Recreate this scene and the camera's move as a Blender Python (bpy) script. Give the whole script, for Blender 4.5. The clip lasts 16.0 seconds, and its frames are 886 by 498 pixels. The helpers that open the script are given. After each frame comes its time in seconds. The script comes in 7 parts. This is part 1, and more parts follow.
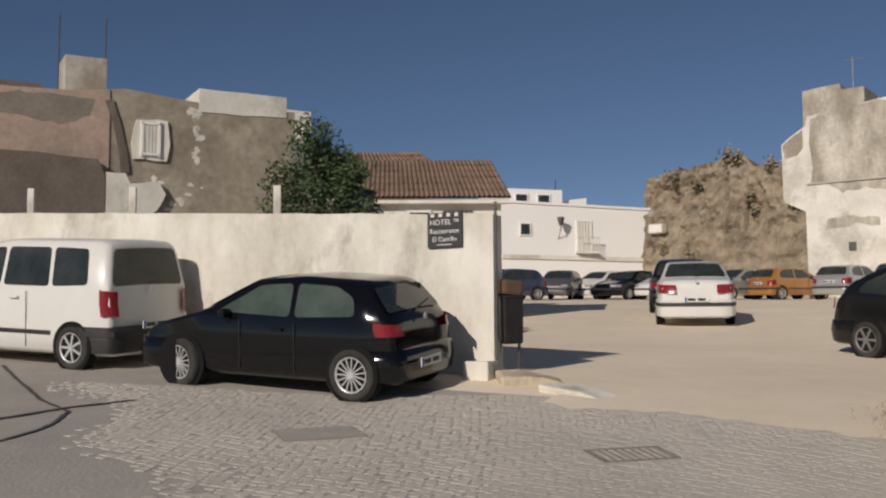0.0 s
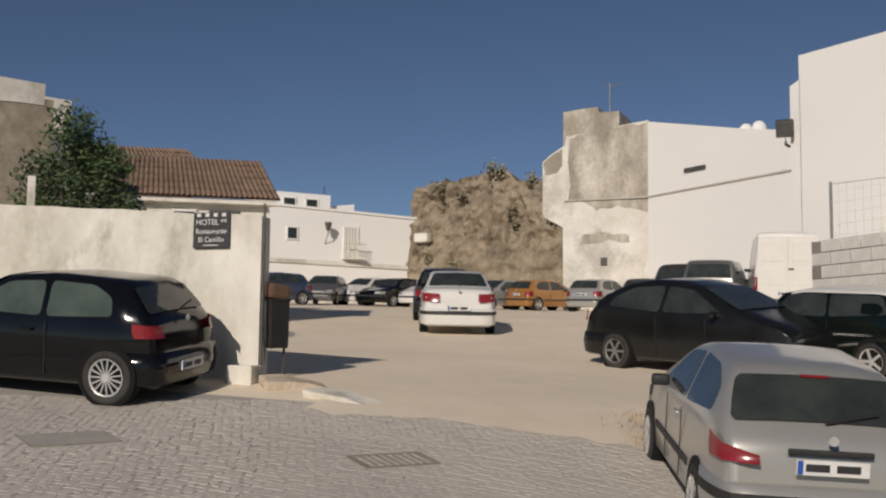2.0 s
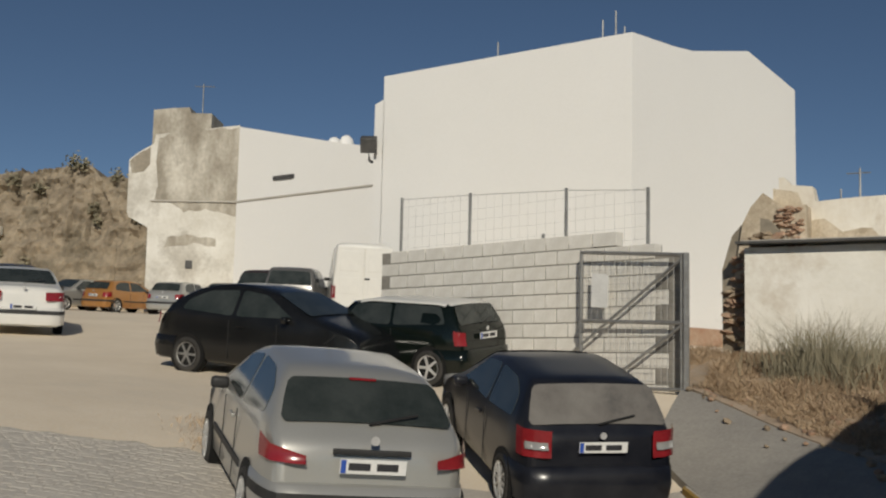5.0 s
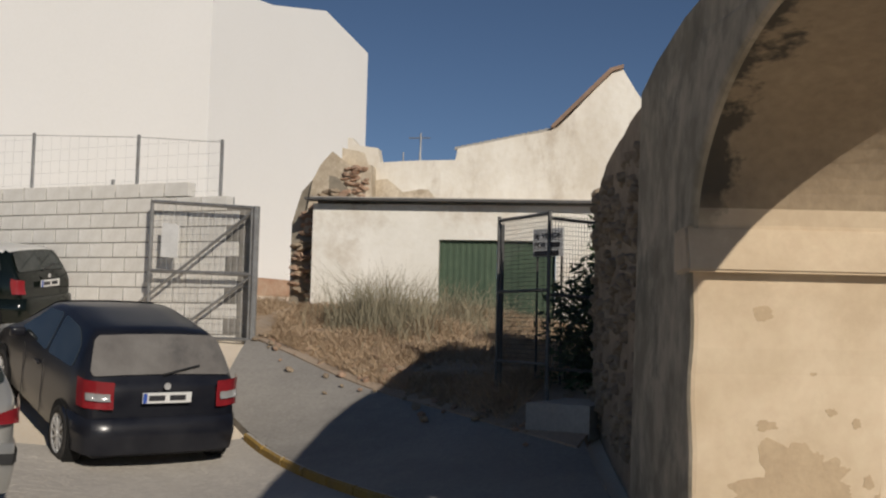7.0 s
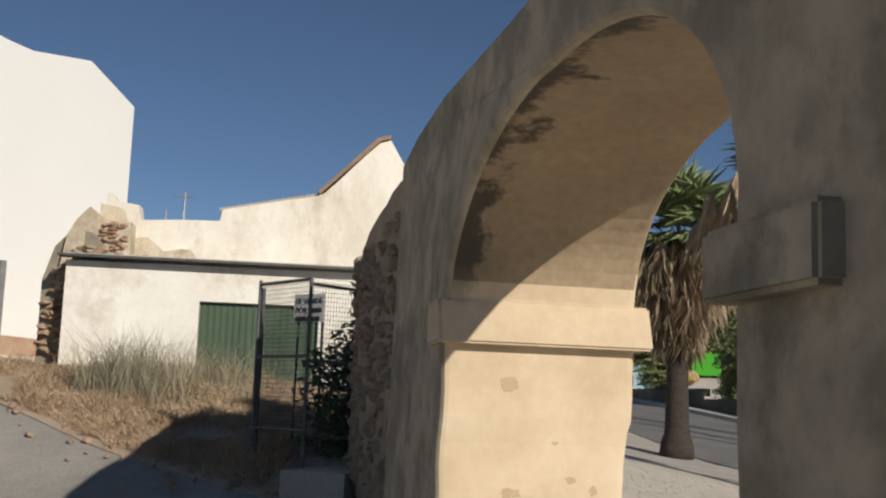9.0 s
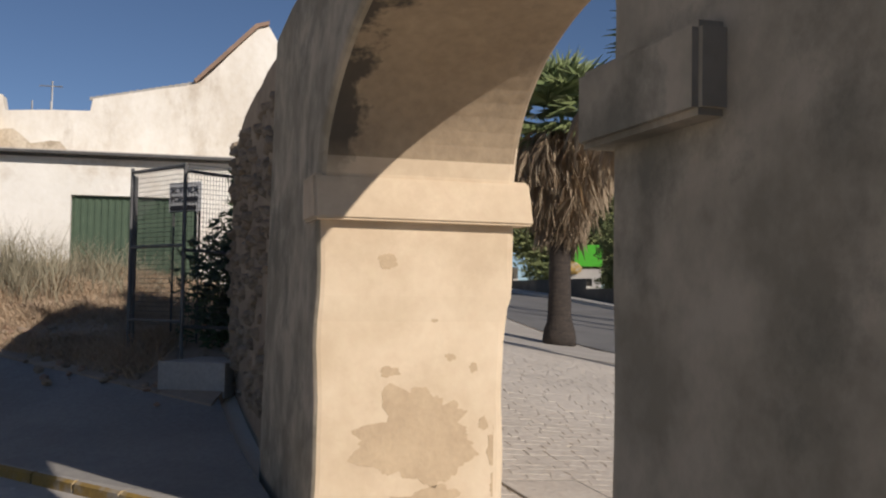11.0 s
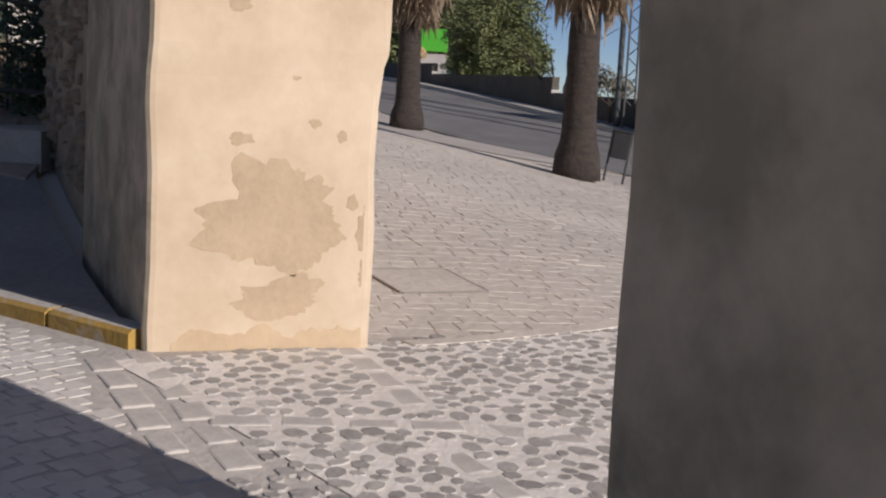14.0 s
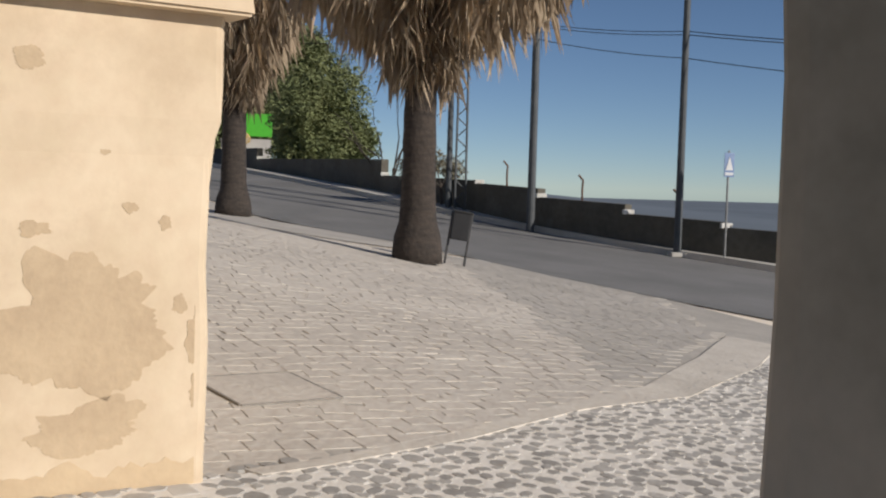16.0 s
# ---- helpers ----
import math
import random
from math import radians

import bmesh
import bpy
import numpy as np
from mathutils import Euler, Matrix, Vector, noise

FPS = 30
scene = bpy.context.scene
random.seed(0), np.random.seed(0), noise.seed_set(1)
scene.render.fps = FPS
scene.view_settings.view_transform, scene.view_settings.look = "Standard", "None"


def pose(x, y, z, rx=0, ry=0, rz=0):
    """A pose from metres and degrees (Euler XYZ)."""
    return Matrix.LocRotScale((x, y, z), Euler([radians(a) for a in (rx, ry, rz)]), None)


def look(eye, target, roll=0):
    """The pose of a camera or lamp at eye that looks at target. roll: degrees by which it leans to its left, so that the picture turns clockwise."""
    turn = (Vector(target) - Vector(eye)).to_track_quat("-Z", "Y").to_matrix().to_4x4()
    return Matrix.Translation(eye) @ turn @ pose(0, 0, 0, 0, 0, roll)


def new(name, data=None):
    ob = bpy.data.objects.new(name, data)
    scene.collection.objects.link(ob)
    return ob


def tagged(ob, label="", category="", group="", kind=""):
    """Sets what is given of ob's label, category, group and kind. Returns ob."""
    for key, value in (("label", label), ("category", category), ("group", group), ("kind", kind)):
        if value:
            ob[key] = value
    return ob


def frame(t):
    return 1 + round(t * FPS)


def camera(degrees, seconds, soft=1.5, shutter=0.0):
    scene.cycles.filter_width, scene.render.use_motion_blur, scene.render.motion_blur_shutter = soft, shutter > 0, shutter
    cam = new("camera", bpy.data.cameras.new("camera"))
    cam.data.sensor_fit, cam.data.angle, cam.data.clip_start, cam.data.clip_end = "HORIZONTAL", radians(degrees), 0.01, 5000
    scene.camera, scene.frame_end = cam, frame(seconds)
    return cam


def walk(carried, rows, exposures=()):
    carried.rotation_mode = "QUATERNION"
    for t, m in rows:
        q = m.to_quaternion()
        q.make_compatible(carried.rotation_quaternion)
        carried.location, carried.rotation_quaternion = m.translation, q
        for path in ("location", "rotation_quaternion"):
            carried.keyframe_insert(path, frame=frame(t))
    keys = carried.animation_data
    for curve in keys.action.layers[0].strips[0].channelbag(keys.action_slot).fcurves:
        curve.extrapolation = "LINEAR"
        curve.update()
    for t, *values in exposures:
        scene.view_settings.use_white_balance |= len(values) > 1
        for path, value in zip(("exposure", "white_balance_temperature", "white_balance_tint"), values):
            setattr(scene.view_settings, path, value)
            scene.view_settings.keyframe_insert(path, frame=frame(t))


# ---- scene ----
cam = camera(43.616, 16.0, soft=2.2)


def row(t, x, y, z, yaw, pitch, roll):
    a, b = radians(yaw), radians(pitch)
    ahead = Vector((-math.sin(a) * math.cos(b), math.cos(a) * math.cos(b), math.sin(b)))
    eye = Vector((x, y, z))
    return t, look(eye, eye + ahead, roll)


PATH = [
    (0.0, 0.084, -0.099, 1.64, -6.478, 5.353, -0.349), (0.5, 0.076, -0.1, 1.636, -10.446, 4.902, 0.191),
    (1.0, 0.075, -0.029, 1.635, -14.251, 4.971, 0.494), (1.5, 0.064, -0.019, 1.643, -16.007, 5.215, 0.532),
    (2.0, 0.052, -0.051, 1.641, -18.61, 5.653, 0.644), (2.5, 0.053, -0.111, 1.643, -22.614, 5.849, 1.043),
    (3.0, 0.066, -0.138, 1.637, -25.983, 6.322, 1.631), (3.2, 0.069, -0.138, 1.637, -27.422, 6.464, 1.651),
    (5.3, 0.262, -0.162, 1.614, -42.833, 5.934, 0.883), (5.5, 0.247, -0.168, 1.619, -45.355, 5.588, 0.594),
    (6.0, 0.151, -0.256, 1.646, -52.444, 4.519, 0.921), (6.5, 0.136, -0.314, 1.65, -57.511, 4.288, 1.35),
    (7.0, 0.089, -0.348, 1.646, -61.579, 4.16, 1.387), (7.5, 0.092, -0.356, 1.649, -65.428, 4.634, 1.721),
    (8.0, 0.068, -0.387, 1.651, -68.732, 5.673, 2.093), (8.5, 0.078, -0.396, 1.659, -71.023, 6.895, 2.196),
    (9.0, 0.078, -0.412, 1.661, -73.544, 7.868, 2.122), (9.2, 0.081, -0.413, 1.661, -74.488, 8.066, 2.021),
    (11.3, 0.311, -0.418, 1.551, -80.198, 1.742, 0.855), (11.5, 0.316, -0.412, 1.549, -80.335, 0.716, 0.554),
    (12.0, 0.382, -0.333, 1.519, -84.094, -1.767, 0.585), (12.5, 0.564, -0.288, 1.49, -84.973, -4.521, 3.146),
    (13.0, 0.799, -0.263, 1.46, -82.178, -6.577, 3.078), (13.5, 1.022, -0.168, 1.429, -85.994, -7.235, 2.712),
    (14.0, 1.275, -0.113, 1.414, -88.283, -8.021, 2.867), (14.5, 1.547, -0.06, 1.408, -90.205, -4.198, 2.503),
    (15.0, 1.785, -0.012, 1.4, -95.082, -0.944, 1.834), (15.5, 2.005, 0.003, 1.385, -95.83, -2.379, 3.093),
    (16.0, 2.193, 0.005, 1.363, -96.998, -3.348, 1.663)]
walk(cam, [row(*r) for r in PATH], exposures=((0.0, -0.05, 6600, 11), (1.0, -0.08, 6800, 3), (1.5, -0.08, 6550, 15), (2.0, -0.1, 6650, 11), (2.5, -0.2, 6600, 9), (3.0, -0.18, 6600, 3), (5.5, -0.2, 6600, 6), (6.0, -0.22, 6600, 9), (6.5, -0.18, 6500, 6), (7.0, -0.08, 6500, 9), (8.0, 0.14, 6450, 8), (8.5, 0.27, 6650, 10), (9.0, 0.3, 6500, 7), (11.5, 0.28, 6350, 13), (12.0, 0.24, 6400, 13), (12.5, 0.42, 6450, 14), (13.0, 0.38, 6500, 11), (13.5, 0.62, 5950, 25), (14.0, 0.3, 6100, 17), (14.5, -0.05, 6350, 15), (15.0, 0.45, 5950, 13), (15.5, 0.42, 6000, 13), (16.0, 0.4, 6200, 10)))

# ---- sky and sun ----
SUN_AZ, SUN_EL = radians(217.5), radians(24.5)      # clockwise from +y; where the sun stands
world = bpy.data.worlds.new("sky")
scene.world = world
world.use_nodes = True
wn = world.node_tree
sky = wn.nodes.new("ShaderNodeTexSky")
sky.sky_type, sky.sun_disc = "NISHITA", False
sky.sun_elevation, sky.sun_rotation = SUN_EL, SUN_AZ
sky.dust_density, sky.ozone_density, sky.air_density = 0.0, 2.0, 0.55
wn.links.new(sky.outputs[0], wn.nodes["Background"].inputs[0])
wn.nodes["Background"].inputs[1].default_value = 0.051
lamp_data = bpy.data.lights.new("sun", "SUN")
lamp_data.energy, lamp_data.angle, lamp_data.color = 3.3, radians(0.5), (1.0, 0.905, 0.80)
sun = new("sun", lamp_data)
SUN_DIR = Vector((math.sin(SUN_AZ) * math.cos(SUN_EL), math.cos(SUN_AZ) * math.cos(SUN_EL), math.sin(SUN_EL)))
sun.matrix_world = look(SUN_DIR * 50, (0, 0, 0))


# ---- materials ----
def mat(name, c1, c2=None, rough=0.85, scale=2.0, fine=30.0, bump=0.15, metal=0.0, spread=(0.35, 0.65), c3=None, stain=0.8, per=0.0, coat=0.0, streak=1.0, grain=0.25):
    """Two-scale noise between c1 and c2, stains of c3, grain and relief; lengths in metres."""
    m = bpy.data.materials.new(name)
    m.use_nodes = True
    nt = m.node_tree
    N, L = nt.nodes, nt.links
    p = N["Principled BSDF"]
    p.inputs["Roughness"].default_value, p.inputs["Metallic"].default_value = rough, metal
    p.inputs["Coat Weight"].default_value = coat
    p.inputs["Coat Roughness"].default_value = 0.05
    c2 = c2 or tuple(v * 0.85 for v in c1)
    tc = N.new("ShaderNodeTexCoord")
    mp = N.new("ShaderNodeMapping")
    mp.inputs["Scale"].default_value = (1, 1, streak)
    L.new(tc.outputs["Object"], mp.inputs[0])
    n1 = N.new("ShaderNodeTexNoise")
    n1.inputs["Scale"].default_value, n1.inputs["Detail"].default_value, n1.inputs["Roughness"].default_value = scale, 6, 0.62
    L.new(mp.outputs[0], n1.inputs["Vector"])
    r1 = N.new("ShaderNodeValToRGB")
    r1.color_ramp.elements[0].position, r1.color_ramp.elements[1].position = spread
    r1.color_ramp.elements[0].color, r1.color_ramp.elements[1].color = (*c1, 1), (*c2, 1)
    L.new(n1.outputs[0], r1.inputs[0])
    out = r1.outputs[0]
    if c3:
        n3 = N.new("ShaderNodeTexNoise")
        n3.inputs["Scale"].default_value, n3.inputs["Detail"].default_value = scale * 0.45, 8
        n3.inputs["Roughness"].default_value = 0.7
        off = N.new("ShaderNodeVectorMath")
        off.inputs[1].default_value = (7.3, 2.1, 4.4)
        L.new(mp.outputs[0], off.inputs[0])
        L.new(off.outputs[0], n3.inputs["Vector"])
        r3 = N.new("ShaderNodeValToRGB")
        r3.color_ramp.elements[0].position, r3.color_ramp.elements[1].position = 0.52, 0.62
        r3.color_ramp.elements[1].color = (stain, stain, stain, 1)
        r3.color_ramp.elements[0].color = (0, 0, 0, 1)
        L.new(n3.outputs[0], r3.inputs[0])
        mx = N.new("ShaderNodeMix")
        mx.data_type = "RGBA"
        L.new(r3.outputs[0], mx.inputs[0])
        L.new(out, mx.inputs[6])
        mx.inputs[7].default_value = (*c3, 1)
        out = mx.outputs[2]
    n2 = N.new("ShaderNodeTexNoise")
    n2.inputs["Scale"].default_value, n2.inputs["Detail"].default_value = fine, 4
    L.new(tc.outputs["Object"], n2.inputs["Vector"])
    g = N.new("ShaderNodeMix")
    g.data_type, g.blend_type = "RGBA", "OVERLAY"
    g.inputs[0].default_value = grain if rough > 0.4 else 0.05
    L.new(out, g.inputs[6])
    L.new(n2.outputs[0], g.inputs[7])
    out = g.outputs[2]
    if per:
        oi = N.new("ShaderNodeObjectInfo")
        ge = N.new("ShaderNodeNewGeometry")
        ad = N.new("ShaderNodeMath")
        ad.operation = "ADD"
        L.new(oi.outputs["Random"], ad.inputs[0])
        L.new(ge.outputs["Random Per Island"], ad.inputs[1])
        mr = N.new("ShaderNodeMapRange")
        mr.inputs[2].default_value = 2.0
        mr.inputs[3].default_value, mr.inputs[4].default_value = 1 - per, 1 + per
        L.new(ad.outputs[0], mr.inputs[0])
        hs = N.new("ShaderNodeHueSaturation")
        L.new(mr.outputs[0], hs.inputs["Value"])
        L.new(out, hs.inputs["Color"])
        out = hs.outputs[0]
    L.new(out, p.inputs["Base Color"])
    if bump:
        b = N.new("ShaderNodeBump")
        b.inputs["Strength"].default_value, b.inputs["Distance"].default_value = bump, 0.02
        L.new(n2.outputs[0], b.inputs["Height"])
        L.new(b.outputs[0], p.inputs["Normal"])
    return m


def paint(name, c, rough=0.3, coat=0.6, metal=0.0, dust=0.1):
    d = tuple(v * (1 - dust) + 0.35 * dust for v in c)
    return mat(name, c, d, rough=rough, scale=3, fine=60, bump=0.0, metal=metal, coat=coat)


M_SAND = mat("sand", (0.88, 0.765, 0.605), (0.80, 0.685, 0.53), 0.95, 0.5, 24, 0.35, c3=(0.72, 0.63, 0.505), stain=0.45)
M_COBBLE = mat("street_sett", (0.49, 0.455, 0.405), (0.57, 0.53, 0.47), 0.9, 0.6, 18, 0.3, c3=(0.61, 0.56, 0.485), stain=0.5, per=0.07)
M_STREET = mat("street_bed", (0.36, 0.335, 0.30), (0.425, 0.395, 0.355), 0.92, 0.7, 26, 0.4, c3=(0.47, 0.43, 0.375), stain=0.5)
M_STREETPALE = mat("dusty_street_bed", (0.47, 0.435, 0.385), (0.55, 0.51, 0.45), 0.92, 0.7, 22, 0.4, c3=(0.60, 0.55, 0.47), stain=0.5)
M_NEARBLACK = mat("near_black", (0.06, 0.06, 0.06), (0.09, 0.088, 0.085), 0.8, 2, 30, 0.2)
M_ASPHALT = mat("asphalt", (0.17, 0.165, 0.155), (0.22, 0.212, 0.20), 0.9, 0.5, 40, 0.3)
M_CONC = mat("concrete", (0.52, 0.49, 0.44), (0.44, 0.41, 0.36), 0.9, 1.2, 26, 0.3, c3=(0.42, 0.39, 0.35), stain=0.4)
M_PLASTER = mat("old_whitewash", (0.77, 0.74, 0.665), (0.54, 0.51, 0.43), 0.9, 1.5, 9, 0.25, c3=(0.33, 0.31, 0.25), stain=0.7, streak=0.55, grain=0.16, spread=(0.36, 0.7))
M_WHITE = mat("white_paint", (0.84, 0.83, 0.805), (0.80, 0.79, 0.76), 0.85, 0.25, 14, 0.1, spread=(0.2, 0.8), grain=0.1)
M_WHITE_OLD = mat("weathered_white", (0.76, 0.74, 0.68), (0.60, 0.57, 0.50), 0.88, 0.9, 10, 0.25, c3=(0.40, 0.37, 0.315), stain=0.65, grain=0.2)
M_GREYWALL = mat("weathered_render", (0.36, 0.315, 0.245), (0.235, 0.20, 0.15), 0.92, 1.6, 7, 0.5, c3=(0.46, 0.41, 0.33), stain=0.5, spread=(0.32, 0.68), grain=0.35)
M_TOWERGREY = mat("tower_render", (0.60, 0.565, 0.49), (0.30, 0.265, 0.21), 0.92, 0.9, 8, 0.4, c3=(0.24, 0.21, 0.165), stain=0.6, spread=(0.34, 0.6), streak=0.5, grain=0.3)
M_PINK = mat("faded_pink_render", (0.47, 0.345, 0.275), (0.36, 0.28, 0.225), 0.92, 0.9, 8, 0.4, c3=(0.24, 0.195, 0.16), stain=0.55, grain=0.3)
M_DARKWALL = mat("dark_stone", (0.13, 0.105, 0.085), (0.19, 0.155, 0.125), 0.95, 1.2, 12, 0.6)
M_ROCK = mat("ruin_stone", (0.36, 0.30, 0.22), (0.22, 0.18, 0.13), 0.95, 1.1, 3, 1.0, c3=(0.14, 0.12, 0.085), stain=0.65, grain=0.4)
M_TILE = mat("roof_tile", (0.30, 0.20, 0.14), (0.22, 0.15, 0.108), 0.85, 1.0, 12, 0.4, per=0.2)
M_ARCH = mat("ochre_render", (0.69, 0.56, 0.395), (0.58, 0.455, 0.305), 0.9, 1.8, 14, 0.1, c3=(0.53, 0.41, 0.275), stain=0.55, spread=(0.35, 0.65), grain=0.1)
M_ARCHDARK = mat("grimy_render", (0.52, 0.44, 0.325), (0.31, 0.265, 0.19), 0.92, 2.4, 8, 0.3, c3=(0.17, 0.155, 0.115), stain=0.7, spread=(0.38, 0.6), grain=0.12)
M_BLOCK = mat("concrete_block", (0.76, 0.74, 0.69), (0.66, 0.635, 0.58), 0.92, 3.0, 40, 0.4, per=0.09)
M_MORTAR = mat("mortar", (0.29, 0.27, 0.24), (0.21, 0.20, 0.175), 0.95, 4, 40, 0.4)
M_STEEL = mat("galvanised_steel", (0.34, 0.34, 0.33), (0.24, 0.235, 0.225), 0.55, 4, 40, 0.1, metal=0.6)
M_PALMTRUNK = mat("palm_trunk", (0.06, 0.046, 0.036), (0.033, 0.027, 0.022), 0.95, 5, 14, 0.9, streak=3.0)
M_MORTARBED = mat("pale_mortar", (0.80, 0.745, 0.66), (0.70, 0.65, 0.57), 0.92, 2, 24, 0.4)
M_STAINED = mat("stained_render", (0.62, 0.54, 0.42), (0.50, 0.42, 0.31), 0.92, 3, 20, 0.4, c3=(0.34, 0.27, 0.19), stain=0.6)
# damp band on the old house; also painted recess shade on the near impost
M_DARKREND = mat("damp_and_shade_grey", (0.27, 0.235, 0.19), (0.20, 0.175, 0.14), 0.94, 2, 12, 0.4)
M_POLE = mat("weathered_pole", (0.055, 0.062, 0.066), (0.085, 0.09, 0.09), 0.6, 3, 30, 0.1)
M_PAVEMENT = mat("grey_pavement", (0.39, 0.365, 0.325), (0.32, 0.30, 0.27), 0.92, 0.9, 22, 0.4, c3=(0.26, 0.245, 0.22), stain=0.5)
M_DARKSTEEL = mat("dark_steel", (0.07, 0.07, 0.07), (0.11, 0.105, 0.10), 0.6, 4, 40, 0.1, metal=0.3)
M_GREEN = mat("green_sheet", (0.05, 0.085, 0.05), (0.07, 0.11, 0.065), 0.6, 2, 30, 0.1)
M_BLACK = mat("black_plastic", (0.018, 0.018, 0.019), (0.03, 0.03, 0.03), 0.6, 4, 40, 0.1)
M_RUBBER = mat("tyre_rubber", (0.022, 0.021, 0.02), (0.05, 0.047, 0.043), 0.85, 5, 40, 0.2)
M_RIM = mat("alloy", (0.66, 0.66, 0.65), (0.54, 0.54, 0.53), 0.35, 6, 40, 0.0, metal=0.35)
M_GLASS = mat("car_glass", (0.022, 0.028, 0.027), (0.045, 0.052, 0.05), 0.05, 2.5, 40, 0.0)
M_GLASSGREEN = mat("green_tinted_glass", (0.045, 0.065, 0.055), (0.08, 0.105, 0.09), 0.06, 2.2, 40, 0.0)
M_GLASSDUST = mat("dusty_glass", (0.13, 0.12, 0.11), (0.19, 0.18, 0.165), 0.35, 2.5, 40, 0.0, c3=(0.06, 0.06, 0.06), stain=0.6)
M_RED = mat("tail_lens", (0.27, 0.02, 0.026), (0.20, 0.014, 0.018), 0.2, 4, 40, 0.0, coat=0.5)
M_CLEAR = mat("lamp_lens", (0.34, 0.34, 0.33), (0.24, 0.24, 0.24), 0.15, 6, 40, 0.0, coat=0.5)
M_PLATE = mat("plate_white", (0.75, 0.75, 0.73), (0.68, 0.68, 0.66), 0.5, 6, 40, 0.0)
M_INK = mat("plate_ink", (0.03, 0.03, 0.035), None, 0.6, 4, 40, 0.0)
M_BLUE = mat("plate_blue", (0.03, 0.09, 0.42), None, 0.5, 4, 40, 0.0)
M_YELLOW = mat("kerb_yellow", (0.46, 0.29, 0.06), (0.38, 0.245, 0.07), 0.85, 5, 30, 0.3, c3=(0.46, 0.41, 0.33), stain=0.85)
M_BARK = mat("palm_bark", (0.065, 0.052, 0.042), (0.11, 0.088, 0.07), 0.95, 5, 30, 0.6, streak=4)
M_DRYFROND = mat("dry_frond", (0.40, 0.32, 0.22), (0.25, 0.18, 0.115), 0.9, 3, 30, 0.1, per=0.45)
M_FROND = mat("palm_leaf", (0.12, 0.16, 0.06), (0.19, 0.22, 0.09), 0.6, 2, 30, 0.1, per=0.35)
M_LEAF = mat("tree_leaf", (0.05, 0.082, 0.033), (0.085, 0.125, 0.048), 0.6, 2, 30, 0.1, per=0.4)
M_LEAF2 = mat("pine_leaf", (0.16, 0.19, 0.07), (0.23, 0.25, 0.10), 0.75, 0.5, 20, 0.1, per=0.3)
M_HAY = mat("dry_grass", (0.60, 0.45, 0.30), (0.43, 0.315, 0.205), 0.95, 1.2, 30, 0.1, per=0.35)
M_WEED = mat("grey_green_weed", (0.25, 0.23, 0.155), (0.34, 0.30, 0.205), 0.9, 1.2, 30, 0.1, per=0.3)
M_DIRT = mat("dry_earth", (0.50, 0.39, 0.285), (0.39, 0.30, 0.215), 0.95, 1.0, 16, 0.6, c3=(0.57, 0.48, 0.38), stain=0.5)
M_PEBBLE = mat("pebble", (0.44, 0.41, 0.365), (0.58, 0.545, 0.49), 0.85, 3, 30, 0.3, per=0.38)
M_BRICKRED = mat("broken_brick", (0.36, 0.21, 0.135), (0.44, 0.33, 0.24), 0.95, 3, 30, 0.5, per=0.25)
M_RUBBLE = mat("rubble_stone", (0.38, 0.30, 0.21), (0.27, 0.21, 0.15), 0.95, 2, 20, 0.6, per=0.3)
M_SIGN = mat("sign_black", (0.02, 0.02, 0.022), (0.035, 0.035, 0.035), 0.6, 3, 30, 0.0)
M_SIGNW = mat("sign_white", (0.72, 0.72, 0.70), None, 0.6, 3, 30, 0.0)
M_LIME = mat("lime_panel", (0.09, 0.48, 0.03), (0.08, 0.42, 0.03), 0.5, 3, 30, 0.0)
M_SHED = mat("limewashed_shed", (0.86, 0.835, 0.765), (0.77, 0.74, 0.66), 0.88, 1.1, 10, 0.3, c3=(0.58, 0.51, 0.415), stain=0.6, grain=0.15)
M_SHEDOLD = mat("weathered_limewash", (0.84, 0.80, 0.71), (0.68, 0.62, 0.52), 0.9, 1.3, 9, 0.35, c3=(0.47, 0.395, 0.30), stain=0.6, streak=0.5, grain=0.2)
# grimy ochre, darkened further to stand in for shade under the vault
M_SOFFIT = mat("shaded_dirty_soffit", (0.39, 0.30, 0.195), (0.30, 0.225, 0.145), 0.92, 1.1, 16, 0.35, c3=(0.21, 0.165, 0.115), stain=0.7)
M_JOINT = mat("paving_joint", (0.40, 0.365, 0.315), (0.48, 0.44, 0.38), 0.95, 2, 24, 0.3)
# distance haze is mixed into the colour of the far land
M_FAR = mat("haze_tinted_fields", (0.15, 0.175, 0.205), (0.115, 0.14, 0.165), 1.0, 0.004, 0.05, 0.0)
M_VERGE = mat("verge_concrete", (0.52, 0.475, 0.41), (0.45, 0.41, 0.355), 0.92, 0.8, 20, 0.4, c3=(0.40, 0.365, 0.315), stain=0.5)
M_PLAZADARK = mat("dark_plaza_stone", (0.41, 0.375, 0.325), (0.48, 0.44, 0.385), 0.88, 0.7, 16, 0.5, per=0.08)
M_PALEBLUE = mat("faded_blue", (0.16, 0.24, 0.42), (0.22, 0.30, 0.46), 0.5, 4, 40, 0.0)
M_SETTPALE = mat("cement_washed_sett", (0.66, 0.62, 0.55), (0.76, 0.715, 0.64), 0.9, 1.2, 18, 0.3, c3=(0.58, 0.54, 0.475), stain=0.5, per=0.08)
M_CAGE = mat("dull_steel", (0.17, 0.17, 0.165), (0.11, 0.11, 0.105), 0.6, 4, 40, 0.1, metal=0.3)
M_ROADWALL = mat("dark_mossy_render", (0.12, 0.108, 0.083), (0.08, 0.073, 0.057), 0.95, 0.8, 8, 0.4, c3=(0.16, 0.145, 0.115), stain=0.5)
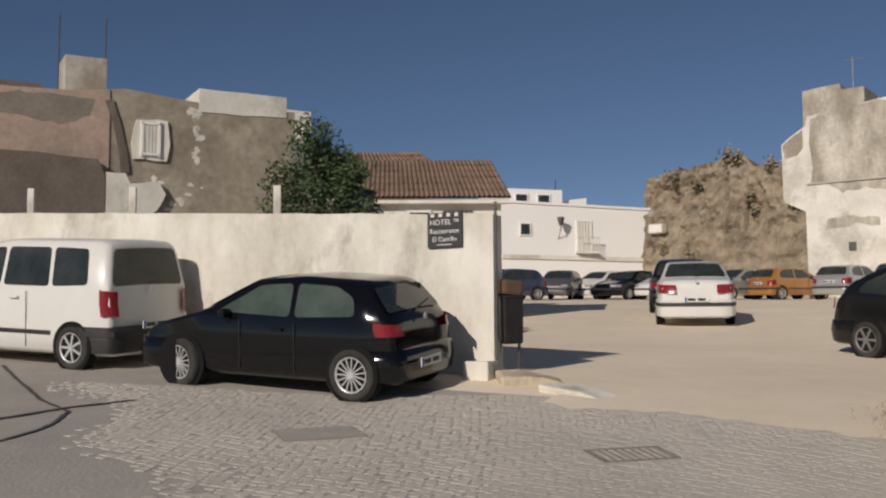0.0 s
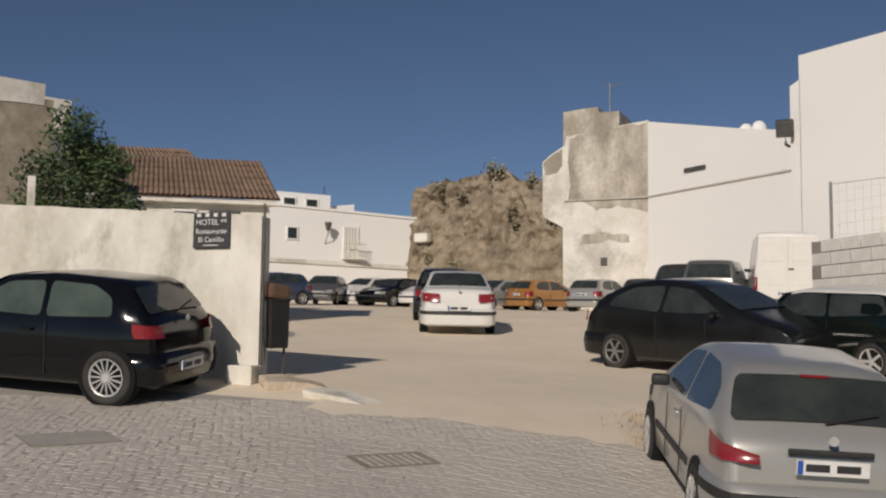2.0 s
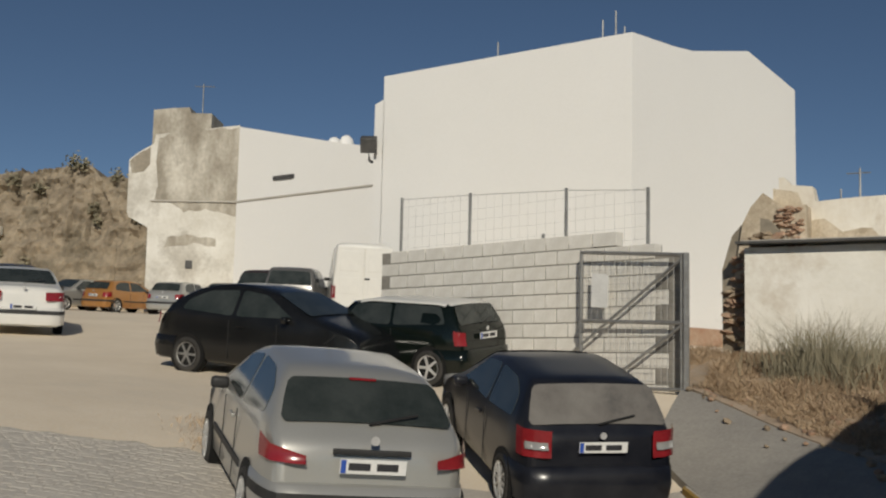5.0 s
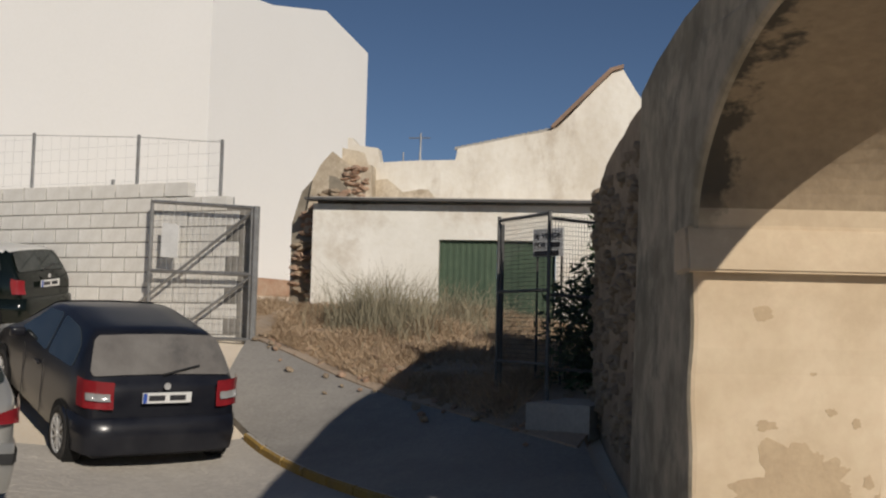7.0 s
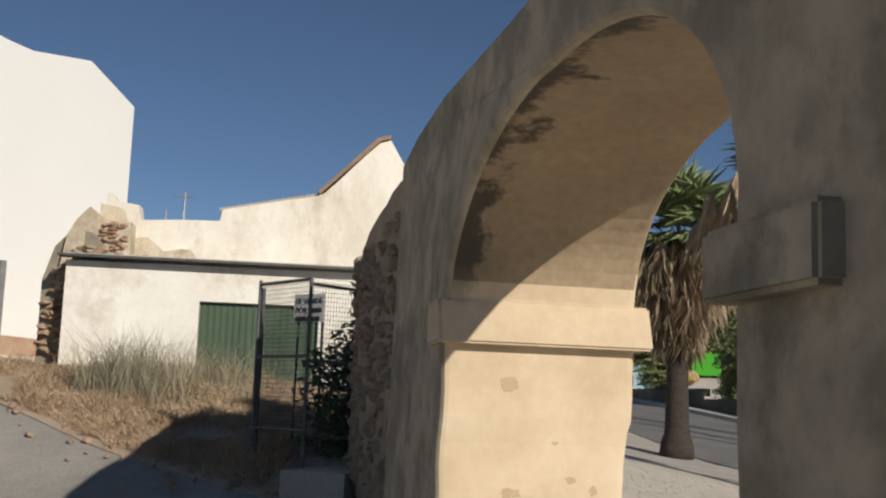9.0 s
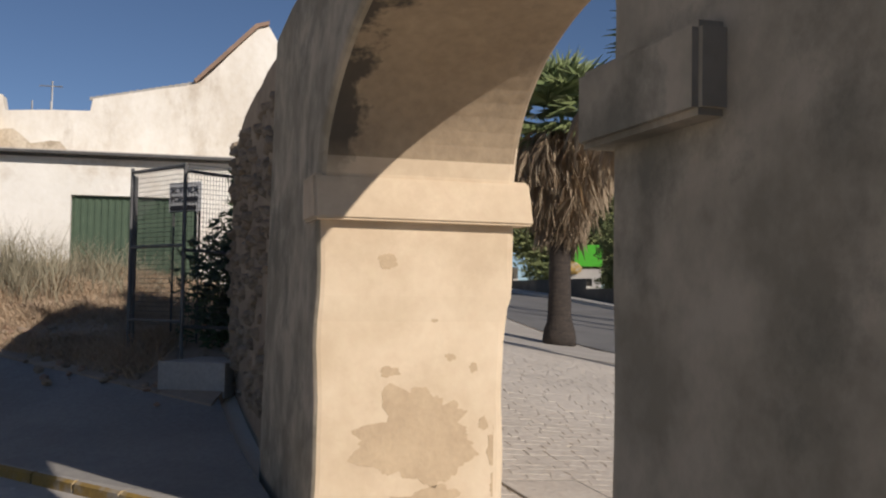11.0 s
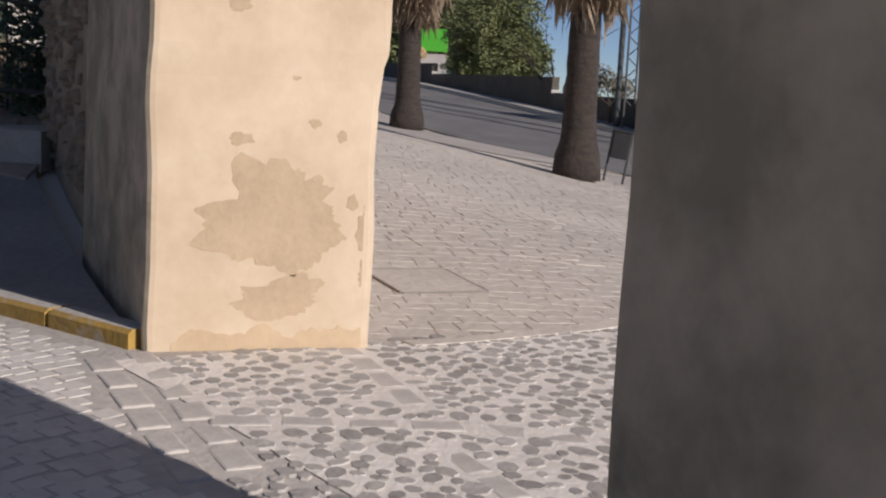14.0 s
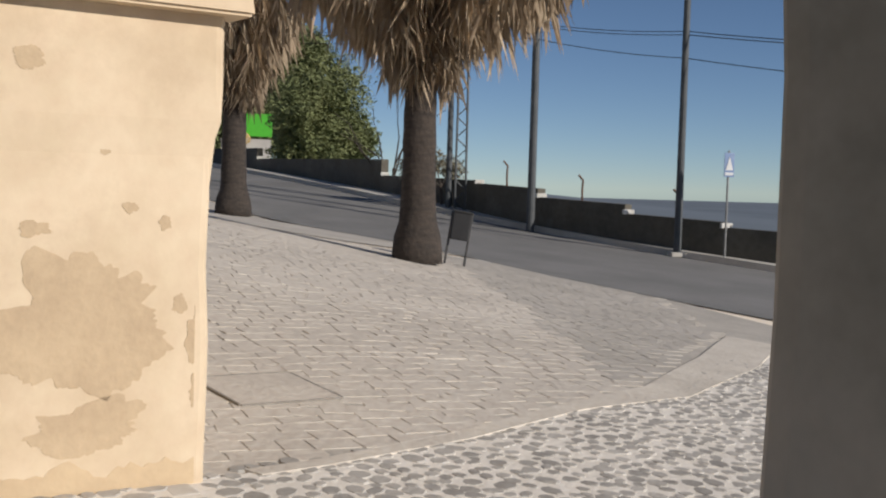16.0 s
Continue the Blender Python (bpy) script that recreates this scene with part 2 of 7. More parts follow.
# near black, painted in for the dark inside the wheel openings
M_GAP = mat("wheel_well_shade", (0.004, 0.004, 0.004), None, 1.0, 3, 30, 0.0)
M_EDGING = mat("worn_edging", (0.56, 0.505, 0.43), (0.66, 0.60, 0.51), 0.92, 1.5, 20, 0.4, c3=(0.48, 0.43, 0.36), stain=0.6)
M_RUST = mat("rusty_steel", (0.16, 0.085, 0.05), (0.10, 0.065, 0.045), 0.8, 4, 30, 0.3)


def mould_along(m, origin, axis, reach, colour, floor):
    """Black mould that spreads ragged from one edge of a vault, above a height."""
    N, L = m.node_tree.nodes, m.node_tree.links
    p = N["Principled BSDF"]
    base = p.inputs["Base Color"].links[0].from_socket
    tc = N.new("ShaderNodeTexCoord")
    sub = N.new("ShaderNodeVectorMath")
    sub.operation = "SUBTRACT"
    sub.inputs[1].default_value = origin
    L.new(tc.outputs["Object"], sub.inputs[0])
    dot = N.new("ShaderNodeVectorMath")
    dot.operation = "DOT_PRODUCT"
    dot.inputs[1].default_value = axis
    L.new(sub.outputs[0], dot.inputs[0])
    grow = None
    for scale, weight in ((2.6, 1.0), (9.0, 0.45), (30.0, 0.22)):
        n = N.new("ShaderNodeTexNoise")
        n.inputs["Scale"].default_value, n.inputs["Detail"].default_value = scale, 5
        L.new(tc.outputs["Object"], n.inputs["Vector"])
        k = N.new("ShaderNodeMath")
        k.operation = "MULTIPLY_ADD"
        k.inputs[1].default_value = weight * reach * 2.2
        k.inputs[2].default_value = -weight * reach * 0.95
        L.new(n.outputs[0], k.inputs[0])
        if grow is None:
            grow = k
        else:
            ad = N.new("ShaderNodeMath")
            L.new(grow.outputs[0], ad.inputs[0])
            L.new(k.outputs[0], ad.inputs[1])
            grow = ad
    far = N.new("ShaderNodeMath")
    far.operation = "SUBTRACT"
    L.new(grow.outputs[0], far.inputs[0])
    L.new(dot.outputs["Value"], far.inputs[1])
    edge = N.new("ShaderNodeMapRange")
    edge.inputs[1].default_value, edge.inputs[2].default_value = -0.09, 0.02
    edge.inputs[4].default_value = 0.88
    L.new(far.outputs[0], edge.inputs[0])
    sep = N.new("ShaderNodeSeparateXYZ")
    L.new(tc.outputs["Object"], sep.inputs[0])
    high = N.new("ShaderNodeMapRange")
    high.inputs[1].default_value, high.inputs[2].default_value = floor, floor + 0.25
    L.new(sep.outputs[2], high.inputs[0])
    both = N.new("ShaderNodeMath")
    both.operation = "MULTIPLY"
    L.new(edge.outputs[0], both.inputs[0])
    L.new(high.outputs[0], both.inputs[1])
    mx = N.new("ShaderNodeMix")
    mx.data_type = "RGBA"
    L.new(both.outputs[0], mx.inputs[0])
    L.new(base, mx.inputs[6])
    mx.inputs[7].default_value = (*colour, 1)
    L.new(mx.outputs[2], p.inputs["Base Color"])


# ---- mesh helpers ----
def bm_box(bm, sx, sy, sz, m=Matrix(), bevel=0.0):
    r = bmesh.ops.create_cube(bm, size=1.0, matrix=m @ Matrix.Diagonal((sx, sy, sz, 1)))
    if bevel:
        es = list({e for v in r["verts"] for e in v.link_edges})
        bmesh.ops.bevel(bm, geom=es, offset=bevel, segments=2, affect="EDGES", profile=0.6)
    return bm


def boxb(sx, sy, sz, m=Matrix(), bevel=0.0):
    return bm_box(bmesh.new(), sx, sy, sz, m, bevel)


def tube(bm, pts, r, n=6, r2=None):
    """A tube along points, tapering from r to r2."""
    pts = [Vector(p) for p in pts]
    rings = []
    for i, p in enumerate(pts):
        d = (pts[min(i + 1, len(pts) - 1)] - pts[max(i - 1, 0)]).normalized()
        side = d.orthogonal().normalized()
        up = d.cross(side)
        k = i / max(1, len(pts) - 1)
        rr = r if r2 is None else r + (r2 - r) * k
        rings.append([bm.verts.new(p + rr * (math.cos(2 * math.pi * j / n) * side + math.sin(2 * math.pi * j / n) * up)) for j in range(n)])
    for a, b in zip(rings, rings[1:]):
        # align the rings to stop twisting
        k = min(range(n), key=lambda j: (b[j].co - a[0].co).length)
        for j in range(n):
            bm.faces.new((a[j], a[(j + 1) % n], b[(j + 1 + k) % n], b[(j + k) % n]))
    bm.faces.new(rings[0][::-1])
    bm.faces.new(rings[-1])
    return bm


def prism(bm, poly, z0, z1):
    """A solid over a plan polygon; z0 and z1 are heights or lists of heights."""
    n = len(poly)
    a = [z0] * n if not isinstance(z0, (list, tuple)) else z0
    b = [z1] * n if not isinstance(z1, (list, tuple)) else z1
    lo = [bm.verts.new((p[0], p[1], a[i])) for i, p in enumerate(poly)]
    hi = [bm.verts.new((p[0], p[1], b[i])) for i, p in enumerate(poly)]
    for i in range(n):
        j = (i + 1) % n
        bm.faces.new((lo[i], lo[j], hi[j], hi[i]))
    bm.faces.new(hi)
    bm.faces.new(lo[::-1])
    return bm


def slab(bm, o, u, v, w, prof):
    """Extrudes the outline prof (pairs along u and v from o) by the vector w."""
    o, u, v, w = Vector(o), Vector(u), Vector(v), Vector(w)
    a = [bm.verts.new(o + p * u + q * v) for p, q in prof]
    b = [bm.verts.new(o + p * u + q * v + w) for p, q in prof]
    n = len(prof)
    for i in range(n):
        j = (i + 1) % n
        bm.faces.new((a[i], a[j], b[j], b[i]))
    bm.faces.new(a[::-1])
    bm.faces.new(b)
    return bm


def finish(bm, name, material, smooth=False):
    bmesh.ops.recalc_face_normals(bm, faces=bm.faces)
    me = bpy.data.meshes.new(name)
    bm.to_mesh(me)
    bm.free()
    me.materials.append(material)
    if smooth:
        for p in me.polygons:
            p.use_smooth = True
    return me


def part(name, bm, material, parent, label="", smooth=False):
    ob = new(name, finish(bm, name, material, smooth))
    ob.parent = parent
    if label:
        ob["label"] = label
    return ob


def thing(name, m, label, category, group="", kind=""):
    ob = new(name)
    ob.empty_display_size = 0.1
    ob.matrix_world = m
    return tagged(ob, label, category, group, kind)


def solid(name, bm, material, label, category, group="", kind="", smooth=False):
    return tagged(new(name, finish(bm, name, material, smooth)), label, category, group, kind)


def text_part(name, body, size, material, parent, m, align="CENTER"):
    cu = bpy.data.curves.new(name, "FONT")
    cu.body, cu.size, cu.extrude, cu.align_x = body, size, 0.002, align
    tmp = new("tmp", cu)
    me = bpy.data.meshes.new_from_object(tmp.evaluated_get(bpy.context.evaluated_depsgraph_get()))
    bpy.data.objects.remove(tmp)
    me.materials.clear()
    me.materials.append(material)
    ob = new(name, me)
    ob.parent = parent
    ob.matrix_local = m
    return ob


# ---- the lie of the land ----
SPOTS = np.array([
    (0.5, 13.05, 1.05), (-1.66, 14.4, 1.27), (-3.4, 16.3, 1.48), (2.3, 14.2, 1.34), (3.0, 12.2, 1.06), (8.4, 23.8, 2.17), (12, 54, 4.25), (21.8, 46, 3.85),
    (8.6, 17, 1.48), (12.5, 15, 1.5), (13.9, 10.6, 1.44), (13.1, 8.9, 1.15), (7.6, 5.9, 0.02), (8.4, 6.9, -0.02), (10.3, 7.6, 0.22), (9.9, 9.9, 0.55), (6.0, 9.6, 0.62), (5.5, 6.7, 0.14),
    (6, 1.3, 0.17), (6.8, 0.4, 0.10), (18, -1.6, 0.22), (28.6, 1.8, 0.48), (26.8, -8.5, -0.18), (35.2, -2.6, 0.72), (48, 2.7, 1.6), (15.6, -5.3, -0.30),
    (0, 0, 0.0), (-8, 6, 0.6), (16.8, 8.7, 1.75), (-25, 30, 3.0), (25, 20, 2.4), (20.3, 28.3, 3.0), (12.2, 5.3, 0.95)])


def tps(r2):
    return 0.5 * r2 * np.log(r2 + 1e-9)


def tps_solve():
    n = len(SPOTS)
    d = ((SPOTS[:, None, :2] - SPOTS[None, :, :2]) ** 2).sum(-1)
    A = np.zeros((n + 3, n + 3))
    A[:n, :n] = tps(d) + 1.5 * np.eye(n)
    A[:n, n], A[:n, n + 1:n + 3] = 1, SPOTS[:, :2]
    A[n:, :n] = A[:n, n:].T
    return np.linalg.solve(A, np.r_[SPOTS[:, 2], 0, 0, 0])


TPS = tps_solve()


def ground_z(x, y):
    n = len(SPOTS)
    d = (SPOTS[:, 0] - x) ** 2 + (SPOTS[:, 1] - y) ** 2
    z = float(TPS[:n] @ tps(d) + TPS[n] + TPS[n + 1] * x + TPS[n + 2] * y)
    r = max(0.0, math.hypot(x - 15, y - 20) - 62) / 120
    k = min(1.0, r)
    k = k * k * (3 - 2 * k)
    return max(-2.0, min(7.0, z)) * (1 - k) - 40.0 * k


def on_ground(x, y, yaw, length=2.4, width=1.4, lift=0.0, lean=1.0):
    """The pose of a thing that stands on the slope, with its own x axis along yaw (degrees from +x)."""
    a = radians(yaw)
    f, l = Vector((math.cos(a), math.sin(a), 0)), Vector((-math.sin(a), math.cos(a), 0))
    p = Vector((x, y, 0))
    zz = [ground_z(*(p + sf * f * length / 2 + sl * l * width / 2)[:2]) for sf in (1, -1) for sl in (1, -1)]
    fv = (f * length + Vector((0, 0, (zz[0] + zz[1] - zz[2] - zz[3]) / 2))).normalized()
    lv = (l * width + Vector((0, 0, (zz[0] + zz[2] - zz[1] - zz[3]) / 2 * lean))).normalized()
    up = fv.cross(lv).normalized()
    lv = up.cross(fv)
    m = Matrix((fv, lv, up)).transposed().to_4x4()
    m.translation = (x, y, sum(zz) / 4 + lift)
    return m


def sheet(name, corners, nu, nv, dz, material, label, category="ground", kind="structure", thick=0.0):
    """A patch of surfacing between four plan corners that follows the land."""
    c = [Vector((*p, 0)) for p in corners]
    bm = bmesh.new()
    g = []
    for i in range(nu + 1):
        u = i / nu
        a, b = c[0].lerp(c[1], u), c[3].lerp(c[2], u)
        rr = []
        for j in range(nv + 1):
            p = a.lerp(b, j / nv)
            rr.append(bm.verts.new((p.x, p.y, ground_z(p.x, p.y) + dz)))
        g.append(rr)
    for i in range(nu):
        for j in range(nv):
            bm.faces.new((g[i][j], g[i + 1][j], g[i + 1][j + 1], g[i][j + 1]))
    if thick:
        edge = [v for v in g[0]] + [r[-1] for r in g[1:]] + g[-1][-2::-1] + [r[0] for r in g[-2:0:-1]]
        low = [bm.verts.new(v.co - Vector((0, 0, thick))) for v in edge]
        for i in range(len(edge)):
            j = (i + 1) % len(edge)
            bm.faces.new((edge[i], edge[j], low[j], low[i]))
    return solid(name, bm, material, label, category, kind=kind, smooth=not thick)


def axis_steps(lo, hi, near_lo, near_hi, step):
    a = list(np.arange(near_lo, near_hi + 0.01, step))
    s, v = step, near_hi
    while v < hi:
        s *= 1.35
        v += s
        a.append(v)
    s, v = step, near_lo
    while v > lo:
        s *= 1.35
        v -= s
        a.insert(0, v)
    return a


def build_ground():
    xs, ys = axis_steps(-3500, 4200, -30, 66, 0.5), axis_steps(-4200, 4200, -22, 66, 0.5)
    vs = [(x, y, ground_z(x, y)) for x in xs for y in ys]
    ny = len(ys)
    fs = [(i * ny + j, (i + 1) * ny + j, (i + 1) * ny + j + 1, i * ny + j + 1) for i in range(len(xs) - 1) for j in range(ny - 1)]
    me = bpy.data.meshes.new("ground")
    me.from_pydata(vs, [], fs)
    me.materials.append(M_SAND)
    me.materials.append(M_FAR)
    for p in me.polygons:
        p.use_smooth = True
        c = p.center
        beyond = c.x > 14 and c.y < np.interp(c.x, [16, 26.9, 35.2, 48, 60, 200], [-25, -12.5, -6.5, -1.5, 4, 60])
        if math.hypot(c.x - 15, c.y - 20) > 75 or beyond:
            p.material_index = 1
    tagged(new("ground", me), "pale sandy earth rising gently through the car park", "ground", kind="structure")


build_ground()


def afar(k):
    """A pose that sets a whole building k times as far from the street, and as large."""
    e = Vector((0.1, -0.1, 1.64))
    return Matrix.Translation(e * (1 - k)) @ Matrix.Diagonal((k, k, k, 1))
# ---- surfaces ----
sheet("street", [(-22, 31), (2.3, 12.9), (-1.5, -6), (-24, -4)], 40, 40, 0.012, M_STREET, "grey paved street surface beside the car park", "street")
sheet("street_entrance", [(2.3, 12.9), (10.45, 7.85), (6.2, 1.4), (-1.5, -6)], 24, 40, 0.014, M_STREETPALE, "worn paved street by the car park entrance", "street")
sheet("plaza", [(5.95, 1.5), (18.5, 3.5), (22, -4.2), (6.5, -9)], 40, 40, 0.012, M_JOINT, "pale stone-paved forecourt beyond the arch", "pavement")


def road_strip(name, side0, side1, dz, material, label, category, thick=0.0):
    """A strip between two plan lines of equal count."""
    bm = bmesh.new()
    def fine(line):
        out = []
        for a, b in zip(line, line[1:]):
            for k in range(8):
                out.append((a[0] + (b[0] - a[0]) * k / 8, a[1] + (b[1] - a[1]) * k / 8))
        return out + [line[-1]]
    A, B = fine(side0), fine(side1)
    n = 6
    rows = [[bm.verts.new((a[0] + (b[0] - a[0]) * j / n, a[1] + (b[1] - a[1]) * j / n, 0)) for j in range(n + 1)] for a, b in zip(A, B)]
    for r in rows:
        for v in r:
            v.co.z = ground_z(v.co.x, v.co.y) + dz
    for r, q in zip(rows, rows[1:]):
        for j in range(n):
            bm.faces.new((r[j], q[j], q[j + 1], r[j + 1]))
    if thick:
        edge = rows[0] + [r[-1] for r in rows[1:]] + rows[-1][-2::-1] + [r[0] for r in rows[-2:0:-1]]
        low = [bm.verts.new(v.co - Vector((0, 0, thick))) for v in edge]
        for i in range(len(edge)):
            j = (i + 1) % len(edge)
            bm.faces.new((edge[i], edge[j], low[j], low[i]))
    return solid(name, bm, material, label, category, kind="structure")


FAR_KERB = [(60, 8.5), (48, 2.9), (35.2, -2.5), (26.9, -8.4), (23, -12.3), (16, -22)]
NEAR_EDGE = [(58, 13.5), (44, 8.2), (27, 0.2), (19.6, -3.9), (15.4, -7.6), (8, -16)]
road_strip("road", FAR_KERB, NEAR_EDGE, 0.02, M_ASPHALT, "grey asphalt road curving past the forecourt", "road")
OUT = [(x + 0.55, y - 0.95) for x, y in FAR_KERB]
road_strip("pavement_kerb", [(x + 0.05, y - 0.1) for x, y in FAR_KERB], OUT, 0.16, M_CONC, "narrow raised concrete kerb along the road", "kerb", thick=0.3)

sheet("forecourt_verge", [(18.5, 3.49), (46, 9.1), (27.2, 0.45), (21.9, -3.0)], 40, 14, 0.014, M_VERGE, "plain pale concrete strip between forecourt and road", "pavement")
# concrete pavement with a yellow kerb between the parked cars and the arch
PAVE = [(11.2, 8.9), (13.6, 10.3), (10.6, 3.7), (6.3, 1.5)]
sheet("pavement", PAVE, 14, 14, 0.10, M_PAVEMENT, "plain concrete pavement beside the arch", "pavement", thick=0.3)


def kerb():
    bm = bmesh.new()
    a, b = Vector((10.4, 7.8, 0)), Vector((6.2, 1.45, 0))
    d = (b - a).normalized()
    nrm = Vector((d.y, -d.x, 0))
    n = 12
    root_ob = thing("kerb", Matrix(), "yellow-painted concrete kerb along the pavement", "kerb", kind="structure")
    for i in range(n):
        p, q = a.lerp(b, i / n + 0.002), a.lerp(b, (i + 1) / n - 0.002)
        bm = bmesh.new()
        vs = []
        for e in (p, q):
            z = ground_z(e.x, e.y)
            vs.append([bm.verts.new((*(e + nrm * o).xy, z + h)) for o, h in ((0.0, -0.15), (0.0, 0.085), (-0.025, 0.105), (-0.15, 0.106), (-0.16, -0.15))])
        for j in range(5):
            bm.faces.new((vs[0][j], vs[0][(j + 1) % 5], vs[1][(j + 1) % 5], vs[1][j]))
        bm.faces.new(vs[0][::-1])
        bm.faces.new(vs[1])
        stone = part("kerb_stone", bm, M_YELLOW, root_ob)
        stone.data.materials.append(M_CONC)
        for f in stone.data.polygons:
            if abs(f.normal.z) > 0.8:
                f.material_index = 1


kerb()

# ---- the wall with the hotel sign ----
WD = Vector((-0.826, 0.563, 0))
WN = Vector((0.563, 0.826, 0))       # away from the street
W0 = Vector((2.38, 14.25, 0))


def street_wall():
    bm = bmesh.new()
    n = 44
    prof_top, prof_bot = [], []
    for i in range(n + 1):
        s = 15.0 * i / n
        prof_top.append((s, 3.46 + 0.066 * s + 0.02 * noise.noise((s * 1.7, 0, 0))))
        p = W0 + WD * s
        prof_bot.append((s, ground_z(p.x, p.y) - 0.25))
    slab(bm, W0, WD, (0, 0, 1), WN * 0.26, prof_bot + prof_top[::-1])
    w = solid("wall_street", bm, M_PLASTER, "stained whitewashed masonry wall along the street", "wall", kind="structure")
    bm = boxb(0.36, 0.42, 0.34, Matrix(), 0.03)
    k = solid("wall_foot", bm, M_PLASTER, "worn whitewashed plinth at the end of the wall", "plinth", kind="structure")
    k.matrix_world = Matrix.Translation(W0 + WD * 0.1 - WN * 0.16 + Vector((0, 0, ground_z(2.3, 14.1) + 0.05))) @ Euler((0, 0, math.atan2(WD.y, WD.x))).to_matrix().to_4x4()
    # low stub posts on the top
    for s in (0.22, 3.6, 6.45, 8.75):
        p = W0 + WD * s + WN * 0.13
        z = 3.46 + 0.066 * s
        if s > 1:
            bm = boxb(0.11, 0.11, 0.46, Matrix.Translation((0, 0, 0.2)), 0.01)
            o = solid("wall_post", bm, M_PLASTER, "short whitewashed stub post on the wall", "post", group="stub posts on the wall")
            o.matrix_world = Matrix.Translation((p.x, p.y, z))
    return w


street_wall()


def hotel_sign():
    c = W0 + WD * 0.70 - WN * 0.035
    ang = math.atan2(-WD.y, -WD.x)
    m = Matrix.Translation((c.x, c.y, 3.285)) @ Euler((0, 0, ang)).to_matrix().to_4x4()
    r = thing("hotel_sign", m, "black hotel and restaurant sign with white lettering", "sign")
    part("board", boxb(0.52, 0.03, 0.47, Matrix(), 0.004), M_SIGN, r)
    up = Euler((radians(90), 0, 0)).to_matrix().to_4x4()
    for body, z, size in (("HOTEL **", 0.07, 0.105), ("Restaurante", -0.045, 0.092), ("El Castillo", -0.155, 0.092)):
        text_part("lettering", body, size, M_SIGNW, r, Matrix.Translation((0, -0.017, z)) @ up)
    for i in range(4):
        part("battlement", boxb(0.055, 0.006, 0.045, Matrix.Translation((-0.18 + i * 0.12, -0.017, 0.2))), M_SIGNW, r)
    part("rule", boxb(0.22, 0.006, 0.012, Matrix.Translation((0, -0.017, -0.2))), M_SIGNW, r)



hotel_sign()
q = W0 - WD * 0.05 - WN * 0.03
solid("gate_post", tube(bmesh.new(), [(q.x, q.y, ground_z(q.x, q.y) - 0.1), (q.x, q.y, 3.62)], 0.017, 8), M_DARKSTEEL, "thin dark steel post at the end of the wall", "post")


def litter_bin(x, y, yaw, mat_body, height, label, boxy=False):
    r = thing("litter_bin", on_ground(x, y, yaw, 0.4, 0.4), label, "litter bin")
    for sx in (-0.15, 0.15):
        part("post", tube(bmesh.new(), [(sx, 0, -0.05), (sx, 0, height)], 0.02), M_DARKSTEEL, r)
    if boxy:
        h2 = 0.42 if height < 0.9 else 0.62
        part("basket", boxb(0.28, 0.25, h2, Matrix.Translation((0, 0, height - h2 / 2)), 0.02), mat_body, r)
        part("rim", boxb(0.31, 0.28, 0.03, Matrix.Translation((0, 0, height + 0.01)), 0.008), mat_body, r)
        if height > 0.9:
            part("hood", boxb(0.3, 0.27, 0.2, Matrix.Translation((0, 0, height + 0.12)) @ Euler((0, 0.12, 0)).to_matrix().to_4x4(), 0.05), M_RUST, r, "rust-brown hood")
            for k in range(7):
                part("slat", boxb(0.022, 0.27, h2 * 0.9, Matrix.Translation((-0.12 + k * 0.04, 0, height - h2 / 2))), mat_body, r)
        return
    bm = bmesh.new()
    lo = bmesh.ops.create_cone(bm, cap_ends=True, segments=20, radius1=0.15, radius2=0.19, depth=0.55, matrix=Matrix.Translation((0, 0, height - 0.32)))
    part("basket", bm, mat_body, r, smooth=False)
    bm = bmesh.new()
    for k in range(18):
        a = 2 * math.pi * k / 18
        tube(bm, [(0.155 * math.cos(a), 0.155 * math.sin(a), height - 0.58), (0.2 * math.cos(a), 0.2 * math.sin(a), height - 0.05)], 0.011, 5)
    part("slats", bm, mat_body, r)
    bm = bmesh.new()
    bmesh.ops.create_cone(bm, cap_ends=True, segments=20, radius1=0.2, radius2=0.14, depth=0.16, matrix=Matrix.Translation((0, 0, height + 0.03)))
    part("hood", bm, M_RUST if mat_body is M_BLACK else mat_body, r, "rust-brown hood")


litter_bin(2.62, 14.5, 20, M_BLACK, 1.02, "black slatted litter bin with a rusty hood", True)
litter_bin(18.75, -2.2, 85, M_BLACK, 0.82, "dark metal litter bin on two thin posts", True)


# ---- buildings: a face is an outline on a vertical plane, given by two plan points ----
def face_frame(a, b):
    a, b = Vector((*a, 0)), Vector((*b, 0))
    u = (b - a).normalized()
    return a, u, (b - a).length


def window_on(parent, a, u, s, z, w, h, depth_n, shutter=None, name="window"):
    """A recessed-looking window: reveal frame, pane and sill, proud of the wall by a little."""
    o = a + u * s + Vector((0, 0, z))
    m = Matrix((u, -depth_n, Vector((0, 0, 1)))).transposed().to_4x4()
    m.translation = o
    win = new(name, finish(boxb(w, 0.03, h, m @ Matrix.Translation((0, 0.0, 0))), name, M_GLASS))
    win.parent = parent
    for sx in (-1, 1):
        part("frame", boxb(0.05, 0.08, h + 0.1, m @ Matrix.Translation((sx * w / 2, -0.02, 0))), M_WHITE, win)
    for sz in (-1, 1):
        part("frame", boxb(w + 0.05, 0.08, 0.05, m @ Matrix.Translation((0, -0.02, sz * h / 2))), M_WHITE, win)
    if shutter:
        for k in range(5):
            part("slat", boxb(w / 6, 0.03, h - 0.06, m @ Matrix.Translation((-w / 2 + (k + 0.5) * w / 5, -0.03, 0))), shutter, win)
    return win


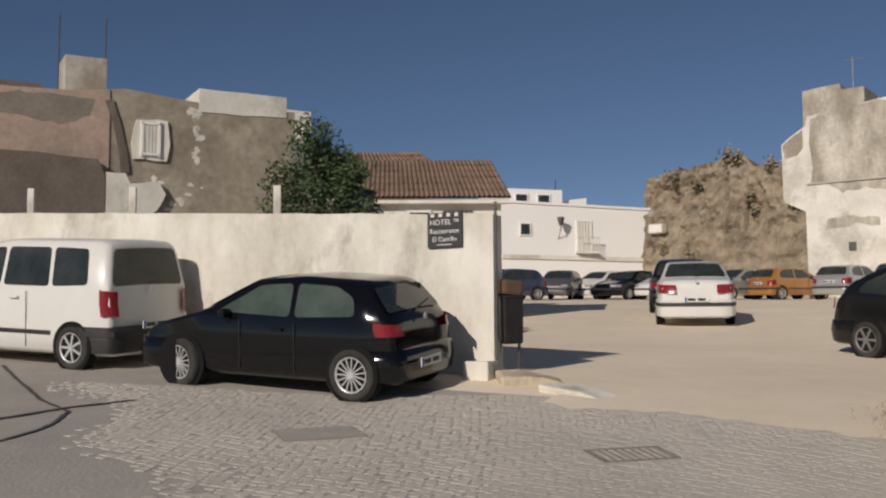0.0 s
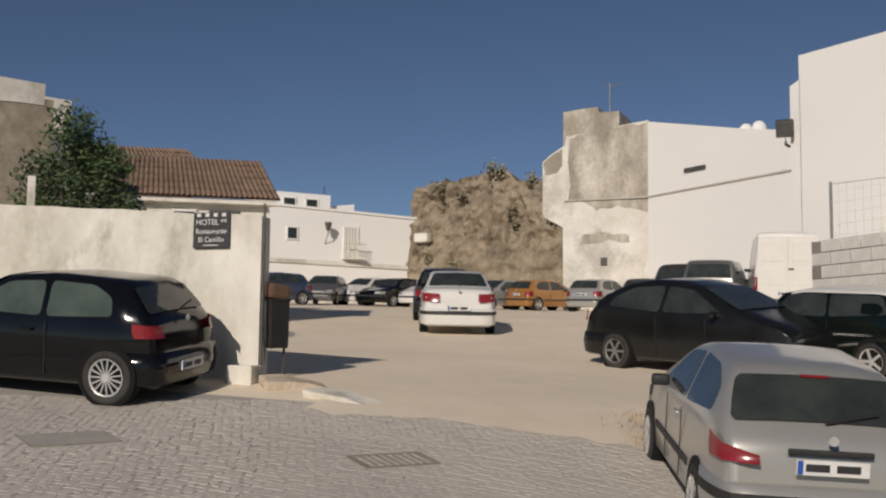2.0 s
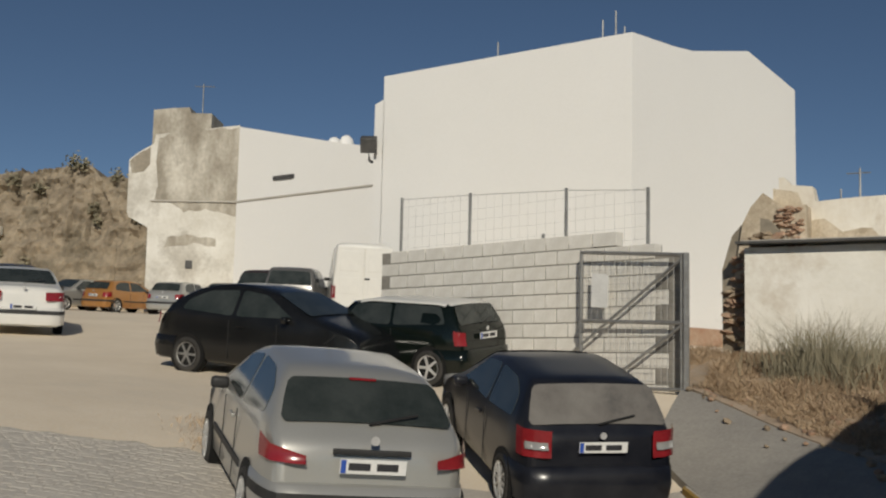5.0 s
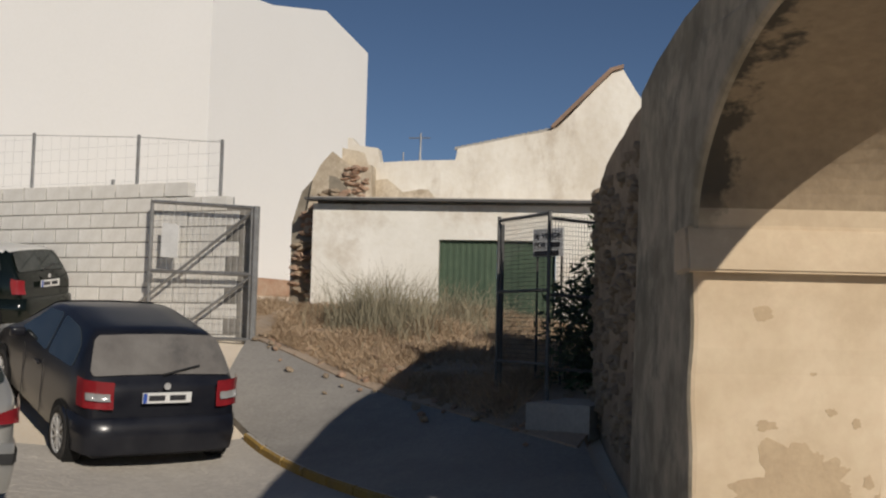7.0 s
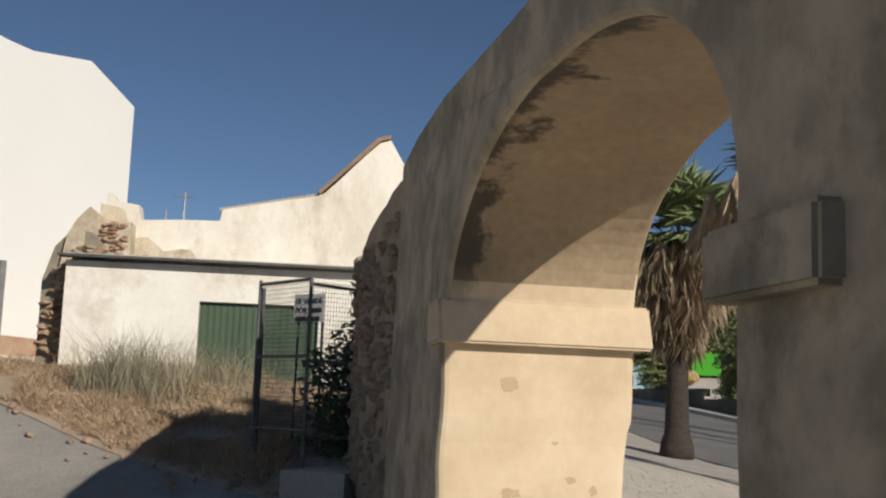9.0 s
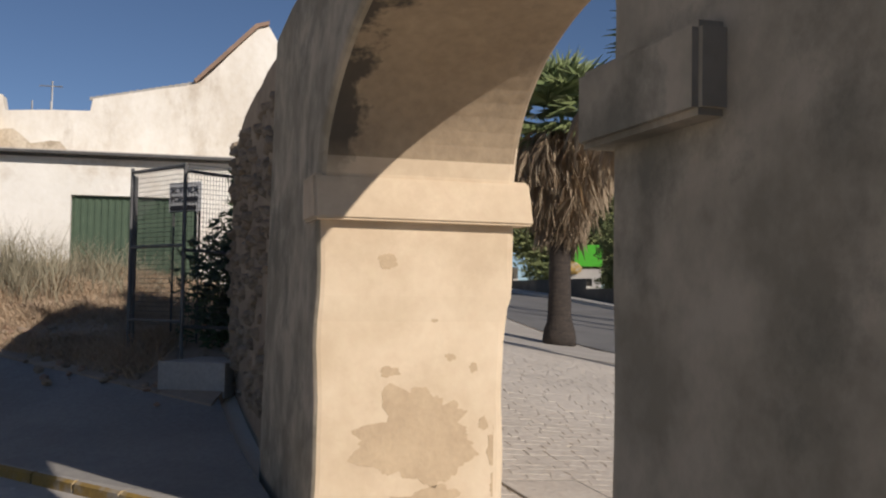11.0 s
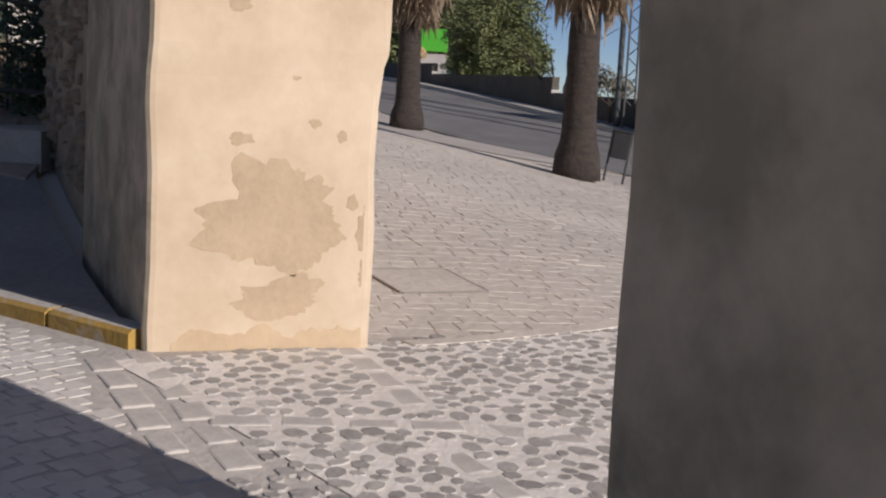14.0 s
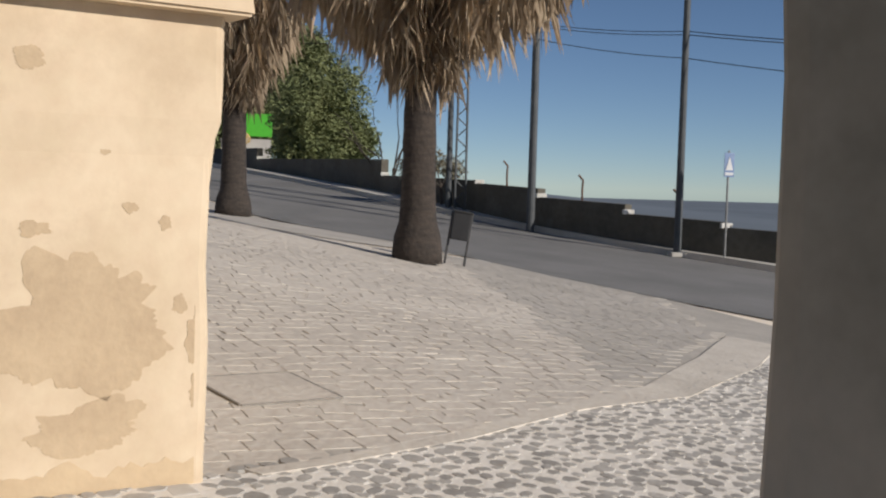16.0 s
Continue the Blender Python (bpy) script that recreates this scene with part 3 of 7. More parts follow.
def wob(poly, amp, step=0.5, seed=0.0):
    """Breaks an outline's upper edges into an uneven, worn line."""
    out = []
    for (a, b), (c, d) in zip(poly, poly[1:] + poly[:1]):
        out.append((a, b))
        n = int(math.hypot(c - a, d - b) / step)
        if b > 1.0 and d > 1.0:
            for k in range(1, n):
                t = k / n
                out.append((a + (c - a) * t, b + (d - b) * t + amp * noise.noise((a + (c - a) * t * 3 + seed, seed, b))))
    return out


# house with weathered walls behind the street wall
def old_house():
    r = thing("old_house", Matrix(), "derelict house with faded pink and grey render", "house")
    a, u, ln = face_frame((-9.5, 21.4), (-0.45, 24.9))
    back = Vector((-u.y, u.x, 0))
    if back.y < 0:
        back = -back
    V = (0, 0, 1)
    part("wall", slab(bmesh.new(), a, u, V, back * 4, wob([(5.6, 0), (ln, 0), (ln, 7.1), (8.0, 7.08), (7.3, 7.12), (6.5, 7.2), (5.9, 7.25), (5.6, 7.2)], 0.05)), M_GREYWALL, r, "grey-brown weathered render")
    part("wall", slab(bmesh.new(), a - back * 0.03, u, V, back * 4, wob([(-3, 0), (5.6, 0), (5.6, 7.2), (4.9, 7.1), (2.5, 7.02), (-3, 6.95)], 0.05, seed=4)), M_PINK, r, "faded pink render")
    part("wall", slab(bmesh.new(), a - back * 0.25, u, V, back * 0.2, wob([(-3, 0), (5.5, 0), (5.5, 5.3), (5.35, 5.66), (4.2, 5.72), (-3, 5.78)], 0.06, seed=9)), M_DARKWALL, r, "dark bare stone wall")
    part("wall", slab(bmesh.new(), a - back * 0.12, u, V, back * 0.1, wob([(5.2, 0), (ln - 0.2, 0), (ln - 0.2, 4.95), (7.6, 5.2), (5.8, 5.25), (5.2, 5.5)], 0.06, seed=2)), M_GREYWALL, r, "lower grey render")
    part("plaster_patch", slab(bmesh.new(), a - back * 0.27, u, V, back * 0.1, wob([(5.52, 4.0), (6.1, 4.0), (6.5, 4.6), (6.75, 5.0), (6.6, 5.25), (6.0, 5.2), (5.9, 5.4), (5.52, 5.4)], 0.09, 0.15, seed=3)), M_PLASTER, r, "flaking pale plaster")
    part("parapet", slab(bmesh.new(), a - back * 0.02, u, V, back * 2, wob([(7.5, 6.9), (9.5, 6.95), (9.5, 7.42), (7.5, 7.42)], 0.03, seed=5)), M_WHITE_OLD, r, "whitewashed parapet")
    part("chimney", slab(bmesh.new(), a + back * 0.4, u, V, back * 0.9, wob([(4.75, 6.6), (5.6, 6.6), (5.6, 7.95), (4.75, 7.95)], 0.03, seed=6)), M_TOWERGREY, r, "grimy square chimney")
    part("roof", slab(bmesh.new(), a + back * 1.2, u, V, back * 3, [(-3, 6.9), (4.4, 6.9), (4.4, 7.45), (-3, 7.55)]), M_DARKWALL, r, "dark old roof edge")
    part("drain_stain", slab(bmesh.new(), a - back * 0.05, u, V, back * 0.04, wob([(5.5, 6.95), (5.66, 6.98), (5.82, 6.5), (5.97, 5.9), (6.03, 5.45), (5.86, 5.42), (5.8, 5.9), (5.68, 6.45)], 0.03, 0.12, seed=7)), M_DARKWALL, r, "dark damp drain channel")
    s = 6.45
    part("surround", slab(bmesh.new(), a - back * 0.06, u, V, back * 0.05, wob([(s - 0.36, 5.75), (s + 0.36, 5.75), (s + 0.42, 6.1), (s + 0.36, 6.62), (s - 0.3, 6.6), (s - 0.4, 6.1)], 0.05, 0.2)), M_PLASTER, r, "rough white surround")
    window_on(r, a - back * 0.055, u, s, 6.2, 0.36, 0.66, -back, M_WHITE_OLD)
    for sx in (4.7, 5.68):
        part("antenna", tube(bmesh.new(), [a + u * sx + back + Vector((0, 0, 6.8)), a + u * sx + back + Vector((0, 0, 9.0))], 0.018, 5), M_DARKSTEEL, r)
    rnd = random.Random(3)
    for k in range(46):
        cs, cz, rs, rz = rnd.gauss(6.5, 0.55), rnd.gauss(5.0, 0.3), rnd.uniform(0.03, 0.12), rnd.uniform(0.03, 0.09)
        if k > 30:
            cs, cz = rnd.gauss(7.45, 0.05), rnd.uniform(5.6, 7.0)
        if cz > 5.45 and k <= 30 or cs < 5.95:
            continue
        out = [(cs + rs * (1 + 0.7 * noise.noise((math.cos(t) * 2, math.sin(t) * 2, k))) * math.cos(t), cz + rz * (1 + 0.7 * noise.noise((math.cos(t) * 2, math.sin(t) * 2, k))) * math.sin(t)) for t in [6.283 * q / 18 for q in range(18)]]
        part("render_patch", slab(bmesh.new(), a - back * (0.125 if cz < 5.1 else 0.005), u, V, back * 0.004, out), M_PLASTER, r)
    part("damp_band", slab(bmesh.new(), a - back * 0.034, u, V, back * 0.003, wob([(2.5, 6.55), (3.6, 6.5), (4.6, 6.35), (5.2, 6.6), (5.3, 6.95), (4.4, 7.0), (3.2, 6.9), (2.5, 6.93)], 0.1, 0.15)), M_DARKREND, r, "dark damp stain under the roof edge")
    b2 = a + u * (ln - 0.1) + back * 2
    part("annex", slab(bmesh.new(), b2, u, V, back * 2, [(0, 0), (1.25, 0), (1.25, 7.62), (0, 7.62)]), M_WHITE_OLD, r, "small whitewashed rooftop room")


old_house()


def tiled_slope(name, owner, a, b, c, d, courses, label="", pitch_w=0.125):
    """Rows of half-round tiles, lapped course on course, on the roof quad a b (eave) c d (ridge)."""
    a, b, c, d = (Vector(p) for p in (a, b, c, d))
    n = max(2, int((b - a).length / pitch_w))
    nrm = (b - a).cross(d - a).normalized()
    bm = bmesh.new()
    bm.faces.new([bm.verts.new(p - nrm * 0.012) for p in (a, b, c, d)])
    deck = part(name, bm, M_TILE, owner, label)
    m = 5
    for i in range(n):
        t0, t1 = i / n, (i + 1) / n
        e0, e1, r0, r1 = a.lerp(b, t0), a.lerp(b, t1), d.lerp(c, t0), d.lerp(c, t1)
        for k in range(courses):
            bm = bmesh.new()
            rows_ = []
            for f, lift in ((k / courses, 0.022), ((k + 1.06) / courses, 0.0)):
                f = min(1.0, f)
                sag = 0.012 * noise.noise((i * 1.3, k * 2.1, 0))
                rows_.append([bm.verts.new(e0.lerp(r0, f).lerp(e1.lerp(r1, f), g / m) + nrm * (0.045 * math.sin(math.pi * g / m) + lift + sag)) for g in range(m + 1)])
            for g in range(m):
                bm.faces.new((rows_[0][g], rows_[0][g + 1], rows_[1][g + 1], rows_[1][g]))
            part("roof_tile", bm, M_TILE, deck, smooth=True)


def tiled_house():
    r = thing("tiled_house", Matrix(), "white house with brown clay tile roof", "house")
    a, u, ln = face_frame((0.3, 27.9), (4.85, 27.4))
    back = Vector((-u.y, u.x, 0))
    V = Vector((0, 0, 1))
    part("wall", slab(bmesh.new(), a, u, V, back * 6, [(-0.6, 0), (ln - 0.15, 0), (ln - 0.15, 5.5), (-0.6, 5.5)]), M_WHITE_OLD, r, "whitewashed wall")
    e = a - back * 0.35
    tiled_slope("roof", r, e + u * -0.9 + V * 5.5, e + u * (ln + 0.1) + V * 5.5, a + u * (ln - 0.25) + back * 3 + V * 7.02, a + u * -0.9 + back * 3 + V * 7.02, 6, "brown half-round clay tiles")
    f = a + back * 3.6
    tiled_slope("upper_roof", r, f + u * -0.9 + V * 7.0, f + u * 2.75 + V * 7.0, f + u * 2.3 + back * 1.4 + V * 7.62, f + u * -0.9 + back * 1.4 + V * 7.62, 3)
    part("upper_wall", slab(bmesh.new(), f + back * 0.1, u, V, back * 2, [(-0.9, 5), (2.5, 5), (2.5, 6.98), (-0.9, 6.98)]), M_WHITE_OLD, r)
    part("eave_board", slab(bmesh.new(), e + back * 0.05, u, V, back * 0.3, [(-0.9, 5.38), (ln, 5.38), (ln, 5.48), (-0.9, 5.48)]), M_WHITE_OLD, r)
    for s in (1.1, 2.35):
        window_on(r, a - back * 0.02, u, s, 4.95, 0.55, 0.5, -back)
    # row of small vent tiles at the corner
    for k in range(7):
        part("vent_tile", boxb(0.09, 0.03, 0.05, Matrix.Translation(a + u * (3.0 + k * 0.11) - back * 0.02 + V * 5.2)), M_DARKSTEEL, r)


tiled_house()


def far_house():
    r = thing("far_house", afar(1.14), "long white two-storey house with a small balcony", "house")
    a, u, ln = face_frame((8.8, 54.6), (17.4, 56.0))
    back = Vector((-u.y, u.x, 0))
    V = Vector((0, 0, 1))
    part("wall", slab(bmesh.new(), a, u, V, back * 8, [(0, 0), (ln, 0), (ln, 9.05), (0, 9.25)]), M_WHITE, r)
    part("cornice", slab(bmesh.new(), a - back * 0.08, u, V, back * 0.2, [(0, 9.2), (ln, 9.0), (ln, 9.12), (0, 9.32)]), M_WHITE, r)
    part("ledge", slab(bmesh.new(), a - back * 0.1, u, V, back * 0.2, [(0.5, 6.35), (ln, 6.3), (ln, 6.5), (0.5, 6.55)]), M_WHITE_OLD, r)
    part("plinth", slab(bmesh.new(), a - back * 0.06, u, V, back * 0.2, [(0, 3), (ln, 3), (ln, 5.4), (0, 5.4)]), M_WHITE_OLD, r)
    p = a + u * 1.8 + back * 4
    part("attic", slab(bmesh.new(), p, u, V, back * 4, [(0, 8.5), (3.6, 8.5), (3.6, 10.55), (0, 10.55)]), M_WHITE, r)
    part("attic", slab(bmesh.new(), p + back * 0.6, u, V, back * 4, [(3.6, 8.5), (5.3, 8.5), (5.3, 10.25), (3.6, 10.0)]), M_WHITE, r)
    for s in (1.2, 2.5):
        window_on(r, p - back * 0.02, u, s, 10.0, 0.7, 0.5, -back)
    window_on(r, a - back * 0.02, u, 1.75, 7.85, 0.55, 0.6, -back)
    # balcony with a door
    window_on(r, a - back * 0.02, u, 4.95, 7.55, 0.8, 1.6, -back, M_WHITE_OLD, "balcony_door")
    bal = part("balcony", boxb(1.2, 0.5, 0.08, Matrix.Translation(a + u * 5.05 - back * 0.25 + V * 6.7)), M_WHITE_OLD, r)
    for k in range(10):
        part("baluster", tube(bmesh.new(), [a + u * (4.48 + k * 0.125) - back * 0.48 + V * 6.72, a + u * (4.48 + k * 0.125) - back * 0.48 + V * 7.45], 0.016, 5), M_WHITE_OLD, bal)
    part("rail", tube(bmesh.new(), [a + u * 4.45 - back * 0.48 + V * 7.45, a + u * 5.65 - back * 0.48 + V * 7.45], 0.03, 5), M_WHITE_OLD, bal)
    l = part("wall_lamp", tube(bmesh.new(), [a + u * 3.55 + V * 7.4, a + u * 3.5 - back * 0.5 + V * 7.9, a + u * 3.5 - back * 0.5 + V * 8.1], 0.03, 5), M_DARKSTEEL, r, "dark wrought-iron wall lantern")
    bm = bmesh.new()
    bmesh.ops.create_cone(bm, cap_ends=True, segments=6, radius1=0.1, radius2=0.2, depth=0.4, matrix=Matrix.Translation(a + u * 3.5 - back * 0.5 + V * 8.25))
    part("lantern", bm, M_DARKSTEEL, l)
    part("pole", tube(bmesh.new(), [a + u * 5.8 + back * 6 + V * 9, a + u * 5.8 + back * 6 + V * 11.4], 0.03, 5), M_DARKSTEEL, r)


far_house()


def castle_ruin():
    """A broken stretch of old town wall: an eroded mass with an uneven outline."""
    a, u, ln = face_frame((15.9, 53.0), (22.6, 44.2))
    back = Vector((-u.y, u.x, 0))
    tops = [(0, 9.5), (0.04, 10.15), (0.1, 10.4), (0.3, 10.5), (0.45, 10.65), (0.53, 10.6), (0.57, 10.1), (0.7, 10.0), (0.85, 10.0), (1.0, 9.6)]
    bm = bmesh.new()
    nu_, nv_ = 90, 46
    g = []
    for i in range(nu_ + 1):
        f = i / nu_
        top = float(np.interp(f, [t[0] for t in tops], [t[1] for t in tops])) + 0.28 * noise.noise((f * 18, 0, 0)) + 0.22 * noise.noise((f * 50, 3, 0))
        rr = []
        for j in range(nv_ + 1):
            h = 2.5 + (top - 2.5) * j / nv_
            p = a + u * (f * ln) + Vector((0, 0, h))
            crack = max(0.0, 1 - abs(noise.noise(Vector((p.x * 0.8, p.y * 0.8, h * 0.25)))) * 9)
            d = noise.noise(p * 0.35) * 0.22 + 0.3 * crack + noise.noise(p * 1.4) * 0.22 + noise.noise(p * 4) * 0.2 + 0.25 * max(0.0, noise.noise(p * 0.9 + Vector((9, 3, 1))))
            d *= 0.45 + 0.75 * max(0.0, min(1.0, (h - 6.2) / 1.5 + (0.8 if f < 0.3 else 0.0)))
            strata = 0.07 * math.sin(h * 8 + 3 * noise.noise(p * 0.5))
            rr.append(bm.verts.new(p + back * (d + strata + 0.12 * (h - 3) / 3)))
        g.append(rr)
    for i in range(nu_):
        for j in range(nv_):
            bm.faces.new((g[i][j], g[i + 1][j], g[i + 1][j + 1], g[i][j + 1]))
    back_top = [bm.verts.new(r[-1].co + back * 2.0 + Vector((0, 0, -0.4))) for r in g]
    back_low = [bm.verts.new(r[0].co + back * 3.0) for r in g]
    for i in range(nu_):
        bm.faces.new((g[i][-1], g[i + 1][-1], back_top[i + 1], back_top[i]))
        bm.faces.new((back_top[i], back_top[i + 1], back_low[i + 1], back_low[i]))
    for k in (0, nu_):
        bm.faces.new([v for v in g[k]] + [back_top[k], back_low[k]])
    ob = thing("castle_ruin", afar(1.2), "eroded tan stone remains of an old castle wall", "ruin")
    part("wall_mass", bm, M_ROCK, ob)
    rnd = random.Random(14)
    vs, fs = [], []
    for f, h, size in ((0.18, 10.0, 0.35), (0.3, 9.6, 0.3), (0.45, 10.75, 0.4), (0.5, 10.6, 0.35), (0.56, 8.6, 0.35), (0.58, 8.0, 0.22), (0.66, 10.0, 0.35), (0.74, 9.9, 0.4), (0.76, 8.3, 0.45), (0.84, 9.8, 0.4), (0.93, 9.3, 0.35), (0.12, 6.6, 0.3), (0.26, 6.0, 0.35)):
        c = a + u * (f * ln) + Vector((0, 0, h)) + back * 0.1
        for k in range(90):
            p = c + Vector((rnd.gauss(0, 0.45), rnd.gauss(0, 0.3), rnd.gauss(0, 0.45))) * size
            e = Vector((rnd.gauss(0, 1), rnd.gauss(0, 1), rnd.gauss(0, 1))).normalized() * 0.11
            g2 = e.orthogonal() * 0.45
            i0 = len(vs)
            vs += [p - e, p + g2, p + e, p - g2]
            fs.append((i0, i0 + 1, i0 + 2, i0 + 3))
    me = bpy.data.meshes.new("wall_plants")
    me.from_pydata([tuple(v) for v in vs], [], fs)
    me.materials.append(M_WEED)
    o = new("wall_plants", me)
    o.parent = ob
    o["kind"] = "stuff"
    for f, h, w2, h2 in ((0.1, 7.6, 0.5, 0.45),):
        part("pale_stone", boxb(w2 * 1.6, 0.5, h2, Matrix.Translation(a + u * (f * ln) + Vector((0, 0, h))) @ Matrix.Rotation(math.atan2(u.y, u.x), 4, "Z"), 0.08), M_PLASTER, ob, "pale dressed stone")
    return a, u, back


castle_ruin()


def tower_house():
    r = thing("tower_house", afar(1.5), "tall house with weathered grey gable and white side wall", "house")
    V = Vector((0, 0, 1))
    # weathered gable end
    a, u, ln = face_frame((15.2, 34.3), (17.9, 31.86))
    back = Vector((-u.y, u.x, 0))
    part("gable_wall", slab(bmesh.new(), a, u, V, back * 5, wob([(0, 6.6), (0.06, 6.45), (0.72, 6.1), (0.75, 1), (ln, 1), (ln, 9.55), (0.85, 9.2), (0.8, 8.9), (0.3, 8.6), (0, 8.35)], 0.04)), M_WHITE_OLD, r, "weathered pale render")
    part("stained_render", slab(bmesh.new(), a - back * 0.005, u, V, back * 0.004, wob([(0.95, 9.1), (0.9, 8.3), (1.0, 7.5), (0.9, 7.0), (1.5, 6.9), (1.9, 6.6), (2.6, 6.75), (ln - 0.01, 6.5), (ln - 0.01, 9.5), (1.4, 9.3)], 0.12, 0.15)), M_TOWERGREY, r, "grey-brown stained render")
    part("stained_render", slab(bmesh.new(), a - back * 0.005, u, V, back * 0.004, wob([(0.02, 8.3), (0.1, 7.9), (0.5, 7.95), (0.7, 8.2), (0.7, 8.8), (0.3, 8.55)], 0.08, 0.12)), M_TOWERGREY, r)
    part("stained_render", slab(bmesh.new(), a - back * 0.005, u, V, back * 0.004, wob([(1.3, 5.45), (2.4, 5.6), (3.0, 5.5), (3.0, 5.75), (2.0, 5.9), (1.4, 5.8)], 0.08, 0.12)), M_TOWERGREY, r)
    part("turret", slab(bmesh.new(), a + u * 0.72 + back * 0.05, u, V, back * 1.6, wob([(0, 8.5), (1.95, 8.5), (1.95, 9.95), (1.25, 9.95), (1.2, 10.15), (0.0, 10.05)], 0.03)), M_TOWERGREY, r, "stained rooftop turret")
    part("antenna", tube(bmesh.new(), [a + u * 2.1 + back + V * 9.9, a + u * 2.1 + back + V * 11.2], 0.02, 5), M_STEEL, r)
    part("antenna_arm", tube(bmesh.new(), [a + u * 1.8 + back + V * 11.1, a + u * 2.5 + back + V * 11.1], 0.014, 5), M_STEEL, r)
    # white side wall
    b, w, wl = face_frame((17.9, 31.86), (19.35, 25.7))
    bk = Vector((-w.y, w.x, 0))
    if bk.x < 0:
        bk = -bk
    part("side_wall", slab(bmesh.new(), b + w * 0.003, w, V, bk * 5, [(0, 1), (wl, 1), (wl, 8.15), (4.6, 8.45), (0, 9.5)]), M_WHITE, r, "white painted side wall")
    part("lower_wall", slab(bmesh.new(), b - bk * 0.06, w, V, bk * 0.05, [(0.05, 1), (wl, 1), (wl, 7.0), (0.05, 7.0)]), M_WHITE, r, "slightly thicker lower wall")
    part("ledge", tube(bmesh.new(), [a + u * 0.8 - back * 0.03 + V * 6.98, b - bk * 0.08 + V * 6.98, b + w * wl - bk * 0.08 + V * 7.04], 0.035, 5), M_CONC, r, "thin dark ledge")
    part("vent_slot", boxb(0.9, 0.08, 0.13, Matrix.Translation(b + w * 2.15 - bk * 0.02 + V * 7.62) @ Euler((0, 0, math.atan2(w.y, w.x))).to_matrix().to_4x4()), M_DARKSTEEL, r)
    part("small_vent", boxb(0.22, 0.06, 0.26, Matrix.Translation(a + u * 2.15 - back * 0.02 + V * 4.9) @ Euler((0, 0, math.atan2(u.y, u.x))).to_matrix().to_4x4()), M_DARKSTEEL, r)
    for s in (3.9, 4.4):
        bm = bmesh.new()
        bmesh.ops.create_uvsphere(bm, u_segments=12, v_segments=8, radius=0.25, matrix=Matrix.Translation(b + w * s + bk * 0.4 + V * 8.55) @ Matrix.Diagonal((1, 0.6, 1, 1)))
        part("roof_vent", bm, M_WHITE, r, smooth=True)


tower_house()


def white_block():
    r = thing("white_building", afar(1.42), "large plain white building with blank walls", "building")
    V = Vector((0, 0, 1))
    A, C, D = Vector((16.8, 22.4, 0)), Vector((18.6, 15.64, 0)), Vector((25.85, 16.2, 0))
    poly = [A.xy, C.xy, D.xy, (27.5, 23.5)]
    u = (D - C).normalized()
    l = (D - C).length
    bm = bmesh.new()
    pts = [(A.x, A.y, 9.16), (C.x, C.y, 9.2), (D.x, D.y, 8.9), (27.5, 23.5, 6.0)]
    prism(bm, [p[:2] for p in pts], 0.5, [p[2] for p in pts])
    part("wall", bm, M_WHITE, r, "blank white painted walls")
    inward = Vector((-u.y, u.x, 0))
    part("parapet", slab(bmesh.new(), C - inward * 0.004, u, V, inward * 0.3, [(0.01, 0.6), (l - 0.01, 0.6), (l - 0.01, 9.3), (4.9, 9.85), (2.4, 9.3), (1.6, 9.24), (0.01, 9.2)]), M_WHITE, r)
    ua = (C - A).normalized()
    na = Vector((-ua.y, ua.x, 0))
    part("corner_pier", slab(bmesh.new(), A - na * 0.0 + ua * -0.28, ua, V, na * 3, [(0, 1), (0.3, 1), (0.3, 8.55), (0, 8.45)]), M_WHITE, r)
    part("base_course", slab(bmesh.new(), C - Vector((u.y, -u.x, 0)) * -0.04, u, V, Vector((-u.y, u.x, 0)) * 0.1, [(0.6, 1), (l, 1), (l, 2.75), (0.6, 2.75)]), M_BRICKRED, r, "exposed red brick footing")
    q = C + u * 1.0 + Vector((-u.y, u.x, 0)) * 1.2
    for k, (dx, h) in enumerate(((0.0, 0.8), (-0.5, 0.45), (0.35, 0.5))):
        part("antenna", tube(bmesh.new(), [q + u * dx + V * 9.1, q + u * dx + V * (9.4 + h)], 0.018, 5), M_STEEL, r)
    part("antenna_bracket", tube(bmesh.new(), [q + V * 9.5, q + u * 0.6 + V * 9.42, q + u * 0.9 + V * 9.25], 0.05, 6), M_STEEL, r)
    part("antenna", tube(bmesh.new(), [A.lerp(C, 0.45) + na * 0.5 + V * 9.0, A.lerp(C, 0.45) + na * 0.5 + V * 9.7], 0.018, 5), M_STEEL, r)
    lampm = afar(1.42) @ Matrix.Translation(A + ua * -0.25 - na * 0.25 + V * 7.35)
    fl = thing("floodlight", lampm, "dark floodlight on a bracket at the building corner", "floodlight")
    part("housing", boxb(0.42, 0.3, 0.4, Euler((radians(25), 0, radians(-40))).to_matrix().to_4x4(), 0.03), M_DARKSTEEL, fl)
    part("bracket", tube(bmesh.new(), [(0, 0, -0.1), (0.1, 0.1, -0.38), (0.3, 0.25, -0.38)], 0.04, 6), M_DARKSTEEL, fl)


white_block()
# ---- block wall, fence and gate ----
BW0, BW1 = Vector((13.1, 17.2, 0)), Vector((13.66, 10.35, 0))
BWU = (BW1 - BW0).normalized()
BWN = Vector((BWU.y, -BWU.x, 0))
if BWN.x > 0:
    BWN = -BWN                    # faces the car park
BWL = (BW1 - BW0).length


def block_top(s):
    return 3.95 - 0.055 * s + (0.13 if 2.2 < s < 5.2 else 0.0)


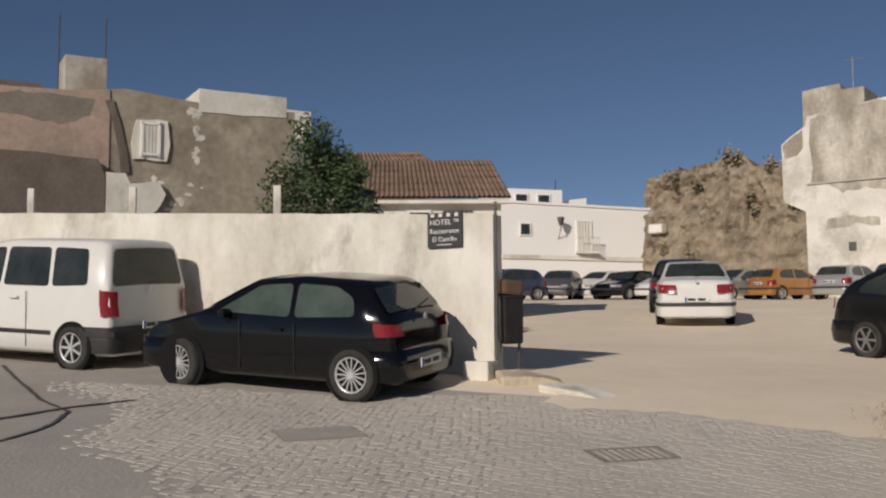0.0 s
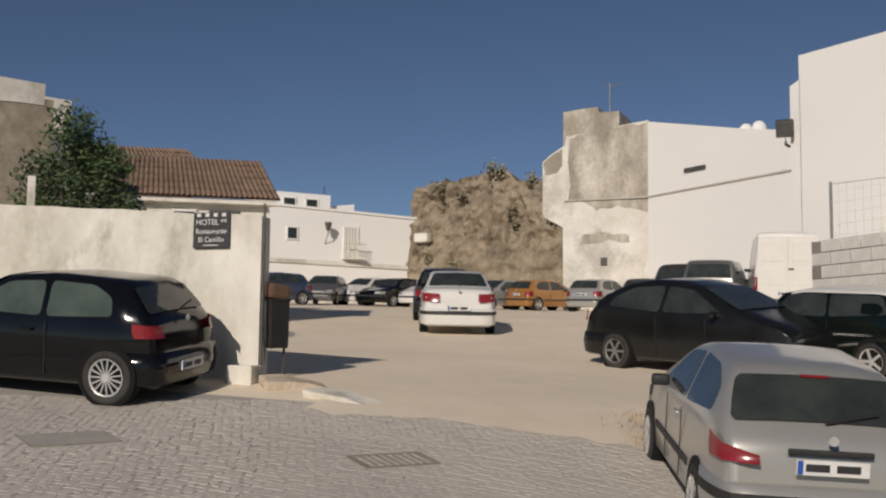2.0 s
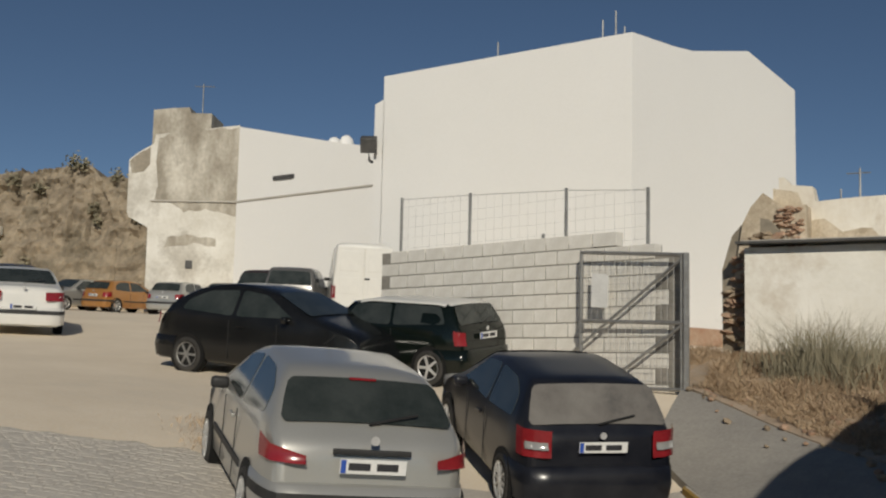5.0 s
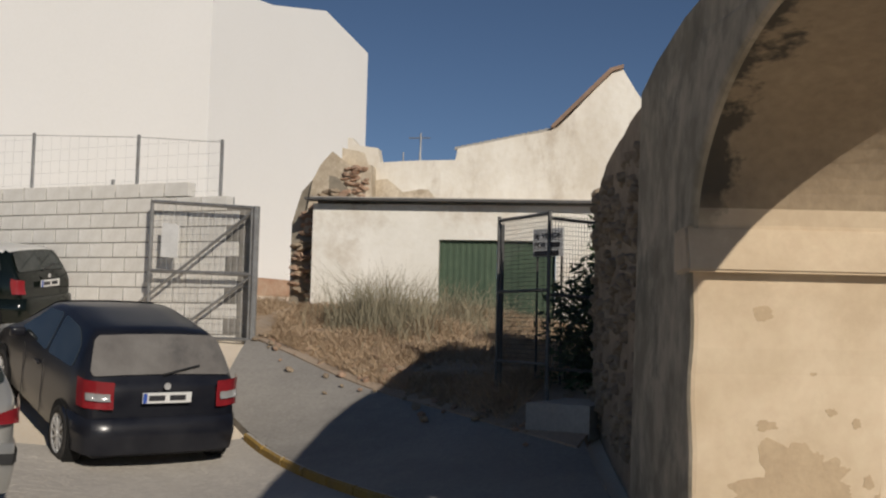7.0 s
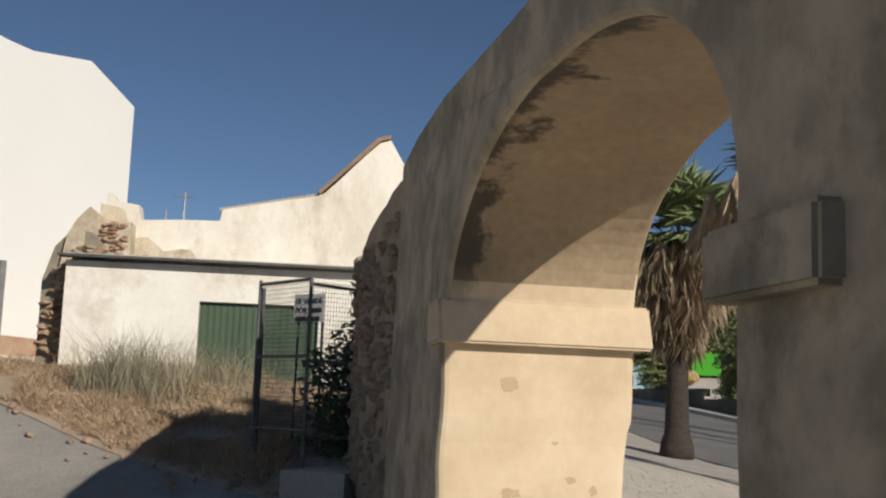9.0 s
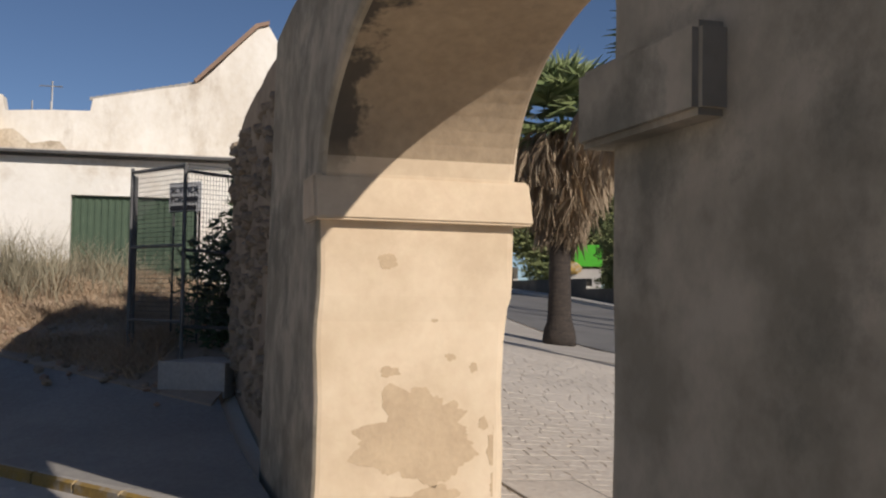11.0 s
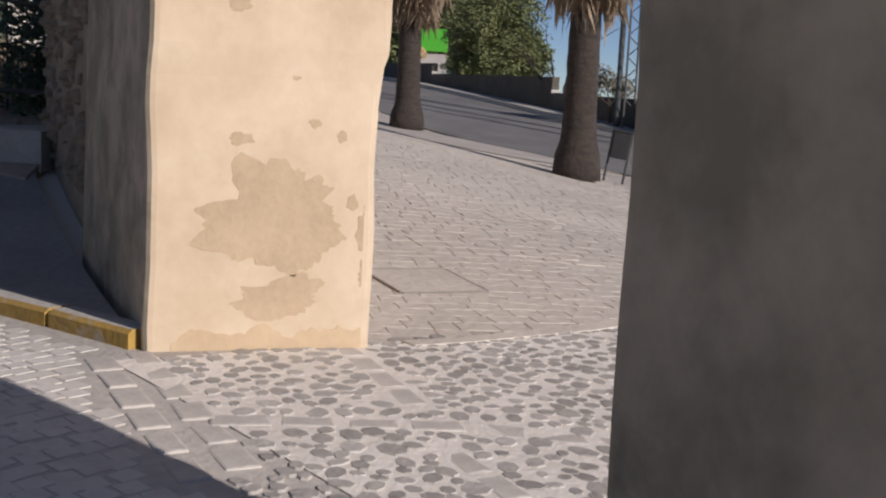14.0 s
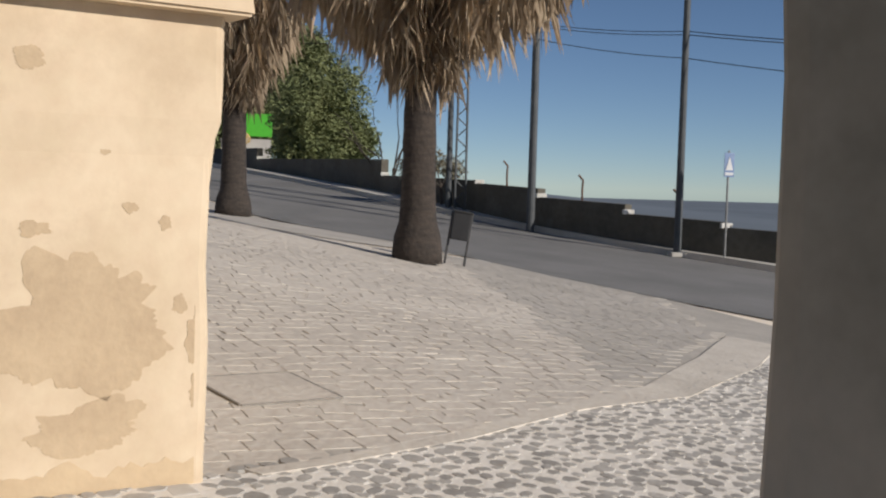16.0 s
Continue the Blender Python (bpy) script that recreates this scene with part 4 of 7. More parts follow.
def block_wall():
    bm = bmesh.new()
    slab(bm, BW0 - BWN * 0.006, BWU, (0, 0, 1), -BWN * 0.15, [(0, 0.9), (BWL, 0.9), (BWL, 3.42), (5.2, 3.62), (5.2, 3.72), (2.2, 3.9), (2.2, 3.78), (0, 3.88)])
    w = solid("wall_blocks", bm, M_MORTAR, "unpainted concrete block wall", "wall", kind="structure")
    mesh = finish(boxb(0.474, 0.18, 0.222, Matrix(), 0.007), "block", M_BLOCK)
    ang = math.atan2(BWU.y, BWU.x)
    rnd = random.Random(5)
    z, k = 1.0, 0
    while z < 4.0:
        s = 0.245 if k % 2 else 0.0
        while s < BWL + 0.1:
            if z + 0.12 < block_top(s) + 0.04 and s < BWL - 0.48:
                ob = new("block", mesh)
                p = BW0 + BWU * (s + 0.245) - BWN * (0.09 - rnd.uniform(0, 0.008))
                ob.matrix_world = Matrix.Translation((p.x, p.y, z + 0.12)) @ Euler((rnd.gauss(0, 0.004), 0, ang + rnd.gauss(0, 0.004))).to_matrix().to_4x4()
                ob.parent = w
            s += 0.492
        z += 0.242
        k += 1


block_wall()


def mesh_fence():
    r = thing("wire_fence", Matrix(), "thin wire mesh fence on grey steel posts", "fence")
    V = Vector((0, 0, 1))
    posts = [(0.45, 4.95), (2.3, 4.86), (4.55, 4.72), (6.2, 4.56)]
    for s, z in posts:
        p = BW0 + BWU * s - BWN * 0.08
        part("post", tube(bmesh.new(), [p + V * 3.5, p + V * z], 0.028, 8), M_STEEL, r)
    for s, z in ((1.9, 4.4), (3.55, 4.15), (4.7, 3.98)):
        p = BW0 + BWU * s - BWN * 2.6
        part("post", tube(bmesh.new(), [p + V * 2.5, p + V * z], 0.03, 8), M_STEEL, r)
    bm = bmesh.new()
    for (s0, z0), (s1, z1) in zip(posts, posts[1:]):
        p0, p1 = BW0 + BWU * s0 - BWN * 0.08, BW0 + BWU * s1 - BWN * 0.08
        for k in range(1, int((s1 - s0) / 0.2)):
            f = k / ((s1 - s0) / 0.2)
            q = p0.lerp(p1, f)
            tube(bm, [q + V * 3.7, q + V * (z0 + (z1 - z0) * f - 0.04)], 0.0018, 3)
        for k in range(7):
            h = 3.75 + k * 0.2
            if h < min(z0, z1):
                tube(bm, [p0 + V * h, p1 + V * h], 0.0018, 3)
        tube(bm, [p0 + V * (z0 - 0.04), p1 + V * (z1 - 0.04)], 0.006, 4)
    part("mesh", bm, M_STEEL, r)


mesh_fence()


def field_gate():
    r = thing("metal_gate", Matrix(), "open tubular steel gate with diagonal braces", "gate")
    V = Vector((0, 0, 1))
    a, b = Vector((13.3, 12.08, 0)), Vector((13.5, 10.15, 0))
    za, zb, la, lb = 3.57, 3.42, 1.42, 1.42
    mid = 2.42
    def bar(p, q, rad=0.03):
        part("bar", tube(bmesh.new(), [p, q], rad, 8), M_STEEL, r)
    bar(a + V * la, a + V * za)
    bar(a + V * za, b + V * zb)
    bar(a + V * (mid + 0.05), b + V * (mid - 0.02))
    bar(a + V * la, b + V * lb)
    bar(b + V * (lb - 0.2), b + V * (zb + 0.03), 0.05)
    bar(b + V * zb, a.lerp(b, -0.25) + V * 1.75, 0.025)
    bar(b + V * mid, a.lerp(b, 0.35) + V * 1.6, 0.025)
    bar(b + (a - b) * 0.04 + V * zb, b + (a - b) * 0.04 + V * lb, 0.025)
    bm = bmesh.new()
    for k in range(1, 18):
        p = a.lerp(b, k / 18)
        tube(bm, [p + V * la, p + V * (za - (za - zb) * k / 18)], 0.003, 3)
    for k in range(1, 18):
        h = la + k * 0.115
        tube(bm, [a + V * h, b + V * h], 0.003, 3)
    part("mesh", bm, M_STEEL, r)
    pl = a.lerp(b, 0.2) - Vector((0.03, 0, 0))
    d = (b - a).normalized()
    part("notice", slab(bmesh.new(), pl, d, V, Vector((-0.008, 0, 0)), [(-0.16, 2.68), (0.16, 2.66), (0.17, 3.16), (0.1, 3.2), (-0.15, 3.22)]), M_SIGNW, r, "blank white notice board")
    part("latch", boxb(0.04, 0.12, 0.14, Matrix.Translation(a + V * 2.35)), M_STEEL, r)


field_gate()


# ---- shed, broken wall and rubble ----
def stone_mesh(seed, material):
    bm = bmesh.new()
    bmesh.ops.create_icosphere(bm, subdivisions=1, radius=0.5)
    for v in bm.verts:
        v.co *= 1 + 0.35 * noise.noise(v.co * 2.2 + Vector((seed * 5.1, seed, 0)))
        v.co.x = max(-0.46, min(0.46, v.co.x))
    return finish(bm, "stone", material)


STONES = [stone_mesh(i, M_RUBBLE) for i in range(5)]
BRICKS = [stone_mesh(i + 9, M_BRICKRED) for i in range(4)]


def stone_at(parent, mesh, p, sx, sy, sz, rnd):
    ob = new("stone", mesh)
    ob.parent = parent
    ob.matrix_world = Matrix.Translation(p) @ Euler((rnd.gauss(0, 0.2), rnd.gauss(0, 0.2), rnd.uniform(0, 6.28))).to_matrix().to_4x4() @ Matrix.Diagonal((sx, sy, sz, 1))
    return ob


def ruined_pillar():
    rnd = random.Random(3)
    r = thing("ruined_pillar", Matrix(), "crumbling rubble pier left from a demolished wall", "ruin")
    bm = bmesh.new()
    slab(bm, (17.2, 12.2, 0), (0.1, -1, 0), (0, 0, 1), (0.7, 0, 0), wob([(0, 1.2), (1.25, 1.2), (1.25, 4.1), (0.95, 4.45), (0.55, 4.5), (0.2, 4.2), (0.0, 3.6)], 0.1, 0.2))
    part("core", bm, M_GREYWALL, r)
    for k in range(170):
        s, z = rnd.uniform(0.08, 1.12), rnd.uniform(1.5, 4.2)
        if z > 3.6 + s:
            continue
        stone_at(r, rnd.choice(STONES + BRICKS), Vector((17.18 + s * 0.1, 12.18 - s, z)), rnd.uniform(0.22, 0.42), rnd.uniform(0.2, 0.36), rnd.uniform(0.07, 0.12), rnd)


ruined_pillar()


def shed():
    r = thing("shed", Matrix(), "low whitewashed shed with green garage doors", "shed")
    V = Vector((0, 0, 1))
    a, u, ln = face_frame((16.75, 11.4), (19.3, 5.06))
    back = Vector((-u.y, u.x, 0))
    if back.x < 0:
        back = -back
    o = 2.34
    # the wall runs round the door opening
    part("wall", slab(bmesh.new(), a, u, V, back * 0.3, [(0, 0.8), (o, 0.8), (o, 3.27), (4.45, 3.27), (4.45, 0.8), (ln, 0.8), (ln, 3.9), (0, 3.9)]), M_SHED, r, "rough whitewashed wall")
    for k in range(2):
        d = part("garage_door", slab(bmesh.new(), a + back * 0.12 + u * (o + k * 1.055), u, V, back * 0.05, [(0.01, 0.9), (1.045, 0.9), (1.045, 3.26), (0.01, 3.26)]), M_GREEN, r, "dark green ribbed sheet door")
        for j in range(9):
            part("rib", slab(bmesh.new(), a + back * 0.1 + u * (o + k * 1.055 + 0.05 + j * 0.113), u, V, back * 0.02, [(0, 0.9), (0.05, 0.9), (0.05, 3.24), (0, 3.24)]), M_GREEN, d)
    part("fascia", slab(bmesh.new(), a - back * 0.3, u, V, back * 0.34, [(-0.1, 3.945), (ln, 3.925), (ln, 3.965), (-0.1, 3.985)]), M_DARKSTEEL, r, "dark projecting roof edge")
    part("roof", slab(bmesh.new(), a - back * 0.25, u, V, back * 1.4, [(0, 3.99), (ln, 3.97), (ln, 3.985), (0, 4.005)]), M_CONC, r)
    b = a + back * 1.0
    part("upper_wall", slab(bmesh.new(), b, u, V, back * 0.4, wob([(0.4, 3.6), (ln + 1, 3.6), (ln + 1, 5.8), (6.1, 5.9), (5.65, 6.62), (5.45, 6.56), (4.4, 5.49), (2.54, 5.1), (2.5, 4.88), (1.05, 4.82), (1.0, 5.1), (0.62, 5.15), (0.5, 5.3), (0.4, 5.3)], 0.04, 0.3)), M_SHEDOLD, r, "weathered white wall with a stepped broken top")
    for k in range(16):
        part("coping_tile", boxb(0.1, 0.25, 0.06, Matrix.Translation(b + u * (2.6 + k * 0.115) + back * 0.15 + V * (5.13 + 0.024 * k))), M_CONC, r)
    part("gable_coping", slab(bmesh.new(), b - back * 0.08, u, V, back * 0.6, [(4.35, 5.49), (5.45, 6.58), (5.65, 6.64), (5.65, 6.71), (5.4, 6.64), (4.3, 5.53)]), M_TILE, r)
    br = part("brick_pier", slab(bmesh.new(), b - back * 0.5, u, V, back * 0.55, wob([(-0.3, 3.4), (1.0, 3.4), (0.97, 4.7), (0.6, 4.66), (0.22, 4.95), (0.0, 4.7), (-0.15, 4.4)], 0.03, 0.3)), M_STAINED, r, "exposed stone stub")
    part("weathered_patch", slab(bmesh.new(), b - back * 0.004, u, V, back * 0.003, wob([(0.3, 4.05), (2.2, 4.05), (2.0, 4.3), (1.5, 4.25), (1.2, 4.5), (0.9, 4.45), (0.75, 5.0), (0.3, 5.1)], 0.05, 0.15)), M_STAINED, r, "brown weathered render")
    rnd = random.Random(17)
    for k in range(34):
        st = stone_at(br, rnd.choice(BRICKS), b - back * 0.5 + u * rnd.uniform(0.45, 0.93) + V * rnd.uniform(3.95, 4.66), rnd.uniform(0.2, 0.3), rnd.uniform(0.12, 0.2), rnd.uniform(0.05, 0.08), rnd)
        st.name = "brick"
    q = a + u * 1.55 + back * 3
    part("antenna", tube(bmesh.new(), [q + V * 4, q + V * 5.75], 0.018, 5), M_STEEL, r)
    part("antenna_arm", tube(bmesh.new(), [q - u * 0.25 + V * 5.65, q + u * 0.2 + V * 5.65], 0.012, 5), M_STEEL, r)
    part("rooftop_frame", boxb(0.4, 0.3, 0.03, Matrix.Translation(a + u * 1.45 + back * 2.4 + V * 4.98)), M_STEEL, r)
    for sx in (1.28, 1.62):
        part("rooftop_leg", tube(bmesh.new(), [a + u * sx + back * 2.4 + V * 4.6, a + u * sx + back * 2.4 + V * 5.25], 0.015, 5), M_STEEL, r)


shed()

# dry plot with weeds
sheet("dry_plot", [(13.75, 10.5), (20.5, 15.0), (19.3, 5.0), (10.2, 3.6)], 24, 24, 0.12, M_DIRT, "bare dry earth plot with rubble", "ground", thick=0.4)


def blades(name, count, region, h0, h1, material, label, category, seed, lean=0.35, width=0.012, clump=None):
    rnd = random.Random(seed)
    vs, fs = [], []
    for k in range(count):
        if clump:
            c = rnd.choice(clump)
            x, y = rnd.gauss(c[0], c[2]), rnd.gauss(c[1], c[2])
            hh = c[3]
        else:
            u_, v_ = rnd.random(), rnd.random()
            c = [Vector((*p, 0)) for p in region]
            p = c[0].lerp(c[1], u_).lerp(c[3].lerp(c[2], u_), v_)
            x, y = p.x, p.y
            hh = max(0.2, 0.9 + 1.3 * noise.noise((x * 0.9, y * 0.9, seed)))
        z = ground_z(x, y) + 0.1
        h = rnd.uniform(h0, h1) * hh
        a = rnd.uniform(0, 6.28)
        dx, dy = math.cos(a), math.sin(a)
        lx, ly = rnd.gauss(0, lean) * h, rnd.gauss(0, lean) * h
        w = width * rnd.uniform(0.6, 1.4)
        i = len(vs)
        vs += [(x - dx * w, y - dy * w, z), (x + dx * w, y + dy * w, z), (x + lx * 0.35 + dx * w * 0.8, y + ly * 0.35 + dy * w * 0.8, z + h * 0.6), (x + lx * 0.35 - dx * w * 0.8, y + ly * 0.35 - dy * w * 0.8, z + h * 0.6), (x + lx, y + ly, z + h)]
        fs += [(i, i + 1, i + 2, i + 3), (i + 3, i + 2, i + 4)]
    me = bpy.data.meshes.new(name)
    me.from_pydata(vs, [], fs)
    me.materials.append(material)
    return tagged(new(name, me), label, category, kind="stuff")


sheet("back_plot", [(13.82, 10.52), (13.95, 15.5), (20.4, 17.0), (20.45, 15.05)], 16, 16, 0.112, M_DIRT, "bare earth behind the gate", "ground", thick=0.3)
blades("plot_stubble", 9000, [(13.9, 10.7), (14.2, 14.0), (18.4, 14.6), (17.0, 12.0)], 0.05, 0.22, M_HAY, "sparse dry stubble behind the gate", "grass", 9, 0.9, 0.006)
blades("dry_grass", 60000, [(13.6, 9.9), (17.0, 11.8), (18.9, 5.3), (10.9, 4.7)], 0.04, 0.2, M_HAY, "dry straw-coloured grass on the waste plot", "grass", 1, 0.95, 0.006)
blades("weeds", 2300, None, 0.3, 1.0, M_WEED, "tall grey-green weeds among the dry grass", "weeds", 2, 0.5, 0.005,
       clump=[(14.8, 8.7, 0.3, 1.15), (14.6, 8.3, 0.35, 0.9), (15.3, 9.3, 0.4, 0.9), (16.8, 8.4, 0.5, 0.8), (15.6, 7.4, 0.8, 0.45)])


def rubble_edge():
    rnd = random.Random(11)
    r = thing("rubble", Matrix(), "scattered stones and broken brick along the plot edge", "rubble", kind="stuff")
    for k in range(260):
        f = rnd.random()
        p = Vector((13.6, 10.1, 0)).lerp(Vector((10.8, 4.4, 0)), f) + Vector((rnd.gauss(0.3, 0.35), rnd.gauss(-0.1, 0.3), 0))
        s = rnd.uniform(0.02, 0.13)
        p.z = ground_z(p.x, p.y) + 0.12 + s * 0.15
        stone_at(r, rnd.choice(STONES + BRICKS), p, s, s * 1.2, s * 0.7, rnd)


rubble_edge()


# ---- cage gate in the side plot ----
def cage():
    r = thing("cage_gate", Matrix(), "open mesh gate in a dark steel frame", "gate")
    V = Vector((0, 0, 1))
    p = [Vector((11.75, 5.22, 0)), Vector((11.15, 4.33, 0)), Vector((11.9, 3.75, 0))]
    for q, z0, z1 in ((p[0], 1.0, 2.98), (p[1], 0.8, 2.96), (p[0] + Vector((0.1, 0.0, 0)), 1.0, 2.9), (p[2], 0.7, 2.85)):
        part("post", tube(bmesh.new(), [q + V * z0, q + V * z1], 0.022, 8), M_CAGE, r)
    for z in (1.3, 2.1, 2.93):
        part("rail", tube(bmesh.new(), [p[0] + V * z, p[1] + V * z], 0.018, 8), M_CAGE, r)
        part("rail", tube(bmesh.new(), [p[1] + V * (z - 0.05), p[2] + V * (z - 0.08)], 0.018, 8), M_CAGE, r)
    bm = bmesh.new()
    for a, b in ((p[0], p[1]), (p[1], p[2])):
        n = 26
        for k in range(1, n):
            q = a.lerp(b, k / n)
            tube(bm, [q + V * 1.25, q + V * 2.92], 0.003, 3)
        for k in range(34):
            tube(bm, [a + V * (1.3 + 0.05 * k), b + V * (1.3 + 0.05 * k)], 0.003, 3)
    part("mesh", bm, M_DARKSTEEL, r)
    dd = Vector((-0.35, -0.94, 0))
    s = thing("sale_sign", Matrix.Translation((12.35, 4.85, 2.72)) @ Euler((0, 0, math.atan2(dd.y, dd.x))).to_matrix().to_4x4(), "white painted notice with dark capitals", "sign")
    part("board", boxb(0.5, 0.02, 0.34, Matrix(), 0.003), M_SIGNW, s)
    up = Euler((radians(90), 0, 0)).to_matrix().to_4x4()
    for i, wd in enumerate((("SE VENDE"), ("POR"))):
        text_part("lettering", wd, 0.1, M_INK, s, Matrix.Translation((-0.22, -0.014, 0.05 - i * 0.11)) @ up, "LEFT")
    for x0, w, z in ((0.1, 0.2, -0.03), (-0.02, 0.4, -0.13)):
        part("letter_bar", boxb(w, 0.006, 0.06, Matrix.Translation((x0, -0.013, z))), M_INK, s)
    for q in (-0.2, 0.2):
        part("leg", tube(bmesh.new(), [(q, 0.02, -1.9), (q, 0.02, -0.1)], 0.015, 5), M_DARKSTEEL, s)
    part("base_step", boxb(1.1, 0.7, 0.35, Matrix()), M_CONC, r).matrix_local = Matrix.Translation((11.2, 4.0, ground_z(11.2, 4.0) + 0.1))


cage()


# ---- the arch ----
AO = Vector((3.0, -0.33, 0))
AU = Vector((0.89, 0.456, 0)).normalized()       # along the front face
AN = Vector((0.456, -0.89, 0)).normalized()      # through the opening
SPAN, SPR, RISE, THICK = 3.61, 2.16, 0.95, 1.1
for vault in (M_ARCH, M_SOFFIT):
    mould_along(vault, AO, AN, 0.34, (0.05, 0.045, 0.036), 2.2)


def arch_wall():
    V = (0, 0, 1)
    def curve(n=36, r=0.0):
        out = []
        for k in range(n + 1):
            a = math.pi * k / n
            c, s = math.cos(a), math.sin(a)
            e = 2 / 2.25
            out.append((SPAN / 2 - (SPAN / 2 + r) * math.copysign(abs(c) ** e, c), SPR + (RISE + r) * abs(s) ** e))
        return out
    def wear(s, z):
        return 0.02 * noise.noise((s * 2, z * 2.5, 1.0))
    jr = [(0.6 * wear(0, z) + 0.005 + (-0.005 if z < 1.48 else 0.006), z) for z in np.linspace(-0.5, SPR, 16).tolist()]
    jl = [(SPAN + (0.0 if z > 1.58 else 0.012), z) for z in np.linspace(SPR, -0.3, 18).tolist()]
    top = [(5.9, 3.52), (5.2, 3.61), (4.2, 3.64), (3.5, 3.61), (2.6, 3.56), (1.7, 3.53), (0.8, 3.47), (-0.4, 3.34), (-2, 3.28), (-4.5, 3.25)]
    outline = [(-4.5, -0.5)] + jr + curve()[1:-1] + jl + [(5.9, -0.3)] + [(s, z + 0.02 * noise.noise((s * 3, 0, 0))) for s, z in top]
    bm = bmesh.new()
    slab(bm, AO, AU, V, AN * THICK, outline)
    for v in bm.verts:
        s_, n_ = (v.co - AO).dot(AU), (v.co - AO).dot(AN)
        if n_ > 0.9 and s_ < 0.12 and v.co.z < SPR + 0.02:
            v.co -= AN * 0.26
        if n_ < 0.1 and s_ > SPAN - 0.35 and v.co.z < 2.4:
            v.co -= AN * (0.07 + 0.025 * noise.noise((s_ * 0.5, v.co.z * 2.2, 3)))
        elif n_ < 0.1 and s_ > SPAN / 2 and v.co.z < 3.3:
            v.co -= AN * 0.07 * (3.3 - v.co.z) / 0.9
        elif abs(s_ - SPAN) < 0.1 and v.co.z < 2.0:
            v.co += AN * (0.02 * noise.noise((1.0, v.co.z * 2.4, 8)) - (0.05 if n_ > 0.9 and v.co.z < 1.52 else 0.0))
    bmesh.ops.recalc_face_normals(bm, faces=bm.faces)
    big = [f for f in bm.faces if len(f.verts) > 4]
    rim = [e for f in big for e in f.edges]
    bmesh.ops.bevel(bm, geom=rim, offset=0.045, segments=3, affect="EDGES", profile=0.55)
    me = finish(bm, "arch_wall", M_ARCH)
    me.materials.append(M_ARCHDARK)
    # undersides get the soffit colour with the vault's shade painted in
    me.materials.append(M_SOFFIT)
    # above the springing, front bevels go dark too, to suppress a sunlit edge
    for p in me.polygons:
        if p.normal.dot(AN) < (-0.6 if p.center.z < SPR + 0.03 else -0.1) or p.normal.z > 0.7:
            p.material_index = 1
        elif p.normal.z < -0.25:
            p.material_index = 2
    r = tagged(new("arch_wall", me), "old ochre-rendered stone gateway arch with grimy face", "arch")
    def impost(outl, z0=1.99, z1=2.19, slope_to=None):
        b = bmesh.new()
        slab(b, AO + Vector((0, 0, z0)), AU, AN, Vector((0, 0, z1 - z0)), outl)
        bmesh.ops.recalc_face_normals(b, faces=b.faces)
        if slope_to is not None:      # the top falls back to the jamb
            for v in b.verts:
                if v.co.z > z1 - 0.01:
                    v.co += AU * max(0.0, slope_to - (v.co - AO).dot(AU))
        bmesh.ops.bevel(b, geom=list(b.edges), offset=0.015, segments=2, affect="EDGES")
        return b
    part("impost", impost([(SPAN - 0.1, -0.1), (SPAN + 0.32, -0.1), (SPAN + 0.32, 0.3), (SPAN + 0.15, 0.3), (SPAN + 0.15, THICK + 0.08), (SPAN - 0.1, THICK + 0.08)], 2.0, 2.26, SPAN - 0.012), M_ARCH, r, "projecting ochre impost block")
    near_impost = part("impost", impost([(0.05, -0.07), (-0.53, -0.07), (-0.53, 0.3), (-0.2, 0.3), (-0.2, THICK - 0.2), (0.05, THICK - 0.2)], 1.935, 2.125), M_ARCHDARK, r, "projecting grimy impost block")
    # the end face is coloured dark in place of the shade in its recess
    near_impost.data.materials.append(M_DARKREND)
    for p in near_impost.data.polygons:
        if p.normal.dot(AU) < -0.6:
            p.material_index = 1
    # broken rubble end
    rnd = random.Random(21)
    # deeper than its visible face needs; the unseen back keeps sun off the bush
    core = part("broken_end", slab(bmesh.new(), AO + AN * 0.08, AU, V, AN * 1.4, wob([(5.9, -0.3), (9.6, -0.3), (9.55, 2.8), (9.3, 3.15), (8.6, 3.36), (7.4, 3.44), (6.6, 3.5), (5.9, 3.51)], 0.06, 0.3)), M_RUBBLE, r, "exposed rubble core")
    for k in range(290):
        s, z = rnd.uniform(5.92, 9.5), rnd.uniform(0.6, 3.2)
        stone_at(core, rnd.choice(STONES), AO + AU * s + AN * rnd.uniform(0.07, 0.12) + Vector((0, 0, z)), rnd.uniform(0.1, 0.24), rnd.uniform(0.1, 0.2), rnd.uniform(0.07, 0.16), rnd)
    return r


arch_wall()
